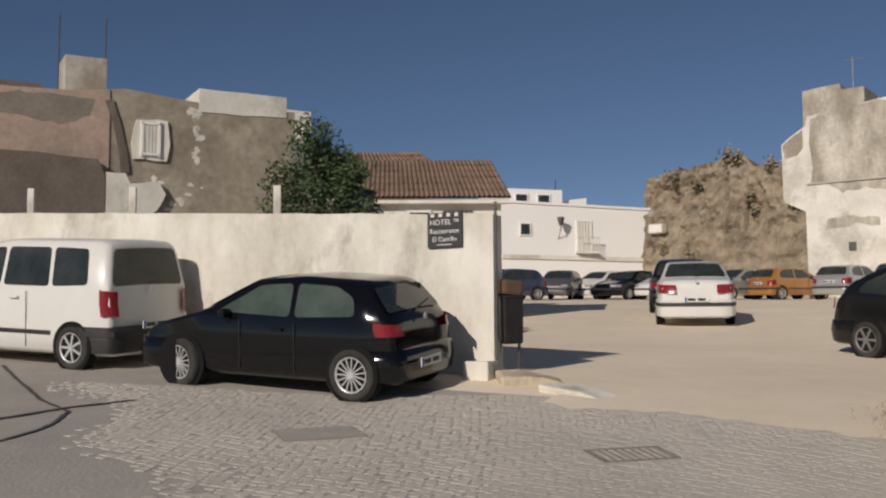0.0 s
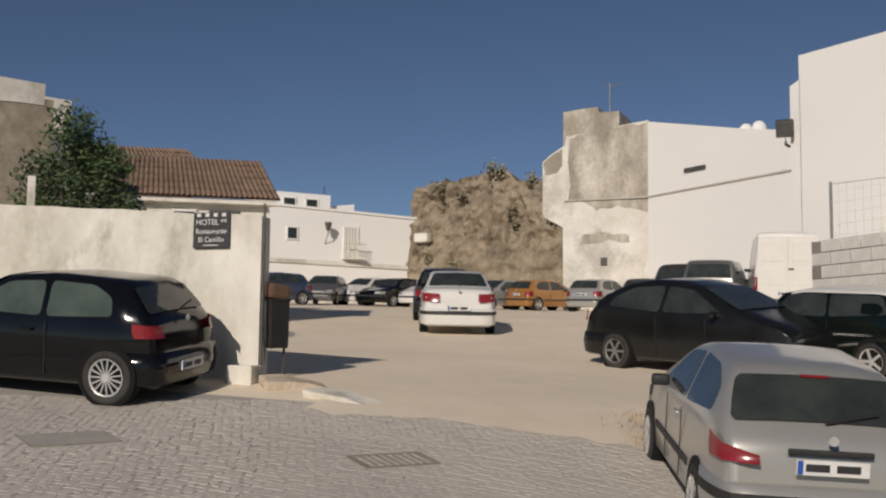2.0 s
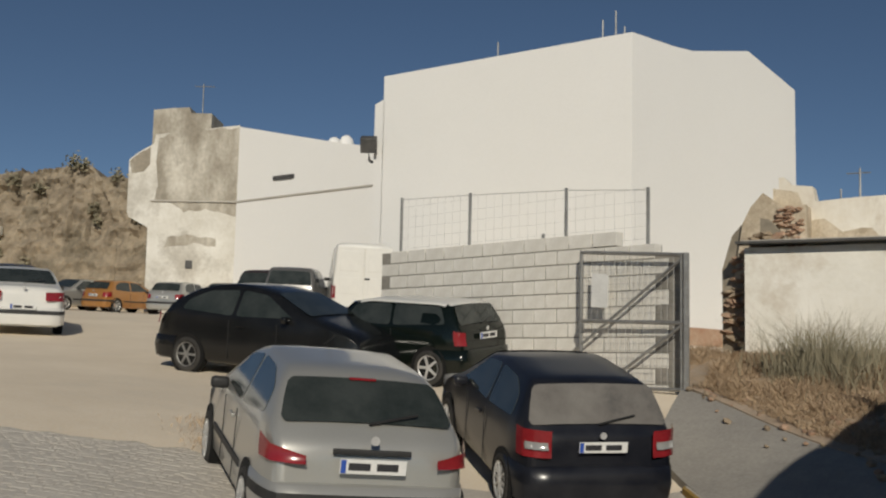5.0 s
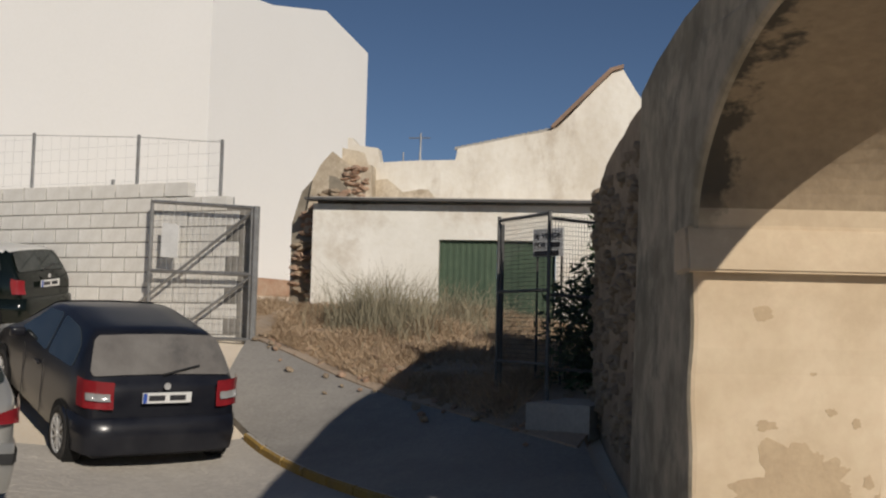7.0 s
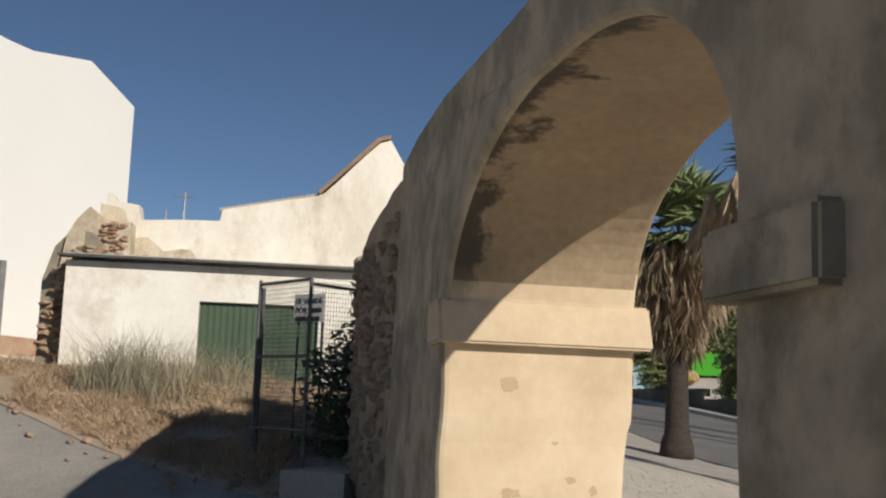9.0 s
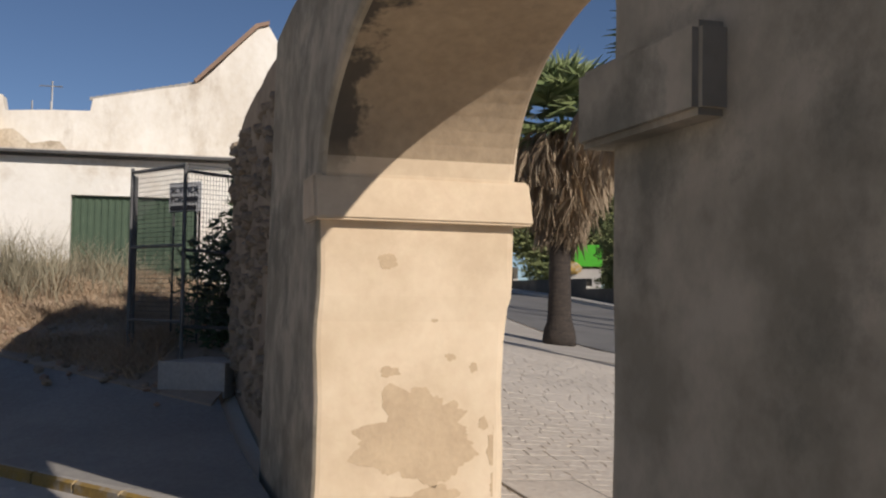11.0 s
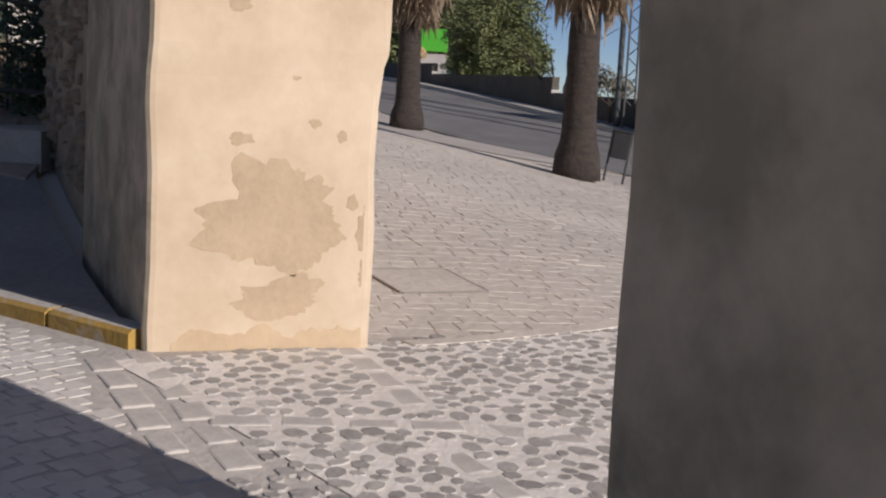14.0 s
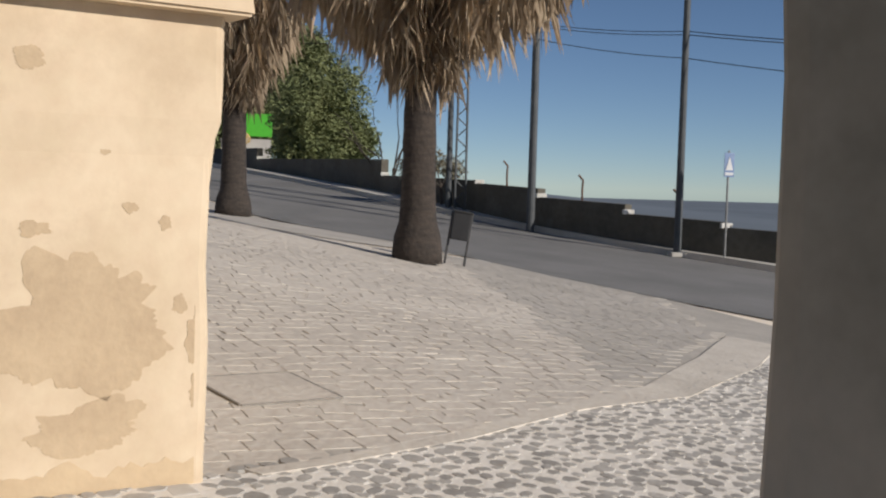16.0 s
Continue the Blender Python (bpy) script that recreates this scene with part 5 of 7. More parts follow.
# ---- cars ----
def wheel(parent, x, y, r, width, spokes, rim_mat, steer=0.0):
    s = 1 if y > 0 else -1
    w = part("wheel", tyre_bm(r, width), M_RUBBER, parent, smooth=True)
    w.matrix_local = Matrix.Translation((x, y - s * width * 0.5, r)) @ Euler((0, 0, steer)).to_matrix().to_4x4() @ Matrix.Diagonal((1, s, 1, 1))
    bm = bmesh.new()
    n = 28
    rr = r * 0.68
    ring = lambda rad, yy: [bm.verts.new((rad * math.cos(2 * math.pi * k / n), yy, rad * math.sin(2 * math.pi * k / n))) for k in range(n)]
    loops = [ring(rr, width * 0.52), ring(rr * 0.92, width * 0.50), ring(rr * 0.9, width * 0.2)]
    for a, b in zip(loops, loops[1:]):
        for k in range(n):
            bm.faces.new((a[k], a[(k + 1) % n], b[(k + 1) % n], b[k]))
    rim = part("rim", bm, rim_mat, w, smooth=True)
    bm = bmesh.new()
    bmesh.ops.create_cone(bm, cap_ends=True, segments=24, radius1=rr * 0.9, radius2=rr * 0.9, depth=0.01, matrix=Matrix.Translation((0, width * 0.2, 0)) @ Euler((radians(90), 0, 0)).to_matrix().to_4x4())
    part("brake_disc", bm, M_DARKSTEEL, w)
    bm = bmesh.new()
    for k in range(spokes):
        a = 2 * math.pi * k / spokes
        wd = min(0.06, 0.75 * rr / spokes * 1.4)
        bm_box(bm, rr * 0.86, 0.025, wd, Euler((0, a, 0)).to_matrix().to_4x4() @ Matrix.Translation((rr * 0.5, width * 0.45, 0)))
    bmesh.ops.create_cone(bm, cap_ends=True, segments=16, radius1=rr * 0.2, radius2=rr * 0.2, depth=0.04, matrix=Matrix.Translation((0, width * 0.46, 0)) @ Euler((radians(90), 0, 0)).to_matrix().to_4x4())
    part("spokes", bm, rim_mat, w)


def tyre_bm(r, width):
    bm = bmesh.new()
    n = 32
    prof = [(r * 0.68, -width / 2), (r * 0.9, -width / 2), (r * 0.98, -width * 0.38), (r, -width * 0.2), (r, width * 0.2), (r * 0.98, width * 0.38), (r * 0.9, width / 2), (r * 0.68, width / 2)]
    loops = [[bm.verts.new((q * math.cos(2 * math.pi * k / n), yy, q * math.sin(2 * math.pi * k / n))) for k in range(n)] for q, yy in prof]
    for a, b in zip(loops, loops[1:] + loops[:1]):
        for k in range(n):
            bm.faces.new((a[k], a[(k + 1) % n], b[(k + 1) % n], b[k]))
    return bm


def eased(pts, cut=0.11, closed=False):
    """Rounds the corners of an outline."""
    n = len(pts)
    out = []
    for i in range(n):
        p = Vector(pts[i])
        if not closed and i in (0, n - 1):
            out.append(tuple(p))
            continue
        a, b = Vector(pts[i - 1]), Vector(pts[(i + 1) % n])
        ca, cb = min(cut, 0.35 * (a - p).length), min(cut, 0.35 * (b - p).length)
        q, r = p + (a - p).normalized() * ca, p + (b - p).normalized() * cb
        out += [tuple(q), tuple(q * 0.25 + p * 0.5 + r * 0.25), tuple(r)]
    return out


def car(m, label, body, L=4.1, W=1.7, H=1.43, base=2.5, prof=None, belt=0.92, tumble=0.2, roof_mat=None, wheel_r=0.3, spokes=9,
        windows=(), windscreen=None, rearscreen=None, group="parked cars", glass_rear=None, tail=None, head=True, plates=True, rim_mat=None,
        moulding=True, name="car", axle_shift=0.0, bumper=None, steer=0.0, rounded=0.16, category="car", rear_extra=True, glass_side=None, rear_inset=0.06):
    """A car with its nose along +x. prof: the upper outline from nose to tail (x, z); windows: outlines (x, z) on each flank."""
    r = thing(name, m, label, category, group)
    hw = W / 2
    sill = 0.2
    xs0, xs1 = prof[0][0], prof[-1][0]
    st = []
    prof = eased(prof)
    for (x0, z0), (x1, z1) in zip(prof, prof[1:]):
        n = max(1, int(max(abs(x1 - x0), abs(z1 - z0)) / 0.16))
        st += [(x0 + (x1 - x0) * k / n, z0 + (z1 - z0) * k / n) for k in range(n)]
    st.append(prof[-1])

    def plan(x):
        f = min(1.0, max(0.0, (xs0 - x) / 0.75))
        b = min(1.0, max(0.0, (x - xs1) / 0.55))
        return hw * (1 - rounded * (1 - f) ** 2.2 - rounded * 0.75 * (1 - b) ** 2.2)

    def flank(x, z):
        return plan(x) - 0.03 - (tumble * max(0.0, z - belt) / (H - 0.06 - belt) if z > belt else 0.0)

    bm = bmesh.new()
    secs = []
    for x, z in st:
        w = plan(x)
        zb = min(belt, z - 0.05)
        ze = z - 0.045
        lo = max(sill, 0)
        ys = [(w * 0.9, lo), (w - 0.015, lo + 0.07), (w, min(0.5, zb - 0.08)), (w - 0.01, min(0.68, zb - 0.03)), (flank(x, zb), zb), (flank(x, ze), ze), (max(0.05, flank(x, ze) - 0.07), z), (max(0.03, flank(x, ze) * 0.5), z + 0.014), (0, z + 0.018)]
        right = [bm.verts.new((x, -yy, zz)) for yy, zz in ys]
        left = [bm.verts.new((x, yy, zz)) for yy, zz in ys[:-1]]
        secs.append(right + left[::-1])
    for a, b in zip(secs, secs[1:]):
        for k in range(len(a) - 1):
            bm.faces.new((a[k], a[k + 1], b[k + 1], b[k]))
        bm.faces.new((a[-1], a[0], b[0], b[-1]))
    bm.faces.new(secs[0])
    bm.faces.new(secs[-1][::-1])
    ob = part("body", bm, body, r, smooth=True)
    ob.data.materials[0] = body
    if roof_mat:
        ob.data.materials.append(roof_mat)
        for p in ob.data.polygons:
            if p.center.z > H - 0.09 and p.normal.z > 0.5:
                p.material_index = 1
    # panes on the flanks
    for s in (1, -1):
        for poly in windows:
            poly = eased(poly, 0.06, True)
            b = bmesh.new()
            vs = [b.verts.new((x, s * (flank(x, z) + 0.006), z)) for x, z in poly]
            b.faces.new(vs)
            vo = [b.verts.new((x, s * (flank(x, z) - 0.01), z)) for x, z in poly]
            for k in range(len(poly)):
                b.faces.new((vs[k], vs[(k + 1) % len(poly)], vo[(k + 1) % len(poly)], vo[k]))
            part("side_window", b, glass_side or M_GLASS, r)

    def screen(nm, p, q, gm, inset=0.06):
        (x0, z0), (x1, z1) = p, q
        b = bmesh.new()
        nrm = Vector((z1 - z0, 0, x0 - x1)).normalized()
        if nrm.z < 0:
            nrm = -nrm
        rows_ = []
        for f, k in ((0.0, 0.93), (0.03, 0.965), (0.12, 1.0), (0.5, 1.0), (0.88, 1.0), (0.97, 0.965), (1.0, 0.93)):
            x, z = x0 + (x1 - x0) * f, z0 + (z1 - z0) * f
            w = (flank(x, z) - inset) * k
            rows_.append([b.verts.new(Vector((x, yy * w, z + 0.014 * (1 - yy * yy))) + nrm * 0.016) for yy in (-1, -0.93, -0.5, 0, 0.5, 0.93, 1)])
        for a, c in zip(rows_, rows_[1:]):
            for k in range(6):
                b.faces.new((a[k], a[k + 1], c[k + 1], c[k]))
        part(nm, b, gm, r, smooth=True)
    if windscreen:
        screen("windscreen", *windscreen, M_GLASS)
    if rearscreen:
        screen("rear_window", *rearscreen, glass_rear or M_GLASS, rear_inset)
    ax = (base / 2 + axle_shift, -base / 2 + axle_shift)
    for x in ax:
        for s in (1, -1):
            # a black disc on the uncut flank stands in for the shaded hollow
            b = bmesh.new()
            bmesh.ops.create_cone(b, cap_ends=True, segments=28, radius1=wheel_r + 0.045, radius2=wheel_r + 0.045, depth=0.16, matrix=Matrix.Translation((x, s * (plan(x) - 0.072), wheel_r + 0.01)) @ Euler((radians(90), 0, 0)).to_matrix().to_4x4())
            part("wheel_arch_shade", b, M_GAP, r)
            wheel(r, x, s * (plan(x) + 0.022), wheel_r, 0.2, spokes, rim_mat or M_RIM, steer if x > 0 else 0.0)
    bp = bumper or body
    # bumpers as bands that wrap round the ends
    for end, xe in ((1, xs0), (-1, xs1)):
        b = bmesh.new()
        side_pts = [(xe - end * f, plan(xe - end * f) + 0.014) for f in (0.5, 0.36, 0.24, 0.13, 0.05)]
        tip = plan(xe)
        across = [(xe + end * 0.035, tip * 0.97), (xe + end * 0.055, tip * 0.7), (xe + end * 0.06, tip * 0.35), (xe + end * 0.062, 0.0)]
        half = side_pts + across
        pts = half + [(x, -y) for x, y in half[-2::-1]]
        nb = len(pts) - 1
        for zlo, zhi, o in ((0.24, 0.6, 0.0),):
            lo = [b.verts.new((x, y, zlo)) for x, y in pts]
            mi = [b.verts.new((x + end * 0.03, y * 1.01, (zlo + zhi) / 2)) for x, y in pts]
            hi = [b.verts.new((x, y, zhi)) for x, y in pts]
            inn = [b.verts.new((x - end * 0.1, y * 0.96, zhi + 0.015)) for x, y in pts]
            for q0, q1 in ((lo, mi), (mi, hi), (hi, inn)):
                for k in range(nb):
                    b.faces.new((q0[k], q0[k + 1], q1[k + 1], q1[k]))
        bob = part("bumper", b, bp, r, smooth=True)
        if moulding:
            b = bmesh.new()
            lo = [b.verts.new((x + end * 0.04, y * 1.016, 0.47)) for x, y in pts]
            hi = [b.verts.new((x + end * 0.034, y * 1.016, 0.55)) for x, y in pts]
            for k in range(nb):
                b.faces.new((lo[k], lo[k + 1], hi[k + 1], hi[k]))
            part("rubbing_strip", b, M_BLACK, bob)
    if moulding:
        for s in (1, -1):
            part("side_moulding", boxb(base - 2 * wheel_r - 0.2, 0.02, 0.06, Matrix.Translation((axle_shift, s * (hw + 0.003), 0.5)), 0.006), M_BLACK, r)
    for s in (1, -1):
        part("door_mirror", boxb(0.1, 0.17, 0.11, Matrix.Translation((windscreen[0][0] - 0.36 if windscreen else 0.6, s * (hw + 0.04), belt + 0.05)), 0.035), M_BLACK if moulding else body, r, smooth=True)
        part("door_handle", boxb(0.17, 0.03, 0.035, Matrix.Translation((-0.2, s * (hw + 0.005), belt - 0.12)), 0.01), body, r)
        for x in ((windscreen[0][0] - 0.55) if windscreen else 0.8, -0.45):
            part("door_gap", boxb(0.008, 0.008, belt - 0.32, Matrix.Translation((x, s * hw, (belt + 0.26) / 2))), M_BLACK, r)
    # lamps on the corners, bent round from the end to the flank
    def corner_lamp(nm, gm, end, z0, z1, wid, back_l, s, slant=0.0):
        b = bmesh.new()
        xe = xs0 if end > 0 else xs1
        cols = []
        for k in range(7):
            f = k / 6
            if f < 0.5:
                yy = hw * (1 - rounded * 0.55) - wid * (1 - f * 2)
                x = xe + end * (0.02 - 0.10 * (f * 2) ** 2)
            else:
                g = (f - 0.5) * 2
                x = xe - end * (0.08 + back_l * g)
                yy = plan(x) + 0.012
            zt = z1 - slant * (1 - f)
            cols.append([b.verts.new((x + end * 0.03 * (z - z0 < 0.01), s * yy, z)) for z in (z0, (z0 + zt) / 2, zt)])
        for p, q in zip(cols, cols[1:]):
            for k in range(2):
                b.faces.new((p[k], p[k + 1], q[k + 1], q[k]))
        return part(nm, b, gm, r, smooth=True)
    t = tail or (0.68, 0.9, 0.2, 0.2)
    slant = t[4] if len(t) > 4 else 0.03
    for s in (1, -1):
        tl = corner_lamp("tail_light", M_RED, -1, t[0], t[1], t[2], t[3], s, slant)
        if len(t) > 5:
            corner_lamp("reversing_light", M_CLEAR, -1, t[0] + 0.085, t[0] + 0.155, t[2] * 0.85, -0.02, s).location.x = -0.012
        if head:
            corner_lamp("headlight", M_CLEAR, 1, 0.6, 0.74, 0.3, 0.3, s)
    if plates:
        z = t[0] + 0.06 if plates is True else plates
        pm = Matrix.Translation((xs1 - (0.05 if z > 0.62 else 0.105), 0, z))
        pl = part("number_plate", boxb(0.016, 0.52, 0.11, pm, 0.003), M_PLATE, r, "white number plate")
        part("blue_band", boxb(0.006, 0.04, 0.1, pm @ Matrix.Translation((-0.009, 0.235, 0))), M_BLUE, pl)
        for k in range(2):
            part("plate_bar", boxb(0.006, 0.17, 0.055, pm @ Matrix.Translation((-0.009, 0.11 - k * 0.22, 0))), M_INK, pl)
    if rear_extra and rearscreen:
        (x0, z0), (x1, z1) = rearscreen
        wp = tube(bmesh.new(), [(min(x0, x1) - 0.03, 0.0, min(z0, z1) + 0.02), (min(x0, x1) + 0.02, -0.4, min(z0, z1) + 0.10)], 0.012, 5)
        part("rear_wiper", wp, M_BLACK, r)
        bb = bmesh.new()
        bmesh.ops.create_cone(bb, cap_ends=True, segments=14, radius1=0.036, radius2=0.036, depth=0.012, matrix=Matrix.Translation((xs1 - 0.03, 0, (z0 if z0 < z1 else z1) - 0.065)) @ Euler((0, radians(90), 0)).to_matrix().to_4x4())
        part("badge", bb, M_RIM, r)
    return r


P_BLACK = paint("black_car_paint", (0.004, 0.004, 0.005), 0.1, 0.0, dust=0.005)
P_DARKBLUE = paint("dark_blue_paint", (0.008, 0.009, 0.014), 0.28, 0.0, dust=0.03)
P_DARK = paint("black_grey_paint", (0.007, 0.0075, 0.008), 0.2, 0.0, dust=0.015)
P_SILVER = paint("silver_paint", (0.47, 0.465, 0.435), 0.3, 0.5, 0.5, dust=0.08)
P_GREY = paint("grey_paint", (0.16, 0.155, 0.15), 0.35, 0.6, 0.4)
P_WHITE = paint("white_car_paint", (0.72, 0.71, 0.67), 0.35, 0.5)
P_ORANGE = paint("orange_paint", (0.38, 0.17, 0.035), 0.35, 0.6, 0.2)
P_BLUE = paint("blue_paint", (0.02, 0.035, 0.08), 0.3, 0.7)
P_GREEN = paint("dark_green_paint", (0.004, 0.007, 0.005), 0.12, 0.0, dust=0.005)
P_SUV = paint("dark_brown_paint", (0.03, 0.016, 0.013), 0.3, 0.6)

HATCH = [(2.02, 0.42), (2.0, 0.66), (1.85, 0.74), (0.98, 0.98), (0.18, 1.40), (-0.3, 1.44), (-1.27, 1.40), (-1.4, 1.35), (-1.70, 0.98), (-1.80, 0.86), (-1.83, 0.42)]
HATCH_WIN = ([(0.72, 0.99), (0.14, 1.34), (-0.32, 1.375), (-0.36, 0.96)], [(-0.43, 0.96), (-0.40, 1.375), (-0.95, 1.35), (-1.22, 1.22), (-1.28, 1.0)])
HATCH_KW = dict(L=3.88, W=1.70, H=1.44, base=2.5, prof=HATCH, windows=HATCH_WIN, windscreen=((0.90, 1.02), (0.24, 1.385)), rearscreen=((-1.675, 1.02), (-1.435, 1.33)))

GOLF_KW = dict(HATCH_KW, prof=[(1.97, 0.42), (1.95, 0.66), (1.8, 0.76), (0.98, 0.97), (0.18, 1.37), (-0.3, 1.41), (-1.2, 1.38), (-1.36, 1.33), (-1.66, 0.98), (-1.73, 0.86), (-1.76, 0.42)], H=1.41)
GOLF_KW['windows'] = ([(0.72, 0.98), (0.14, 1.31), (-0.32, 1.345), (-0.36, 0.95)], [(-0.43, 0.95), (-0.40, 1.345), (-0.95, 1.325), (-1.2, 1.2), (-1.26, 0.99)])
GOLF_KW['windscreen'], GOLF_KW['rearscreen'] = ((0.90, 1.01), (0.24, 1.355)), ((-1.635, 1.02), (-1.395, 1.30))

# the black hatchback by the wall: two near wheels at known places
def facing(p, q):
    return math.degrees(math.atan2(q[1] - p[1], q[0] - p[0]))


def beside(p, q, half, shift=0.0):
    """The middle of a car whose near wheels stand at p (rear) and q (front)."""
    a, b = Vector((*p, 0)), Vector((*q, 0))
    d = (b - a).normalized()
    side = Vector((d.y, -d.x, 0))
    if side.dot(a) < 0:
        side = -side
    c = (a + b) / 2 + side * half + d * shift
    return c.x, c.y, math.degrees(math.atan2(d.y, d.x))


x, y, yaw = beside((0.53, 13.0), (-1.61, 14.36), 0.8)
car(on_ground(x, y, yaw), "glossy black three-door hatchback parked by the wall", P_BLACK, spokes=15, wheel_r=0.315, tail=(0.77, 0.93, 0.2, 0.15), glass_side=M_GLASSGREEN, steer=radians(-14), plates=0.42, head=False, moulding=False, **GOLF_KW)

VAN = [(2.15, 0.45), (2.12, 0.8), (1.95, 0.98), (1.1, 1.2), (0.45, 1.74), (0.1, 1.81), (-1.66, 1.80), (-1.82, 1.74), (-1.92, 1.1), (-1.95, 0.45)]
x, y, yaw = beside((-3.31, 15.87), (-5.46, 17.32), 0.85)
car(on_ground(x, y, yaw), "white panel-sided people carrier parked behind the hatchback", P_WHITE, L=4.4, W=1.8, H=1.81, base=2.7, prof=VAN, belt=1.1,
    tumble=0.16, windows=([(1.0, 1.2), (0.45, 1.68), (0.12, 1.70), (0.12, 1.15)], [(0.05, 1.15), (0.05, 1.70), (-0.78, 1.70), (-0.85, 1.15)], [(-0.92, 1.15), (-0.86, 1.70), (-1.5, 1.68), (-1.58, 1.18)]),
    windscreen=((1.0, 1.26), (0.5, 1.7)), rearscreen=((-1.9, 1.16), (-1.83, 1.68)), tail=(0.75, 1.12, 0.16, 0.06), spokes=7, bumper=M_BLACK, wheel_r=0.31, plates=0.62, name="people_carrier")

# silver hatchback seen from behind
SMALL = [(1.86, 0.42), (1.83, 0.62), (1.7, 0.74), (0.92, 0.98), (0.2, 1.36), (-0.2, 1.43), (-1.1, 1.39), (-1.3, 1.33), (-1.72, 0.98), (-1.84, 0.86), (-1.9, 0.42)]
SMALL_WIN = ([(0.66, 0.99), (0.16, 1.31), (-0.3, 1.365), (-0.34, 0.95)], [(-0.40, 0.95), (-0.37, 1.365), (-0.9, 1.34), (-1.24, 1.2), (-1.3, 1.02)])
SMALL_KW = dict(L=3.83, W=1.66, H=1.43, base=2.44, prof=SMALL, windows=SMALL_WIN, windscreen=((0.84, 1.02), (0.26, 1.345)), rearscreen=((-1.68, 1.02), (-1.33, 1.315)))


def from_rear(px, py, yaw, back):
    a = radians(yaw)
    return px + back * math.cos(a), py + back * math.sin(a), yaw


x, y, yaw = from_rear(5.30, 6.80, 69, 1.93)
car(on_ground(x, y, yaw, lean=0.35), "dusty silver small hatchback parked nose-in", P_SILVER, spokes=8, wheel_r=0.29, tail=(0.76, 0.94, 0.24, 0.22, 0.12), plates=0.76, rear_inset=0.03, **SMALL_KW)
silver = [o for o in scene.objects if o.get("label", "").startswith("dusty silver small")][0]
part("handle_trim", boxb(0.03, 0.62, 0.045, Matrix.Translation((-1.885, 0, 0.855)), 0.012), M_BLACK, silver)
part("fog_light", boxb(0.03, 0.15, 0.05, Matrix.Translation((-1.975, -0.02, 0.36)), 0.012), M_RED, silver)
part("brake_light", boxb(0.03, 0.22, 0.02, Matrix.Translation((-1.36, 0, 1.338)), 0.005), M_RED, silver)
part("roof_aerial", tube(bmesh.new(), [(0.1, 0, 1.44), (-0.25, 0, 1.56)], 0.006, 5), M_BLACK, silver)
x, y, yaw = from_rear(8.9, 7.68, 63.5, 1.86)
car(on_ground(x, y, yaw), "dusty dark blue hatchback with a dirty rear window", P_DARKBLUE, spokes=10, wheel_r=0.3, tail=(0.71, 1.0, 0.25, 0.14, 0.02, 1), plates=0.82, glass_rear=M_GLASSDUST, rear_inset=0.0, moulding=False, **dict(HATCH_KW, W=1.75, rearscreen=((-1.69, 1.0), (-1.41, 1.36))))
# dark hatchback side-on in the car park
MONO = [(2.05, 0.45), (2.02, 0.74), (1.82, 0.88), (1.15, 1.06), (0.72, 1.27), (0.3, 1.44), (-0.15, 1.53), (-0.7, 1.54), (-1.2, 1.46), (-1.6, 1.28), (-1.92, 1.0), (-2.03, 0.8), (-2.06, 0.45)]
x, y, yaw = beside((9.12, 17.3), (10.17, 14.9), 0.8)
car(on_ground(x, y, yaw), "dark grey family hatchback standing in the car park", P_DARK, L=4.2, W=1.75, H=1.53, base=2.6, prof=MONO, belt=0.98,
    windows=([(0.8, 1.05), (0.2, 1.4), (-0.3, 1.455), (-0.34, 1.02)], [(-0.42, 1.02), (-0.38, 1.455), (-1.0, 1.41), (-1.4, 1.24), (-1.5, 1.08)]),
    windscreen=((1.08, 1.1), (0.34, 1.43)), rearscreen=((-1.88, 1.05), (-1.62, 1.27)), spokes=6, wheel_r=0.31, tail=(0.8, 1.0, 0.12, 0.03), rim_mat=M_STEEL, moulding=False, head=False)
MINI = [(1.78, 0.42), (1.76, 0.68), (1.6, 0.82), (0.85, 0.96), (0.45, 1.33), (0.1, 1.39), (-1.3, 1.37), (-1.5, 1.33), (-1.74, 0.96), (-1.8, 0.84), (-1.82, 0.42)]
car(on_ground(12.26, 15.5, 107), "dark green compact car with a white roof", P_GREEN, L=3.63, W=1.69, H=1.40, base=2.46, prof=MINI, belt=0.94, tumble=0.17, roof_mat=P_WHITE,
    windows=([(0.62, 0.98), (0.36, 1.31), (-0.36, 1.32), (-0.4, 0.97)], [(-0.46, 0.97), (-0.42, 1.32), (-1.35, 1.3), (-1.5, 1.02)]),
    windscreen=((0.8, 1.0), (0.5, 1.31)), rearscreen=((-1.71, 1.0), (-1.54, 1.3)), spokes=5, wheel_r=0.3, tail=(0.68, 0.92, 0.1, 0.06), plates=0.82, moulding=False)

SALOON = [(2.2, 0.42), (2.17, 0.64), (2.0, 0.74), (1.0, 0.95), (0.3, 1.36), (-0.2, 1.42), (-0.95, 1.38), (-1.62, 1.06), (-2.05, 1.04), (-2.15, 0.94), (-2.2, 0.42)]
SALOON_KW = dict(L=4.4, W=1.72, H=1.42, base=2.5, prof=SALOON, windows=([(0.78, 0.98), (0.28, 1.32), (-0.25, 1.36), (-0.28, 0.96)], [(-0.34, 0.96), (-0.32, 1.36), (-0.85, 1.33), (-1.3, 1.08)]),
                 windscreen=((0.92, 1.0), (0.36, 1.345)), rearscreen=((-1.56, 1.09), (-1.0, 1.37)))
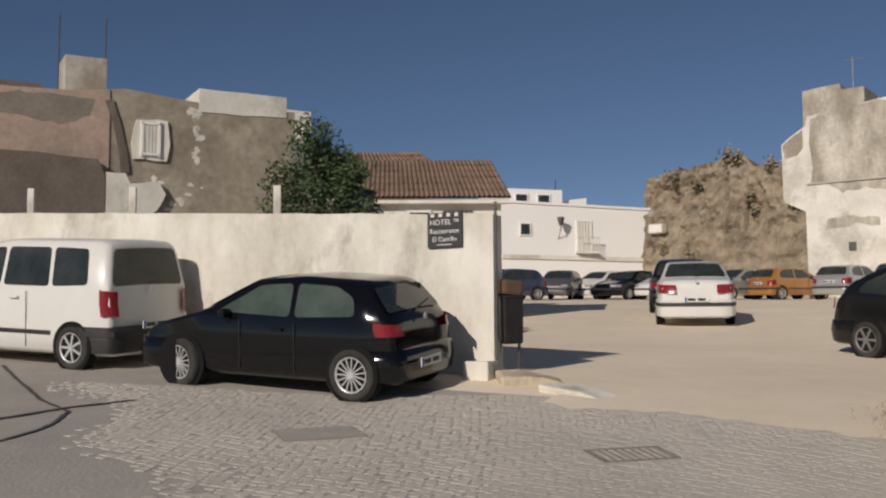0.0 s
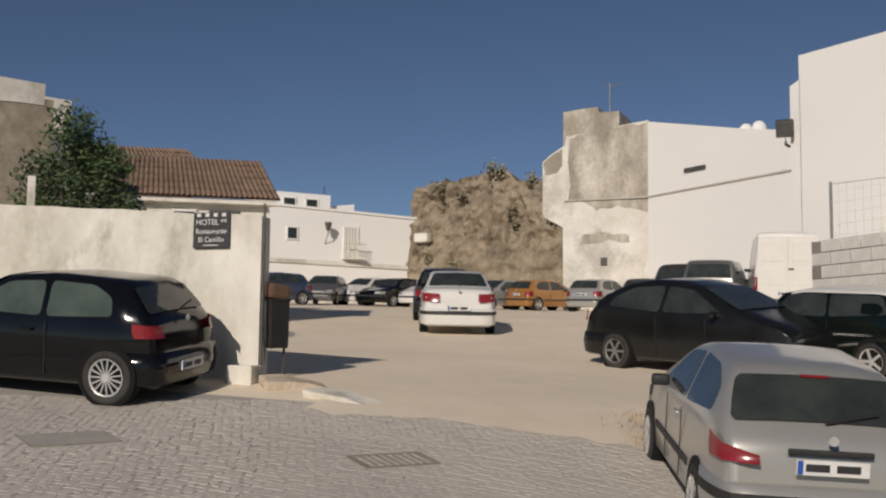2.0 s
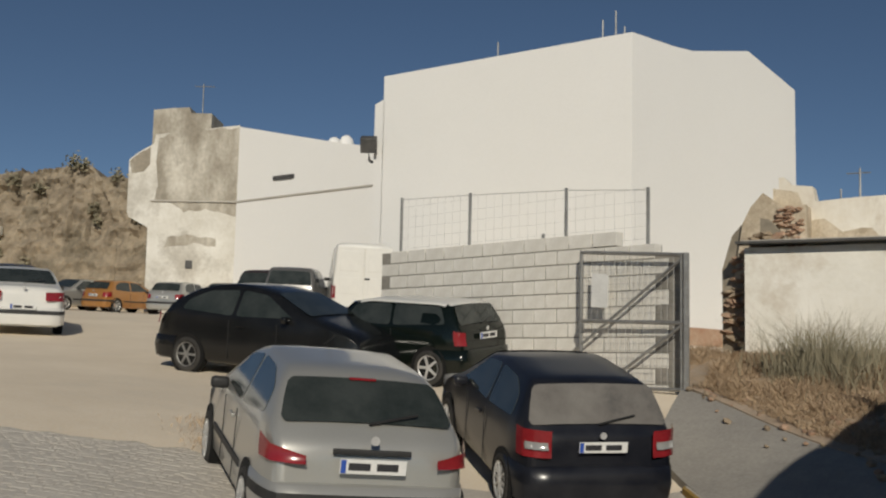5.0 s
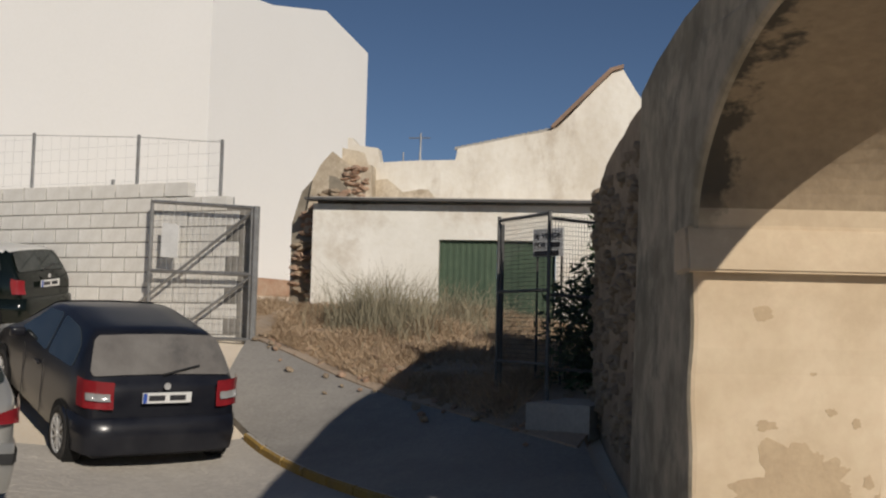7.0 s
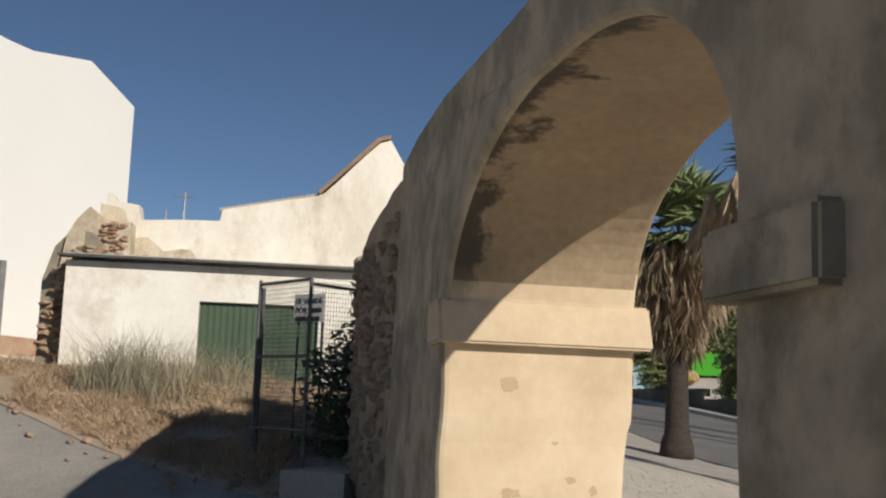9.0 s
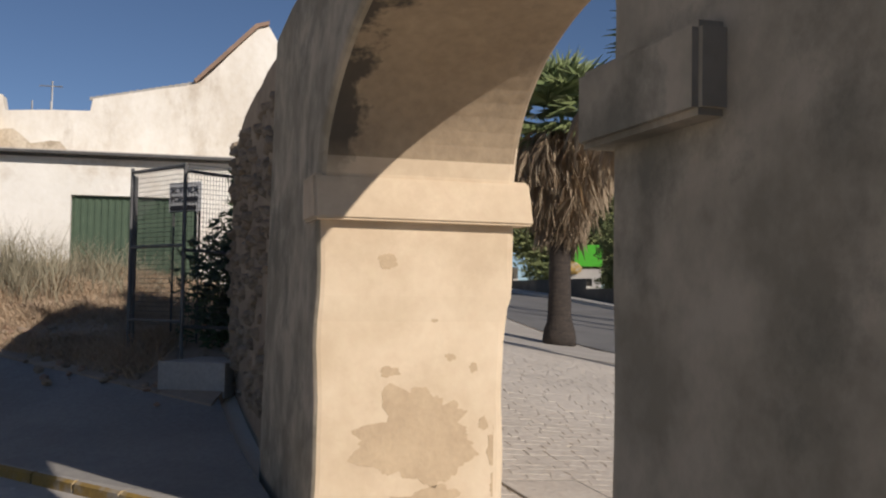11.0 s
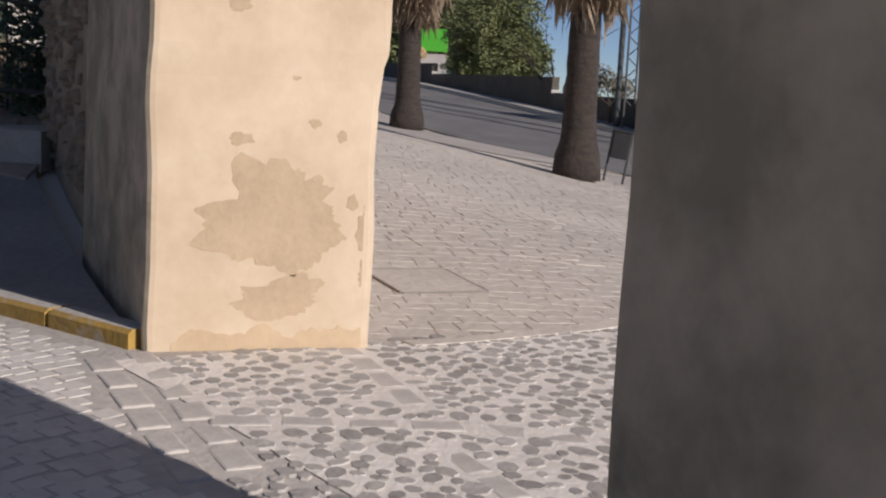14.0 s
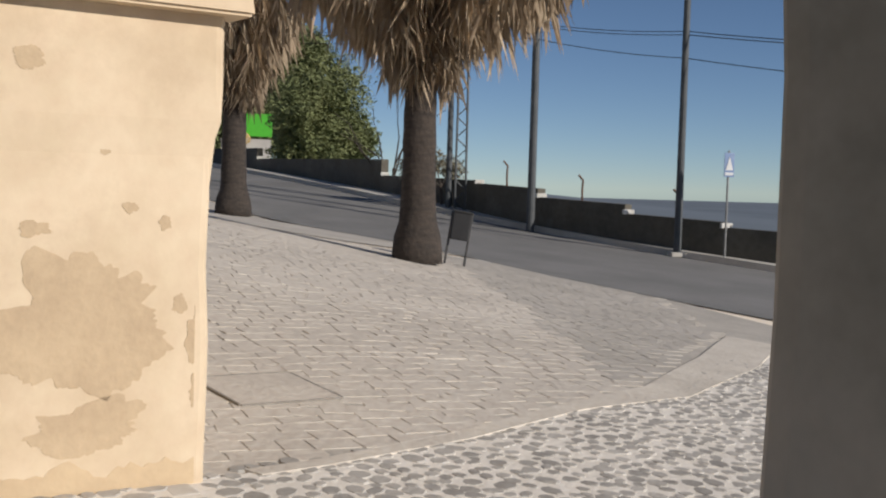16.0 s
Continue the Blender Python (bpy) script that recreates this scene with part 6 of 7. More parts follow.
car(on_ground(9.1, 25.85, 73), "white saloon standing alone on the sand", P_WHITE, spokes=7, wheel_r=0.29, tail=(0.76, 0.97, 0.34, 0.15), plates=0.62, **SALOON_KW)
car(on_ground(10.3, 30.3, 73), "dark hatchback parked ahead of the white saloon", P_DARK, **HATCH_KW)
SUV_KW = dict(L=4.5, W=1.78, H=1.76, base=2.65, belt=1.08, tumble=0.17, prof=[(2.2, 0.5), (2.17, 0.9), (2.0, 1.04), (1.05, 1.18), (0.45, 1.66), (0.1, 1.74), (-1.75, 1.73), (-1.98, 1.66), (-2.2, 1.1), (-2.25, 0.5)],
              windows=([(0.95, 1.18), (0.42, 1.62), (0.02, 1.66), (0.0, 1.12)], [(-0.08, 1.12), (-0.06, 1.66), (-0.95, 1.66), (-1.0, 1.12)], [(-1.08, 1.12), (-1.03, 1.66), (-1.7, 1.63), (-1.95, 1.14)]),
              windscreen=((0.98, 1.22), (0.5, 1.64)), rearscreen=((-2.17, 1.16), (-2.02, 1.6)))
# row at the far side
for (cx, cy, cyaw, p, kw, lab) in (
        (8.6, 50.0, 200, P_BLUE, HATCH_KW, "dark blue hatchback in the far row"),
        (12.1, 54.0, 245, P_GREY, HATCH_KW, "grey hatchback in the far row facing the camera"),
        (14.6, 55.4, 215, P_WHITE, SMALL_KW, "small white hatchback in the far row"),
        (15.5, 53.2, 215, P_BLACK, SALOON_KW, "black saloon in the far row"),
        (17.2, 52.4, 215, P_WHITE, SMALL_KW, "white hatchback half hidden in the far row"),
        (20.0, 50.5, 200, P_SILVER, HATCH_KW, "silver hatchback in the row by the ruin"),
        (21.6, 48.6, 20, P_ORANGE, HATCH_KW, "orange-brown hatchback in the row by the ruin"),
        (22.6, 44.6, 35, P_SILVER, HATCH_KW, "silver people carrier in the row by the ruin"),
        (23.6, 41.8, 40, P_GREY, HATCH_KW, "grey hatchback beside the white wall"),
        (24.6, 40.0, 30, P_SILVER, SMALL_KW, "silver compact beside the white wall"),
        (22.0, 34.9, 22, P_SUV, SUV_KW, "dark brown off-road estate parked by the delivery van"),
        (20.4, 31.8, 50, P_GREY, SUV_KW, "grey-green estate car beside the white van")):
    car(on_ground(cx, cy, cyaw), lab, p, spokes=7, **kw)
TALL = [(2.6, 0.5), (2.57, 0.9), (2.3, 1.1), (1.7, 1.35), (1.1, 2.3), (0.8, 2.48), (-2.5, 2.5), (-2.6, 2.44), (-2.62, 1.3), (-2.64, 0.45)]
car(on_ground(21.3, 29.6, 58), "tall white delivery van parked tail-out", P_WHITE, L=5.2, W=1.95, H=2.5, base=3.1, prof=TALL, belt=1.4, tumble=0.1,
    windows=([(1.5, 1.4), (1.05, 2.1), (0.5, 2.1), (0.5, 1.4)],), windscreen=((1.65, 1.45), (1.2, 2.15)), rounded=0.05, wheel_r=0.33, tail=(0.8, 1.2, 0.1, 0.05), plates=0.7, name="delivery_van", category="van")
van = [o for o in scene.objects if o.get("label", "").startswith("tall white delivery van")][0]
for side in (-1, 1):
    rear_door = part("rear_door", boxb(0.03, 0.82, 1.95, Matrix.Translation((-2.655, side * 0.43, 1.42)), 0.012), P_WHITE, van, "white panelled rear door")
    part("door_panel", boxb(0.02, 0.6, 0.62, Matrix.Translation((-2.672, side * 0.43, 1.95)), 0.009), P_WHITE, rear_door)
    part("door_panel", boxb(0.02, 0.6, 0.5, Matrix.Translation((-2.672, side * 0.43, 1.2)), 0.009), P_WHITE, rear_door)
part("rear_handle", boxb(0.03, 0.16, 0.05, Matrix.Translation((-2.685, -0.1, 1.42)), 0.01), M_BLACK, van)
# ---- beyond the arch ----
def fan_palm(x, y, h, r0, name_label, seed, crown=1.0, skirt=1.0):
    rnd = random.Random(seed)
    z = ground_z(x, y)
    r = thing("palm_tree", Matrix.Translation((x, y, z)), name_label, "palm tree", "palms along the road")
    pts = [(0.03 * math.sin(k * 0.2), 0.001 * k, h * k / 28) for k in range(29)]
    bm = bmesh.new()
    tube(bm, pts, r0, 14, r0 * 0.8)
    for v in bm.verts:
        zz = v.co.z
        f = 1 + 0.32 * max(0.0, min(1.0, (0.62 - zz) / 0.3)) + (0.1 * max(0, 1.3 - zz) if zz < 1.3 else 0) + 0.06 * noise.noise(v.co * 5)
        v.co.x *= f
        v.co.y *= f
    part("trunk", bm, M_PALMTRUNK, r, "dark fibrous trunk", smooth=True)
    def leaf(vs, fs, base, d, length, width, droop, n):
        side = d.cross(Vector((0, 0, 1)))
        side = side.normalized() if side.length > 1e-3 else Vector((1, 0, 0))
        stalk = base + d * length * 0.45 + Vector((0, 0, -droop * length * 0.12))
        w = 0.014
        i = len(vs)
        vs += [base - side * w, base + side * w, stalk + side * w, stalk - side * w]
        fs.append((i, i + 1, i + 2, i + 3))
        for q in range(n):
            a = -1.25 + 2.5 * q / (n - 1)
            e = d * math.cos(a) + side * math.sin(a)
            tip = stalk + e * length * 0.62 * rnd.uniform(0.8, 1.1) + Vector((0, 0, -droop * length * rnd.uniform(0.2, 0.55)))
            mid = stalk.lerp(tip, 0.5) + Vector((0, 0, 0.05 * length))
            sw = side * math.cos(a) * width - d * math.sin(a) * width
            i = len(vs)
            vs += [stalk, mid + sw, tip, mid - sw]
            fs += [(i, i + 1, i + 2), (i, i + 2, i + 3)]

    def bunch(nm, count, zc, e0, e1, length, droop, material, lab):
        vs, fs = [], []
        for k in range(count):
            a = rnd.uniform(0, 6.28)
            el = radians(rnd.uniform(e0, e1))
            d = Vector((math.cos(a) * math.cos(el), math.sin(a) * math.cos(el), math.sin(el)))
            leaf(vs, fs, Vector((0, 0, h + rnd.uniform(*zc))) + d * r0 * 0.5, d, length * rnd.uniform(0.75, 1.1), 0.028, droop, 14)
        me = bpy.data.meshes.new(nm)
        me.from_pydata([tuple(v) for v in vs], [], fs)
        me.materials.append(material)
        o = new(nm, me)
        o.parent = r
        o["label"] = lab
    def hanging(nm, count, depth, reach, length, lab):
        """Dead fans: a stalk that leans out and down, and a folded fan that hangs from it."""
        vs, fs = [], []
        for k in range(count):
            g = rnd.random()
            a = rnd.uniform(0, 6.28)
            d, side = Vector((math.cos(a), math.sin(a), 0)), Vector((-math.sin(a), math.cos(a), 0))
            out = reach * rnd.uniform(0.45, 1.0) * (1 - 0.72 * g)
            base = Vector((0, 0, h - depth * g)) + d * r0 * 0.7
            elbow = base + d * out * 0.6 + Vector((0, 0, 0.1 * out))
            tip = base + d * out - Vector((0, 0, rnd.uniform(0.1, 0.45) * out + 0.04))
            for p, q in ((base, elbow), (elbow, tip)):
                i = len(vs)
                vs += [p - side * 0.012, p + side * 0.012, q + side * 0.012, q - side * 0.012]
                fs.append((i, i + 1, i + 2, i + 3))
            twist = rnd.gauss(0, 0.25)
            ln = length * rnd.uniform(0.6, 1.1)
            for q in range(13):
                f = -1 + q / 6
                e = (Vector((0, 0, -1)) + d * rnd.uniform(-0.15, 0.4) + side * (f * 0.5 + twist)).normalized()
                end = tip + e * ln * rnd.uniform(0.6, 1.05) * (1 - 0.25 * f * f)
                mid = tip.lerp(end, rnd.uniform(0.35, 0.6)) + d * rnd.uniform(0.0, 0.09)
                sw = Vector((rnd.gauss(0, 1), rnd.gauss(0, 1), 0)).normalized() * rnd.uniform(0.012, 0.03)
                i = len(vs)
                vs += [tip, mid + sw, end, mid - sw]
                fs += [(i, i + 1, i + 2), (i, i + 2, i + 3)]
        me = bpy.data.meshes.new(nm)
        me.from_pydata([tuple(v) for v in vs], [], fs)
        me.materials.append(M_DRYFROND)
        o = new(nm, me)
        o.parent = r
        o["label"] = lab
    hanging("dead_fronds", int(340 * crown), 1.15 * crown, 1.6 * crown * skirt, 0.95 * crown, "shaggy skirt of dead tan fronds")
    hanging("old_fronds", int(200 * crown), 1.75 * crown, 0.5 * crown, 0.75 * crown, "oldest dead fronds lying against the trunk")
    bunch("fronds", int(70 * crown), (-0.1, 0.4), -25, 84, 1.3 * crown, 0.3, M_FROND, "green fan-shaped fronds")


fan_palm(17.85, -1.55, 5.3, 0.255, "fan palm with a thick skirt of dead fronds", 4, 1.28)
fan_palm(28.6, 1.75, 5.6, 0.30, "taller fan palm with drooping dead fronds", 7, 1.42, 0.55)


def leafy(name, x, y, z, label, blobs, material, leaf_n, size, trunk_r, trunk_top, seed, category="tree", group=""):
    """blobs: (dx, dy, dz, radius) lobes of the crown."""
    rnd = random.Random(seed)
    r = thing(name, Matrix.Translation((x, y, z)), label, category, group)
    bm = bmesh.new()
    tube(bm, [(0, 0, -0.1), (0.04, 0.02, trunk_top * 0.5), (0.0, 0.05, trunk_top)], trunk_r, 8, trunk_r * 0.6)
    part("trunk", bm, M_BARK, r)
    bm = bmesh.new()
    for b in blobs:
        tube(bm, [(0, 0.05, trunk_top * 0.85), (b[0] * 0.5, b[1] * 0.5, (trunk_top + b[2]) / 2), b[:3]], trunk_r * 0.45, 5, 0.012)
    part("limbs", bm, M_BARK, r)
    vs, fs = [], []
    for k in range(leaf_n):
        b = rnd.choice(blobs)
        d = Vector((rnd.gauss(0, 1), rnd.gauss(0, 1), rnd.gauss(0, 1))).normalized()
        rad = b[3] * rnd.random() ** 0.4 * (1 + 0.6 * noise.noise(d * 2.5 + Vector((seed, b[0], 0))))
        p = Vector(b[:3]) + d * rad
        a1 = Vector((rnd.gauss(0, 1), rnd.gauss(0, 1), rnd.gauss(0, 0.7))).normalized()
        a2 = a1.orthogonal().normalized()
        s = size * rnd.uniform(0.6, 1.3)
        i = len(vs)
        vs += [p - a1 * s, p + a2 * s * 0.42, p + a1 * s, p - a2 * s * 0.42]
        fs.append((i, i + 1, i + 2, i + 3))
    me = bpy.data.meshes.new("crown")
    me.from_pydata([tuple(v) for v in vs], [], fs)
    me.materials.append(material)
    o = new("crown", me)
    o.parent = r
    return r


leafy("fruit_tree", 0.15, 18.3, 1.9, "dark green leafy tree behind the wall", [(-0.15, 0, 3.3, 0.42), (-0.5, 0.1, 2.6, 0.45), (0.4, 0, 2.75, 0.42), (0.0, -0.1, 2.2, 0.55), (0.55, 0.1, 2.1, 0.42), (-0.62, 0, 1.95, 0.45), (0.1, 0.2, 2.9, 0.4), (0.5, 0, 1.6, 0.4)], M_LEAF, 6500, 0.055, 0.08, 1.7, 3)
leafy("pine_tree", 50.5, 0.1, 2.0, "broad olive-green pine behind the roadside wall", [(-1.2, 0.3, 2.6, 1.4), (0, -1.0, 3.2, 1.6), (0.5, 0.9, 3.9, 1.4), (0, 0.2, 4.6, 1.3), (0, -1.4, 1.5, 1.4), (0, 0.6, 5.0, 1.2), (0, -1.9, 1.0, 1.1), (0, 0.4, 0.3, 1.2), (0.3, 0.2, 1.6, 1.3), (-0.5, -0.8, 0.6, 1.3)], M_LEAF2, 80000, 0.085, 0.25, 2.0, 8)
leafy("pine_tree", 70.0, 4.5, 1.8, "tall dark pine behind the green hoarding", [(0, 0, 5.0, 2.2), (0, 2.4, 4.4, 2.0), (0, -2.2, 4.2, 2.0), (0, 0.5, 7.2, 2.0), (0, 3.0, 6.6, 1.8), (0, -2.6, 6.4, 1.8), (0, 1.0, 2.6, 2.0), (0, -1.6, 2.4, 1.8)], M_LEAF2, 26000, 0.2, 0.3, 3.0, 21)
leafy("shrub", 34.6, -3.9, 0.6, "sparse grey-green shrub by the wall", [(0, 0.3, 1.4, 0.45), (0.1, -0.3, 1.2, 0.4), (0, 0.9, 1.2, 0.4)], M_WEED, 1800, 0.06, 0.05, 0.8, 12, "shrub")
leafy("oleander", 12.6, 3.9, 0.9, "dark leafy bush behind the cage gate", [(0, 0.2, 1.3, 0.5), (0.2, -0.3, 1.6, 0.5), (-0.2, 0.5, 1.0, 0.5), (0.2, 0, 0.6, 0.6), (0.3, -0.5, 1.0, 0.6), (0.1, 0.1, 0.3, 0.6), (0.3, -0.6, 0.4, 0.6), (-0.1, 0.5, 0.4, 0.5), (0.2, 0.2, 1.9, 0.35)], M_LEAF, 9000, 0.06, 0.05, 0.7, 15, "bush")


def bare_branches():
    rnd = random.Random(2)
    bm = bmesh.new()
    for k in range(9):
        a = rnd.uniform(-0.9, 0.9)
        p = Vector((0, 0, 0))
        pts = [p.copy()]
        d = Vector((0.1, math.sin(a), abs(math.cos(a)))).normalized()
        for j in range(5):
            p = p + d * rnd.uniform(0.3, 0.55)
            d = (d + Vector((rnd.gauss(0, 0.2), rnd.gauss(0, 0.3), rnd.gauss(0, 0.2)))).normalized()
            pts.append(p.copy())
        tube(bm, pts, 0.03, 5, 0.008)
    o = solid("bare_shrub", bm, M_PALMTRUNK, "leafless branching shrub by the roadside wall", "shrub")
    o.matrix_world = Matrix.Translation((39.2, -2.75, 1.3)) @ Matrix.Diagonal((1.3, 1.3, 1.3, 1))


bare_branches()


def roadside_wall():
    """A low wall that steps down with the hill, each length with its own level top."""
    line = [(84.0, 17.5, 5.0), (62.0, 6.9, 3.5), (50.0, 2.2, 2.65), (38.5, -2.35, 2.1), (33.4, -4.7, 1.48), (30.7, -5.95, 1.30), (28.4, -7.65, 0.98), (26.6, -9.45, 0.66), (24.8, -11.7, 0.44), (19, -21, 0.0)]
    r = thing("roadside_wall", Matrix(), "low dark rendered wall stepping down beside the road", "wall", kind="structure")
    for (x0, y0, z0), (x1, y1, z1) in zip(line, line[1:]):
        a, b = Vector((x0, y0, 0)), Vector((x1, y1, 0))
        u = (b - a).normalized()
        n = Vector((-u.y, u.x, 0))
        ln = (b - a).length
        part("wall_length", slab(bmesh.new(), a, u, (0, 0, 1), n * 0.25, [(0, -1.5), (ln - 0.003, -1.5), (ln - 0.003, z1 + 0.02), (0, z1 + 0.12)]), M_ROADWALL, r)
        part("pier", boxb(0.27, 0.27, 0.12, Matrix.Translation((x0 + n.x * 0.12, y0 + n.y * 0.12, z1 + 0.16)), 0.02), M_WHITE_OLD, r, "pale capping block")


roadside_wall()


def street_pole(x, y, z0, top, rad, label, lattice=False, name="utility_pole"):
    r = thing(name, Matrix.Translation((x, y, z0)), label, "pole", "poles along the road")
    if not lattice:
        part("shaft", tube(bmesh.new(), [(0, 0, -0.3), (0, 0, top - z0)], rad, 12, rad * 0.8), M_POLE, r)
        part("foot", boxb(rad * 4, rad * 4, 0.1, Matrix.Translation((0, 0, 0.0)), 0.01), M_CONC, r)
    else:
        h = top - z0
        for sx in (-1, 1):
            part("upright", tube(bmesh.new(), [(0, sx * rad, -0.3), (0, sx * rad * 0.7, h)], 0.035, 6), M_POLE, r)
        for k in range(int(h / 0.3)):
            part("lattice_bar", tube(bmesh.new(), [(0, (-1) ** k * rad, k * 0.3), (0, -((-1) ** k) * rad, (k + 1) * 0.3)], 0.018, 5), M_POLE, r)
    return r


street_pole(30.4, -5.72, -0.1, 7.5, 0.11, "tall grey steel pole by the roadside wall")
street_pole(26.95, -8.5, -0.1, 7.5, 0.09, "grey steel lamp pole on the kerb")
street_pole(33.6, -4.3, 0.3, 7.5, 0.16, "steel lattice pole by the road", True)
street_pole(33.9, -4.0, 0.3, 7.5, 0.09, "grey pole beside the lattice pole")
street_pole(34.2, -2.9, 0.3, 7.5, 0.1, "grey pole behind the palm")


def wires():
    for za, zb, zc, zd in ((5.55, 5.02, 4.3, 6.6), (5.48, 4.94, 4.25, 6.5), (5.16, 4.41, 3.5, 6.3)):
        bm = bmesh.new()
        a, b, c, d = Vector((30.4, -5.7, za)), Vector((26.95, -8.5, zb)), Vector((22.3, -13.2, zc)), Vector((44, 4, zd))
        for p, q in ((d, a), (a, b), (b, c)):
            tube(bm, [p.lerp(q, k / 9) - Vector((0, 0, 0.3 * (k / 9) * (1 - k / 9))) for k in range(10)], 0.012, 4)
        o = solid("overhead_wire", bm, M_BLACK, "thin dark overhead wire strung between the poles", "wire")
        o["group"] = "overhead wires"


wires()


def crossing_sign():
    m = Matrix.Translation((26.2, -9.35, 0)) @ Euler((0, 0, radians(-83 + 0))).to_matrix().to_4x4()
    r = thing("crossing_sign", m, "blue and white crossing sign on a thin post", "road sign")
    part("post", tube(bmesh.new(), [(0, 0, -0.4), (0, 0, 2.3)], 0.025, 8), M_STEEL, r)
    part("panel", boxb(0.24, 0.02, 0.54, Matrix.Translation((0, -0.035, 1.98)), 0.005), M_PALEBLUE, r, "blue panel with a white triangle")
    b = bmesh.new()
    slab(b, (0, -0.05, 1.98), (1, 0, 0), (0, 0, 1), (0, -0.004, 0), [(-0.09, -0.12), (0.09, -0.12), (0, 0.19)])
    part("triangle", b, M_SIGNW, r)
    part("strip", boxb(0.2, 0.006, 0.06, Matrix.Translation((0, -0.05, 1.78))), M_SIGNW, r)


crossing_sign()


def stakes():
    for x, y, z in ((32.0, -5.3, 1.35), (29.5, -6.8, 1.0), (27.4, -8.6, 0.7), (25.6, -10.6, 0.45)):
        b = bmesh.new()
        tube(b, [(0, 0, -0.1), (0.02, 0.01, 0.35), (0.0, 0.0, 0.62), (0.02, 0.12, 0.75)], 0.03, 6)
        o = solid("fence_stake", b, M_RUST, "bent rusty fence stake on the wall", "stake", "stakes on the wall")
        o.matrix_world = Matrix.Translation((x + 0.2, y - 0.1, z - 0.05))


stakes()


def lime_hoarding():
    r = thing("green_hoarding", Matrix.Translation((62, 2.75, 1.65)), "bright lime-green panel beside the road", "hoarding")
    part("panel", boxb(0.2, 1.5, 1.2, Matrix.Translation((0, 0, 2.55)), 0.02), M_LIME, r)
    part("base", boxb(0.6, 2.6, 1.6, Matrix.Translation((0, 0.6, 1.0))), M_CONC, r)
    b = bmesh.new()
    bmesh.ops.create_icosphere(b, subdivisions=2, radius=0.5)
    for v in b.verts:
        v.co *= 1 + 0.3 * noise.noise(v.co * 3)
    bmesh.ops.transform(b, matrix=Matrix.Translation((-0.5, 0.9, 1.85)) @ Matrix.Diagonal((0.8, 1.2, 0.7, 1)), verts=b.verts)
    part("heap", b, M_YELLOW, r, "pale yellow heap")


lime_hoarding()
# ---- paving ----
def dome(vs, fs, x, y, z, a, b, h, ang, n=7):
    i = len(vs)
    c, s = math.cos(ang), math.sin(ang)
    wild = [1 + 0.22 * noise.noise((x * 9 + 3 * math.cos(6.283 * q / n), y * 9 + 3 * math.sin(6.283 * q / n), 0)) for q in range(n)]
    for rad, hh in ((1.0, -0.01), (0.86, h * 0.85)):
        for k in range(n):
            t = 2 * math.pi * k / n
            u_, v_ = a * rad * wild[k] * math.cos(t), b * rad * wild[k] * math.sin(t)
            vs.append((x + u_ * c - v_ * s, y + u_ * s + v_ * c, z + hh))
    vs.append((x, y, z + h))
    for k in range(n):
        m = (k + 1) % n
        fs.append((i + k, i + m, i + n + m, i + n + k))
        fs.append((i + n + k, i + n + m, i + 2 * n))


SETT_ROWS = [((6.20, 1.42), (4.85, 0.62)), ((6.05, 1.55), (4.70, 0.75)), ((5.32, 0.88), (5.60, -0.12)), ((5.60, -0.12), (5.62, -0.62)), ((5.28, -0.05), (4.66, -0.45)), ((5.62, -0.62), (5.64, -1.7)), ((4.66, -0.45), (4.2, -0.8)), ((6.72, 0.55), (5.80, 0.10))]
street_ob = bpy.data.objects["street_entrance"]
plaza_ob = bpy.data.objects["plaza"]


def near_row(x, y):
    best = 9.0
    p = Vector((x, y))
    for a, b in SETT_ROWS:
        a, b = Vector(a), Vector(b)
        d = b - a
        f = max(0.0, min(1.0, (p - a).dot(d) / d.length_squared))
        best = min(best, (p - a - d * f).length)
    return best


def slope(x, y, e=0.2):
    z = ground_z(x, y)
    return z, (ground_z(x + e, y) - z) / e, (ground_z(x, y + e) - z) / e


def lie(x, y, lift, ang, sx=1.0, sy=1.0):
    """A piece's pose that lies along the slope."""
    z, gx, gy = slope(x, y)
    return Matrix(((1, 0, 0, x), (0, 1, 0, y), (gx, gy, 1, z + lift), (0, 0, 0, 1))) @ Matrix.Rotation(ang, 4, "Z") @ Matrix.Diagonal((sx, sy, 1, 1))


def lay_setts():
    rnd = random.Random(31)
    mesh = finish(boxb(0.235, 0.125, 0.06, Matrix(), 0.012), "sett", M_COBBLE)
    mesh.polygons.foreach_set("use_smooth", [False] * len(mesh.polygons))
    for a, b in SETT_ROWS:
        a, b = Vector((*a, 0)), Vector((*b, 0))
        d = b - a
        n = max(1, round(d.length / 0.26))
        for k in range(n):
            p = a + d * (k + 0.5) / n
            ob = new("sett", mesh)
            ob.matrix_world = lie(p.x, p.y, -0.009 + rnd.uniform(-0.002, 0.002), math.atan2(d.y, d.x) + rnd.gauss(0, 0.03), rnd.uniform(0.85, 1.0), rnd.uniform(0.9, 1.08))
            ob.parent = street_ob



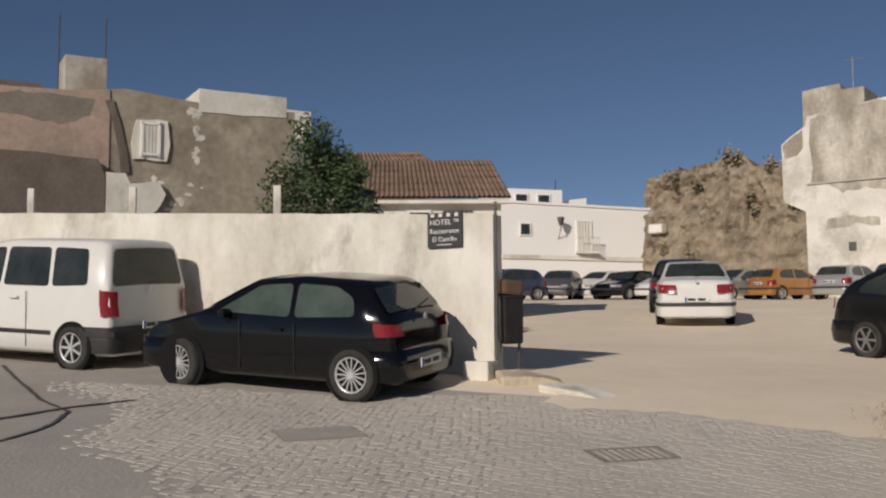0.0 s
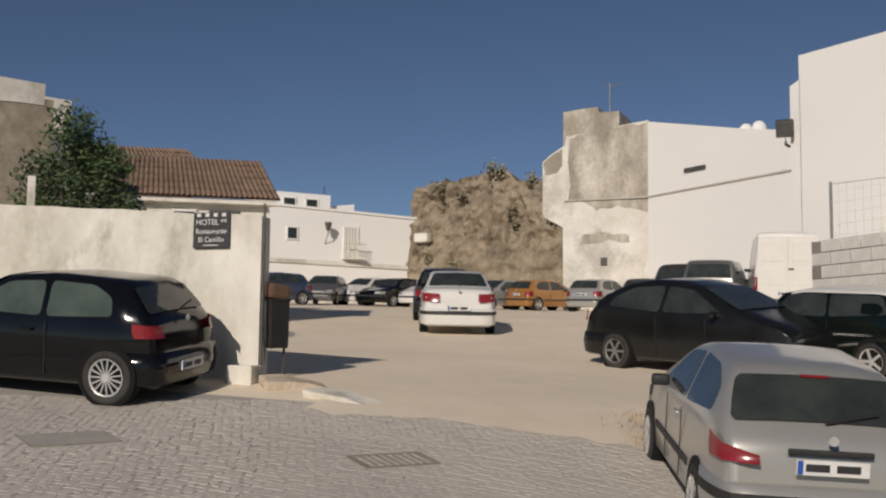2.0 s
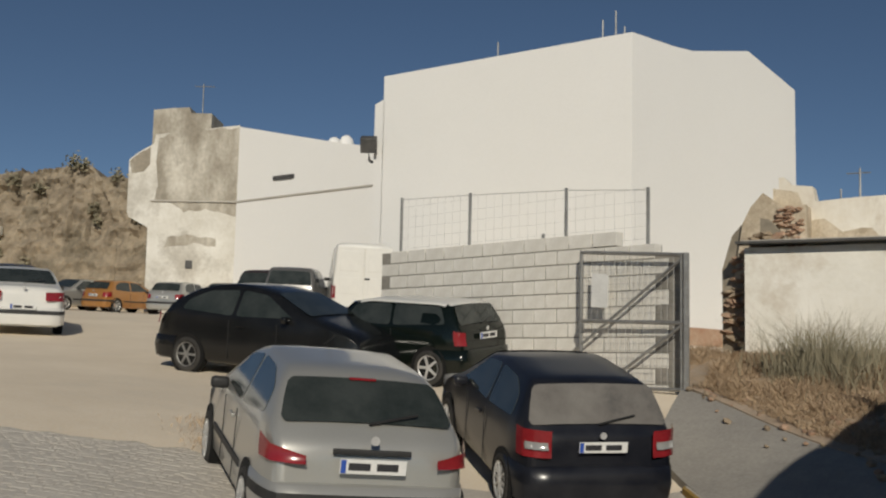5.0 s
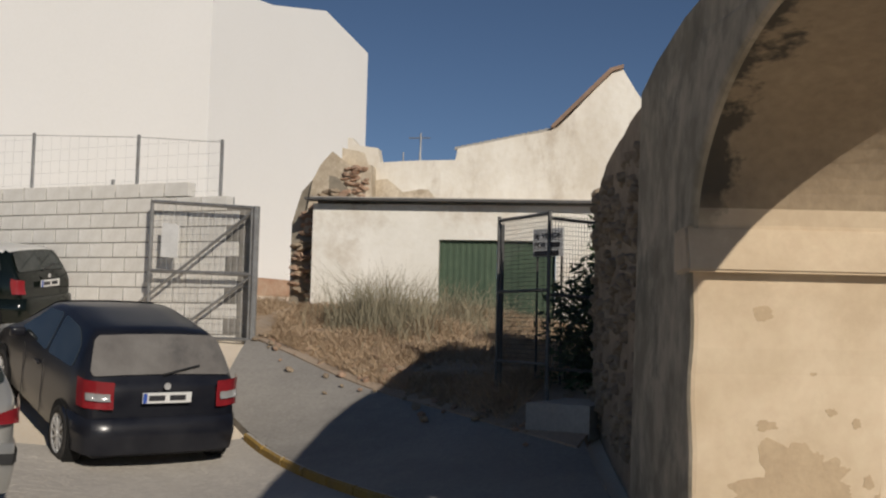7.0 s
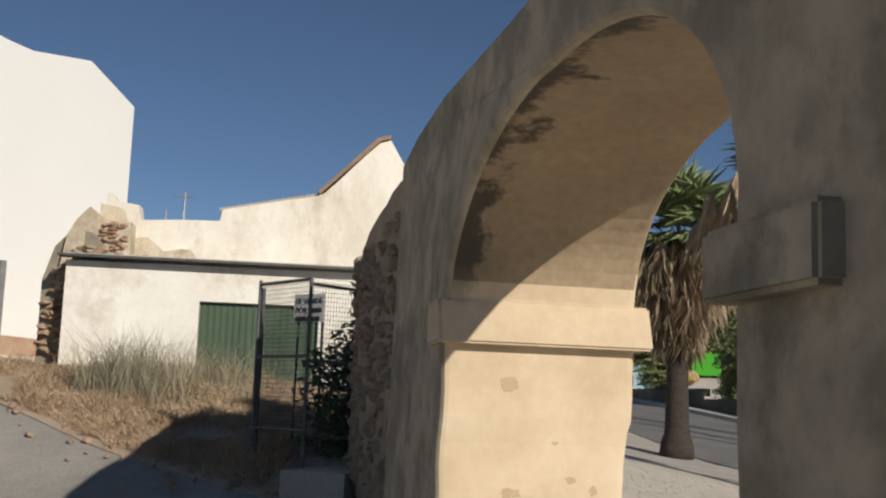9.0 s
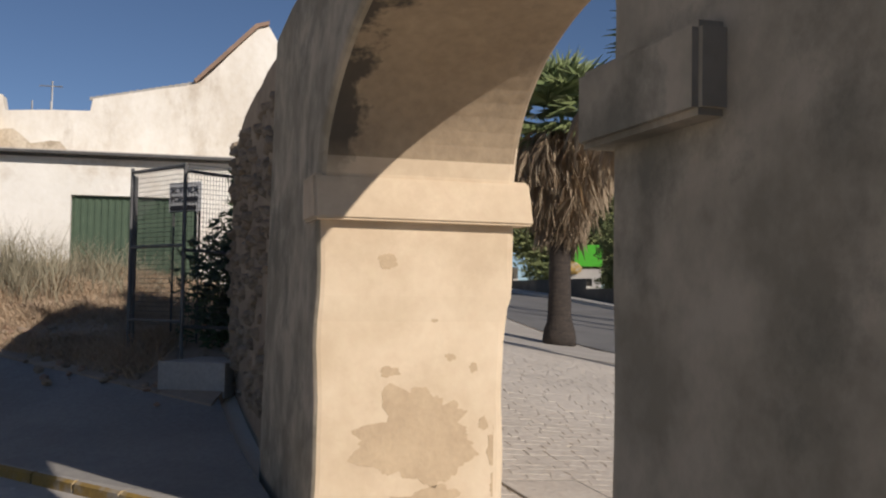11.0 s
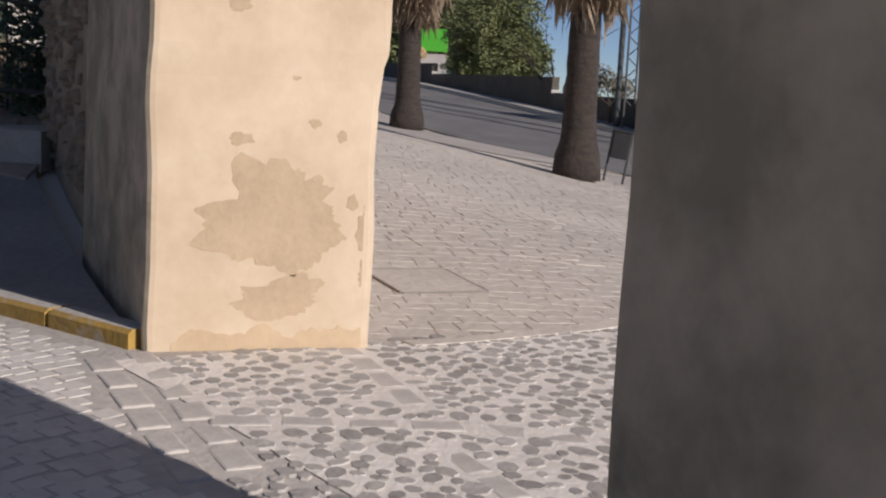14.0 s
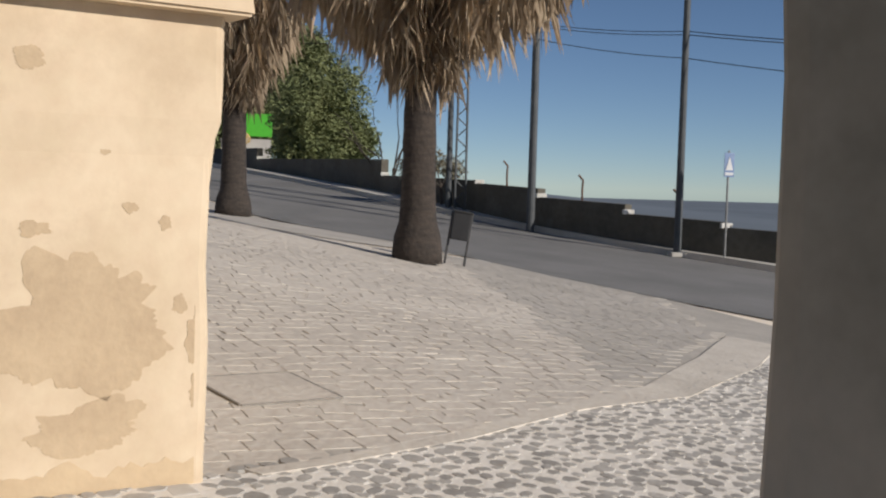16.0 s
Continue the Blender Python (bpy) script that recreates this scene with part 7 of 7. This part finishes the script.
lay_setts()
for bed in ([(5.98, 1.47), (6.85, 0.26), (9.5, -2.55), (1.9, -2.55)], [(1.9, -2.555), (9.5, -2.555), (13.4, -4.75), (1.9, -5.5)]):
    sheet("pebble_bed", bed, 30, 30, 0.019, M_MORTARBED, "pale mortar bed of the pebble paving", "ground")
EDGE_IN = [(6.9, 0.25), (7.12, -0.05), (7.75, -0.74), (8.7, -1.55), (9.55, -2.33), (11.4, -3.4), (13.6, -4.5)]
road_strip("paving_edge", EDGE_IN, [(x - w, y - 1.3 * w) for (x, y), w in zip(EDGE_IN, (0.06, 0.06, 0.07, 0.09, 0.2, 0.3, 0.35))], 0.027, M_EDGING, "worn sandy edging course of the forecourt", "kerb", thick=0.05)


def inside(poly, x, y):
    c = False
    for (x0, y0), (x1, y1) in zip(poly, poly[1:] + poly[:1]):
        if (y0 > y) != (y1 > y) and x < (x1 - x0) * (y - y0) / (y1 - y0) + x0:
            c = not c
    return c


PEBBLE_AREA = [(6.05, 1.35), (6.9, 0.32), (7.7, -0.75), (9.5, -2.4), (13.0, -4.6), (12.5, -7), (4.0, -4.5), (4.1, 0.3)]


def lay_pebbles():
    rnd = random.Random(8)
    vs, fs = [], []
    cell = {}
    for k in range(60000):
        x, y = rnd.uniform(4.0, 11.5), rnd.uniform(-5.2, 1.4)
        if not inside(PEBBLE_AREA, x, y) or near_row(x, y) < 0.10:
            continue
        r = rnd.uniform(0.032, 0.068)
        key = (int(x / 0.14), int(y / 0.14))
        if any((x - q[0]) ** 2 + (y - q[1]) ** 2 < ((r + q[2]) * 0.8) ** 2 for i in (-1, 0, 1) for j in (-1, 0, 1) for q in cell.get((key[0] + i, key[1] + j), ())):
            continue
        cell.setdefault(key, []).append((x, y, r))
        dome(vs, fs, x, y, ground_z(x, y) + 0.0195, r * rnd.uniform(1.0, 1.35), r * rnd.uniform(0.7, 1.0), rnd.uniform(0.002, 0.005), rnd.gauss(0.5, 0.5))
    me = bpy.data.meshes.new("pebbles")
    me.from_pydata(vs, [], fs)
    me.materials.append(M_PEBBLE)
    tagged(new("pebbles", me), "rounded grey pebbles set in mortar under the arch", "cobbles", kind="stuff")


lay_pebbles()


def brickset(vs, fs, p, ang, sx, sy, h, top=0.85):
    i = len(vs)
    c, s = math.cos(ang), math.sin(ang)
    z, gx, gy = slope(p[0], p[1])
    for k, hh in ((1.0, -0.02), (top, h)):
        for u_, v_ in ((-1, -1), (1, -1), (1, 1), (-1, 1)):
            a, b = u_ * (sx - (1 - k) * 0.06), v_ * (sy - (1 - k) * 0.06)
            dx, dy = a * c - b * s, a * s + b * c
            vs.append((p[0] + dx, p[1] + dy, p[2] + hh + gx * dx + gy * dy))
    fs += [(i, i + 1, i + 5, i + 4), (i + 1, i + 2, i + 6, i + 5), (i + 2, i + 3, i + 7, i + 6), (i + 3, i, i + 4, i + 7), (i + 4, i + 5, i + 6, i + 7)]


def street_setts():
    """Small setts in bowed courses over the street by the entrance."""
    rnd = random.Random(77)
    vs, fs = [], []
    area = [(-6, 15.5), (2.2, 12.85), (3.6, 11.9), (9.9, 7.5), (7.7, 4.0), (6.1, 1.55), (4.7, 0.72), (3.3, 0.15), (1.0, 2.0), (-3, 6)]
    u_, v_ = Vector((0.80, -0.60)), Vector((0.60, 0.80))
    for i in range(-140, 150):
        for j in range(0, 155):
            bow = 0.06 * math.sin(i * 0.25)
            p = Vector((0, 1)) + u_ * (i * 0.102) + v_ * (j * 0.1 + bow)
            if j % 2:
                p += u_ * 0.05
            p += Vector((rnd.uniform(-0.014, 0.014), rnd.uniform(-0.014, 0.014)))
            if not inside(area, p.x, p.y) or math.hypot(p.x, p.y) < 3.2 or near_row(p.x, p.y) < 0.13:
                continue
            # worn away or buried in patches, most of all where the wheels run
            worn = 0.25 * noise.noise((p.x * 0.6, p.y * 0.6, 5)) + max(0.0, min(1.3, (-0.2 - p.x + 0.25 * (11 - p.y)) / 2.5))
            if worn > 0.6 + 0.2 * rnd.random() or rnd.random() < 0.02:
                continue
            brickset(vs, fs, (p.x, p.y, ground_z(p.x, p.y) + 0.0165), math.atan2(u_.y, u_.x) + rnd.gauss(0, 0.07), 0.0495 * rnd.uniform(0.93, 1.02), 0.0485 * rnd.uniform(0.93, 1.02), rnd.uniform(0.0, 0.0012), 0.985)
    for near, stone, lab in ((False, M_COBBLE, "small worn grey setts paving the street"), (True, M_SETTPALE, "pale cement-washed setts beside the arch")):
        keep = [f for f in fs if (vs[f[0]][0] > 2.5 and vs[f[0]][1] < 3.4) == near]
        used = sorted({i for f in keep for i in f})
        at = {i: k for k, i in enumerate(used)}
        me = bpy.data.meshes.new("street_setts")
        me.from_pydata([vs[i] for i in used], [], [tuple(at[i] for i in f) for f in keep])
        me.materials.append(stone)
        tagged(new("street_setts", me), lab, "setts", kind="stuff")


street_setts()


def sand_drift():
    """Sand carried from the car park onto the edge of the paving, with a ragged front."""
    a, b = Vector((2.9, 12.75)), Vector((8.2, 9.3))
    d = (b - a).normalized()
    n = Vector((d.y, -d.x))
    n = n if n.y < 0 else -n
    outer, inner = [], []
    for k in range(61):
        p = a.lerp(b, k / 60)
        w = 0.55 + 0.5 * noise.noise((k * 0.09, 0, 3)) + 0.22 * noise.noise((k * 0.4, 2, 0))
        outer.append(tuple(p - n * 0.35))
        inner.append(tuple(p + n * max(0.08, w)))
    road_strip("sand_drift", outer, inner, 0.0195, M_SAND, "thin drift of pale sand over the paving edge", "sand")


sand_drift()


def dark_band(points, wide):
    """A thin uneven dark band laid on the street."""
    vs, fs = [], []
    pts = [Vector(p) for p in points]
    path = [p.lerp(q, k / 8) for p, q in zip(pts, pts[1:]) for k in range(8)] + [pts[-1]]
    for k, p in enumerate(path):
        d = (path[min(k + 1, len(path) - 1)] - path[max(k - 1, 0)]).normalized()
        n = Vector((-d.y, d.x)) * wide * (1 + 0.5 * noise.noise((k * 0.5, points[0][0], 0)))
        c = p + Vector((-d.y, d.x)) * 0.03 * noise.noise((k * 0.3, 4, points[0][1]))
        vs += [(*(c + n), ground_z(*c) + 0.024), (*(c - n), ground_z(*c) + 0.024)]
        if k:
            fs.append((2 * k - 2, 2 * k - 1, 2 * k + 1, 2 * k))
    me = bpy.data.meshes.new("dark_band")
    me.from_pydata(vs, [], fs)
    me.materials.append(M_NEARBLACK)
    tagged(new("dark_band", me), "thin dark band across the grey street", "road marking", kind="structure")


dark_band([(-3.6, 11.1), (-3.15, 11.82), (-2.64, 12.56), (-2.0, 13.11)], 0.05)
dark_band([(-4.33, 16.23), (-3.44, 13.97), (-3.02, 13.02), (-2.59, 12.3), (-2.55, 11.7), (-2.63, 11.1), (-2.9, 10.4)], 0.025)


def plaza_slabs():
    """Worn slabs of uneven length in wavering courses, almost flush with their joints."""
    rnd = random.Random(5)
    vs, fs = [], []
    area = [(6.75, 0.55), (8.0, 2.2), (18.4, 3.4), (21.5, -3.6), (18.0, -5.2), (13.6, -4.4), (9.5, -2.25), (7.7, -0.65)]
    u_, v_ = Vector((0.35, -0.94)), Vector((0.94, 0.35))
    near = 0
    across = 0.0
    while across < 17:
        wide = rnd.uniform(0.13, 0.2)
        across += wide
        i = -7.5 + rnd.random()
        while i < 11:
            ln = rnd.uniform(0.14, 0.32)
            i += ln
            p = Vector((6.4, 1.6)) + u_ * (i - ln / 2) + v_ * (across - wide / 2 + 0.10 * noise.noise((i * 0.7, across * 0.25, 0)))
            if not inside(area, p.x, p.y):
                continue
            ang = math.atan2(u_.y, u_.x) + 0.25 * noise.noise((i * 0.6, across * 0.7, 4)) + rnd.gauss(0, 0.08)
            z = ground_z(p.x, p.y) + 0.017
            gap = rnd.uniform(0.002, 0.010)
            if p.x < 9.8 and near < 300:
                near += 1
                one, sides = [], []
                brickset(one, sides, (p.x, p.y, z - 0.002), ang, (ln - gap) / 2, (wide - gap) / 2, rnd.uniform(0.0, 0.0015), 0.97)
                me = bpy.data.meshes.new("slab")
                me.from_pydata(one, [], sides)
                me.materials.append(M_PLAZA)
                new("slab", me).parent = plaza_ob
            else:
                brickset(vs, fs, (p.x, p.y, z), ang, (ln - gap) / 2, (wide - gap) / 2, rnd.uniform(0.0, 0.002), 0.97)
    for half, stone, lab in ((1, M_PLAZA, "worn pale stone slabs of the forecourt"), (-1, M_PLAZADARK, "darker grey stone slabs towards the road bend")):
        keep = [f for f in fs if half * (vs[f[0]][1] + 2.12 + 0.05 * math.sin(vs[f[0]][0] * 3)) > 0]
        used = sorted({i for f in keep for i in f})
        at = {i: k for k, i in enumerate(used)}
        me = bpy.data.meshes.new("paving_slabs")
        me.from_pydata([vs[i] for i in used], [], [tuple(at[i] for i in f) for f in keep])
        me.materials.append(stone)
        tagged(new("paving_slabs", me), lab, "paving", kind="stuff")


M_PLAZA = mat("plaza_stone", (0.50, 0.45, 0.385), (0.585, 0.53, 0.455), 0.88, 0.7, 16, 0.5, c3=(0.62, 0.56, 0.48), stain=0.4, per=0.07)
plaza_slabs()


def cover(name, x, y, yaw, sx, sy, label, bars, filling=None):
    r = thing(name, on_ground(x, y, yaw, 0.6, 0.6, 0.018), label, "drain cover")
    if bars:
        for sxx in (-1, 1):
            part("edge", boxb(0.03, sy, 0.016, Matrix.Translation((sxx * sx / 2, 0, 0))), M_GRATE, r)
            part("edge", boxb(sx, 0.03, 0.016, Matrix.Translation((0, sxx * sy / 2, 0))), M_GRATE, r)
        n = 9
        for k in range(n):
            part("bar", boxb(0.02, sy, 0.012, Matrix.Translation((-sx / 2 + (k + 0.5) * sx / n, 0, 0))), M_GRATE, r)
    else:
        part("plate", boxb(sx, sy, 0.02, Matrix(), 0.004), filling, r)
        for sxx in (-1, 1):
            part("edge", boxb(0.012, sy, 0.02, Matrix.Translation((sxx * (sx / 2 + 0.008), 0, 0))), M_GRATE, r)
            part("edge", boxb(sx, 0.012, 0.02, Matrix.Translation((0, sxx * (sy / 2 + 0.008), 0))), M_GRATE, r)


M_GRATE = mat("rusty_grate", (0.22, 0.20, 0.17), (0.29, 0.265, 0.23), 0.8, 4, 30, 0.3)
M_STREET2 = mat("cover_concrete", (0.36, 0.335, 0.30), (0.42, 0.39, 0.35), 0.9, 3, 20, 0.3)
cover("drain_grate", 2.9, 9.75, 10, 0.72, 0.45, "rusty iron drain grate set in the street", True)
cover("drain_cover", 0.1, 11.0, 15, 0.8, 0.6, "worn square utility cover in the street", False, M_STREET2)
cover("manhole_cover", 8.5, 0.22, -60, 0.62, 0.62, "square stone-filled manhole cover in the forecourt", False, M_PLAZA)


# ---- ramp kerbs, weeds and stones by the entrance ----
def ramp_kerb():
    rnd = random.Random(4)
    for x, y, sx, sy, sz, yaw, lab in ((2.75, 13.75, 0.8, 0.55, 0.14, 0, "rough worn concrete ramp at the wall end"), (3.15, 12.8, 0.95, 0.36, 0.11, -50, "whitewashed broken kerb stone by the entrance")):
        bm = boxb(sx, sy, sz, Matrix(), 0.04)
        bmesh.ops.subdivide_edges(bm, edges=list(bm.edges), cuts=2, use_grid_fill=True)
        for v in bm.verts:
            v.co += Vector((noise.noise(v.co * 6), noise.noise(v.co * 7 + Vector((3, 0, 0))), noise.noise(v.co * 6 + Vector((0, 5, 0))))) * 0.03
            if v.co.x > 0:
                v.co.z -= 1.3 * sz * v.co.x / sx
        o = solid("kerb_stone", bm, M_STAINED if sy > 0.5 else M_PLASTER, lab, "kerb stone")
        o.matrix_world = on_ground(x, y, yaw, 0.5, 0.3, sz * 0.3)


ramp_kerb()
blades("entrance_weeds", 260, None, 0.02, 0.09, M_HAY, "small dry weeds on the sand by the silver car", "weeds", 6, 0.9, 0.006, clump=[(6.35, 11.4, 0.22, 1.0), (5.9, 10.6, 0.2, 0.8), (5.75, 10.2, 0.12, 0.8)])


# ---- arch: flaked patches and mould ----
def arch_wear():
    arch = bpy.data.objects["arch_wall"]
    V = Vector((0, 0, 1))
    o = AO + AU * (SPAN + 0.0103)

    def blob(cn, cz, rn, rz, seed, n=220):
        out = []
        for k in range(n):
            a = 2 * math.pi * k / n
            c, s = math.cos(a), math.sin(a)
            f = 1 + 0.55 * noise.noise((c * 1.3, s * 1.3, seed)) + 0.26 * noise.noise((c * 2.8, s * 2.8, seed)) + 0.13 * noise.noise((c * 7, s * 7, seed)) + 0.07 * noise.noise((c * 17, s * 17, seed))
            out.append((min(0.985, max(0.06, cn + rn * f * c)), cz + rz * f * s))
        return out
    for args in ((0.55, 0.80, 0.33, 0.26, 1.0), (0.56, 0.40, 0.24, 0.10, 3.4), (0.99, 0.72, 0.04, 0.10, 4.0), (0.92, 0.86, 0.03, 0.035, 5.0), (0.86, 1.18, 0.025, 0.025, 6.0), (0.72, 1.24, 0.03, 0.022, 7.0), (0.36, 1.16, 0.06, 0.03, 8.0), (1.0, 0.5, 0.035, 0.06, 9.0), (0.34, 1.78, 0.06, 0.04, 10.0), (0.62, 1.45, 0.02, 0.012, 12.0)):
        part("flaked_patch", slab(bmesh.new(), o - AU * (0.012 if args[1] > 1.5 else 0.0), AN, V, AU * 0.003, blob(*args)), M_FLAKE, arch, "exposed darker ochre base coat")
    part("damp_stain", slab(bmesh.new(), o, AN, V, AU * 0.004, [(0.05, -0.1), (0.99, -0.1)] + [(0.99 - 0.94 * k / 40, 0.24 + 0.09 * noise.noise((k * 0.16, 0, 2)) + 0.025 * noise.noise((k * 0.7, 3, 2))) for k in range(41)]), M_DAMP, arch, "dirty ochre damp stain at the foot")

M_FLAKE = mat("flaked_coat", (0.53, 0.405, 0.26), (0.46, 0.345, 0.22), 0.92, 4, 30, 0.2, grain=0.1)
M_DAMP = mat("damp_render", (0.60, 0.46, 0.29), (0.52, 0.39, 0.245), 0.92, 3, 20, 0.2, grain=0.1)
arch_wear()
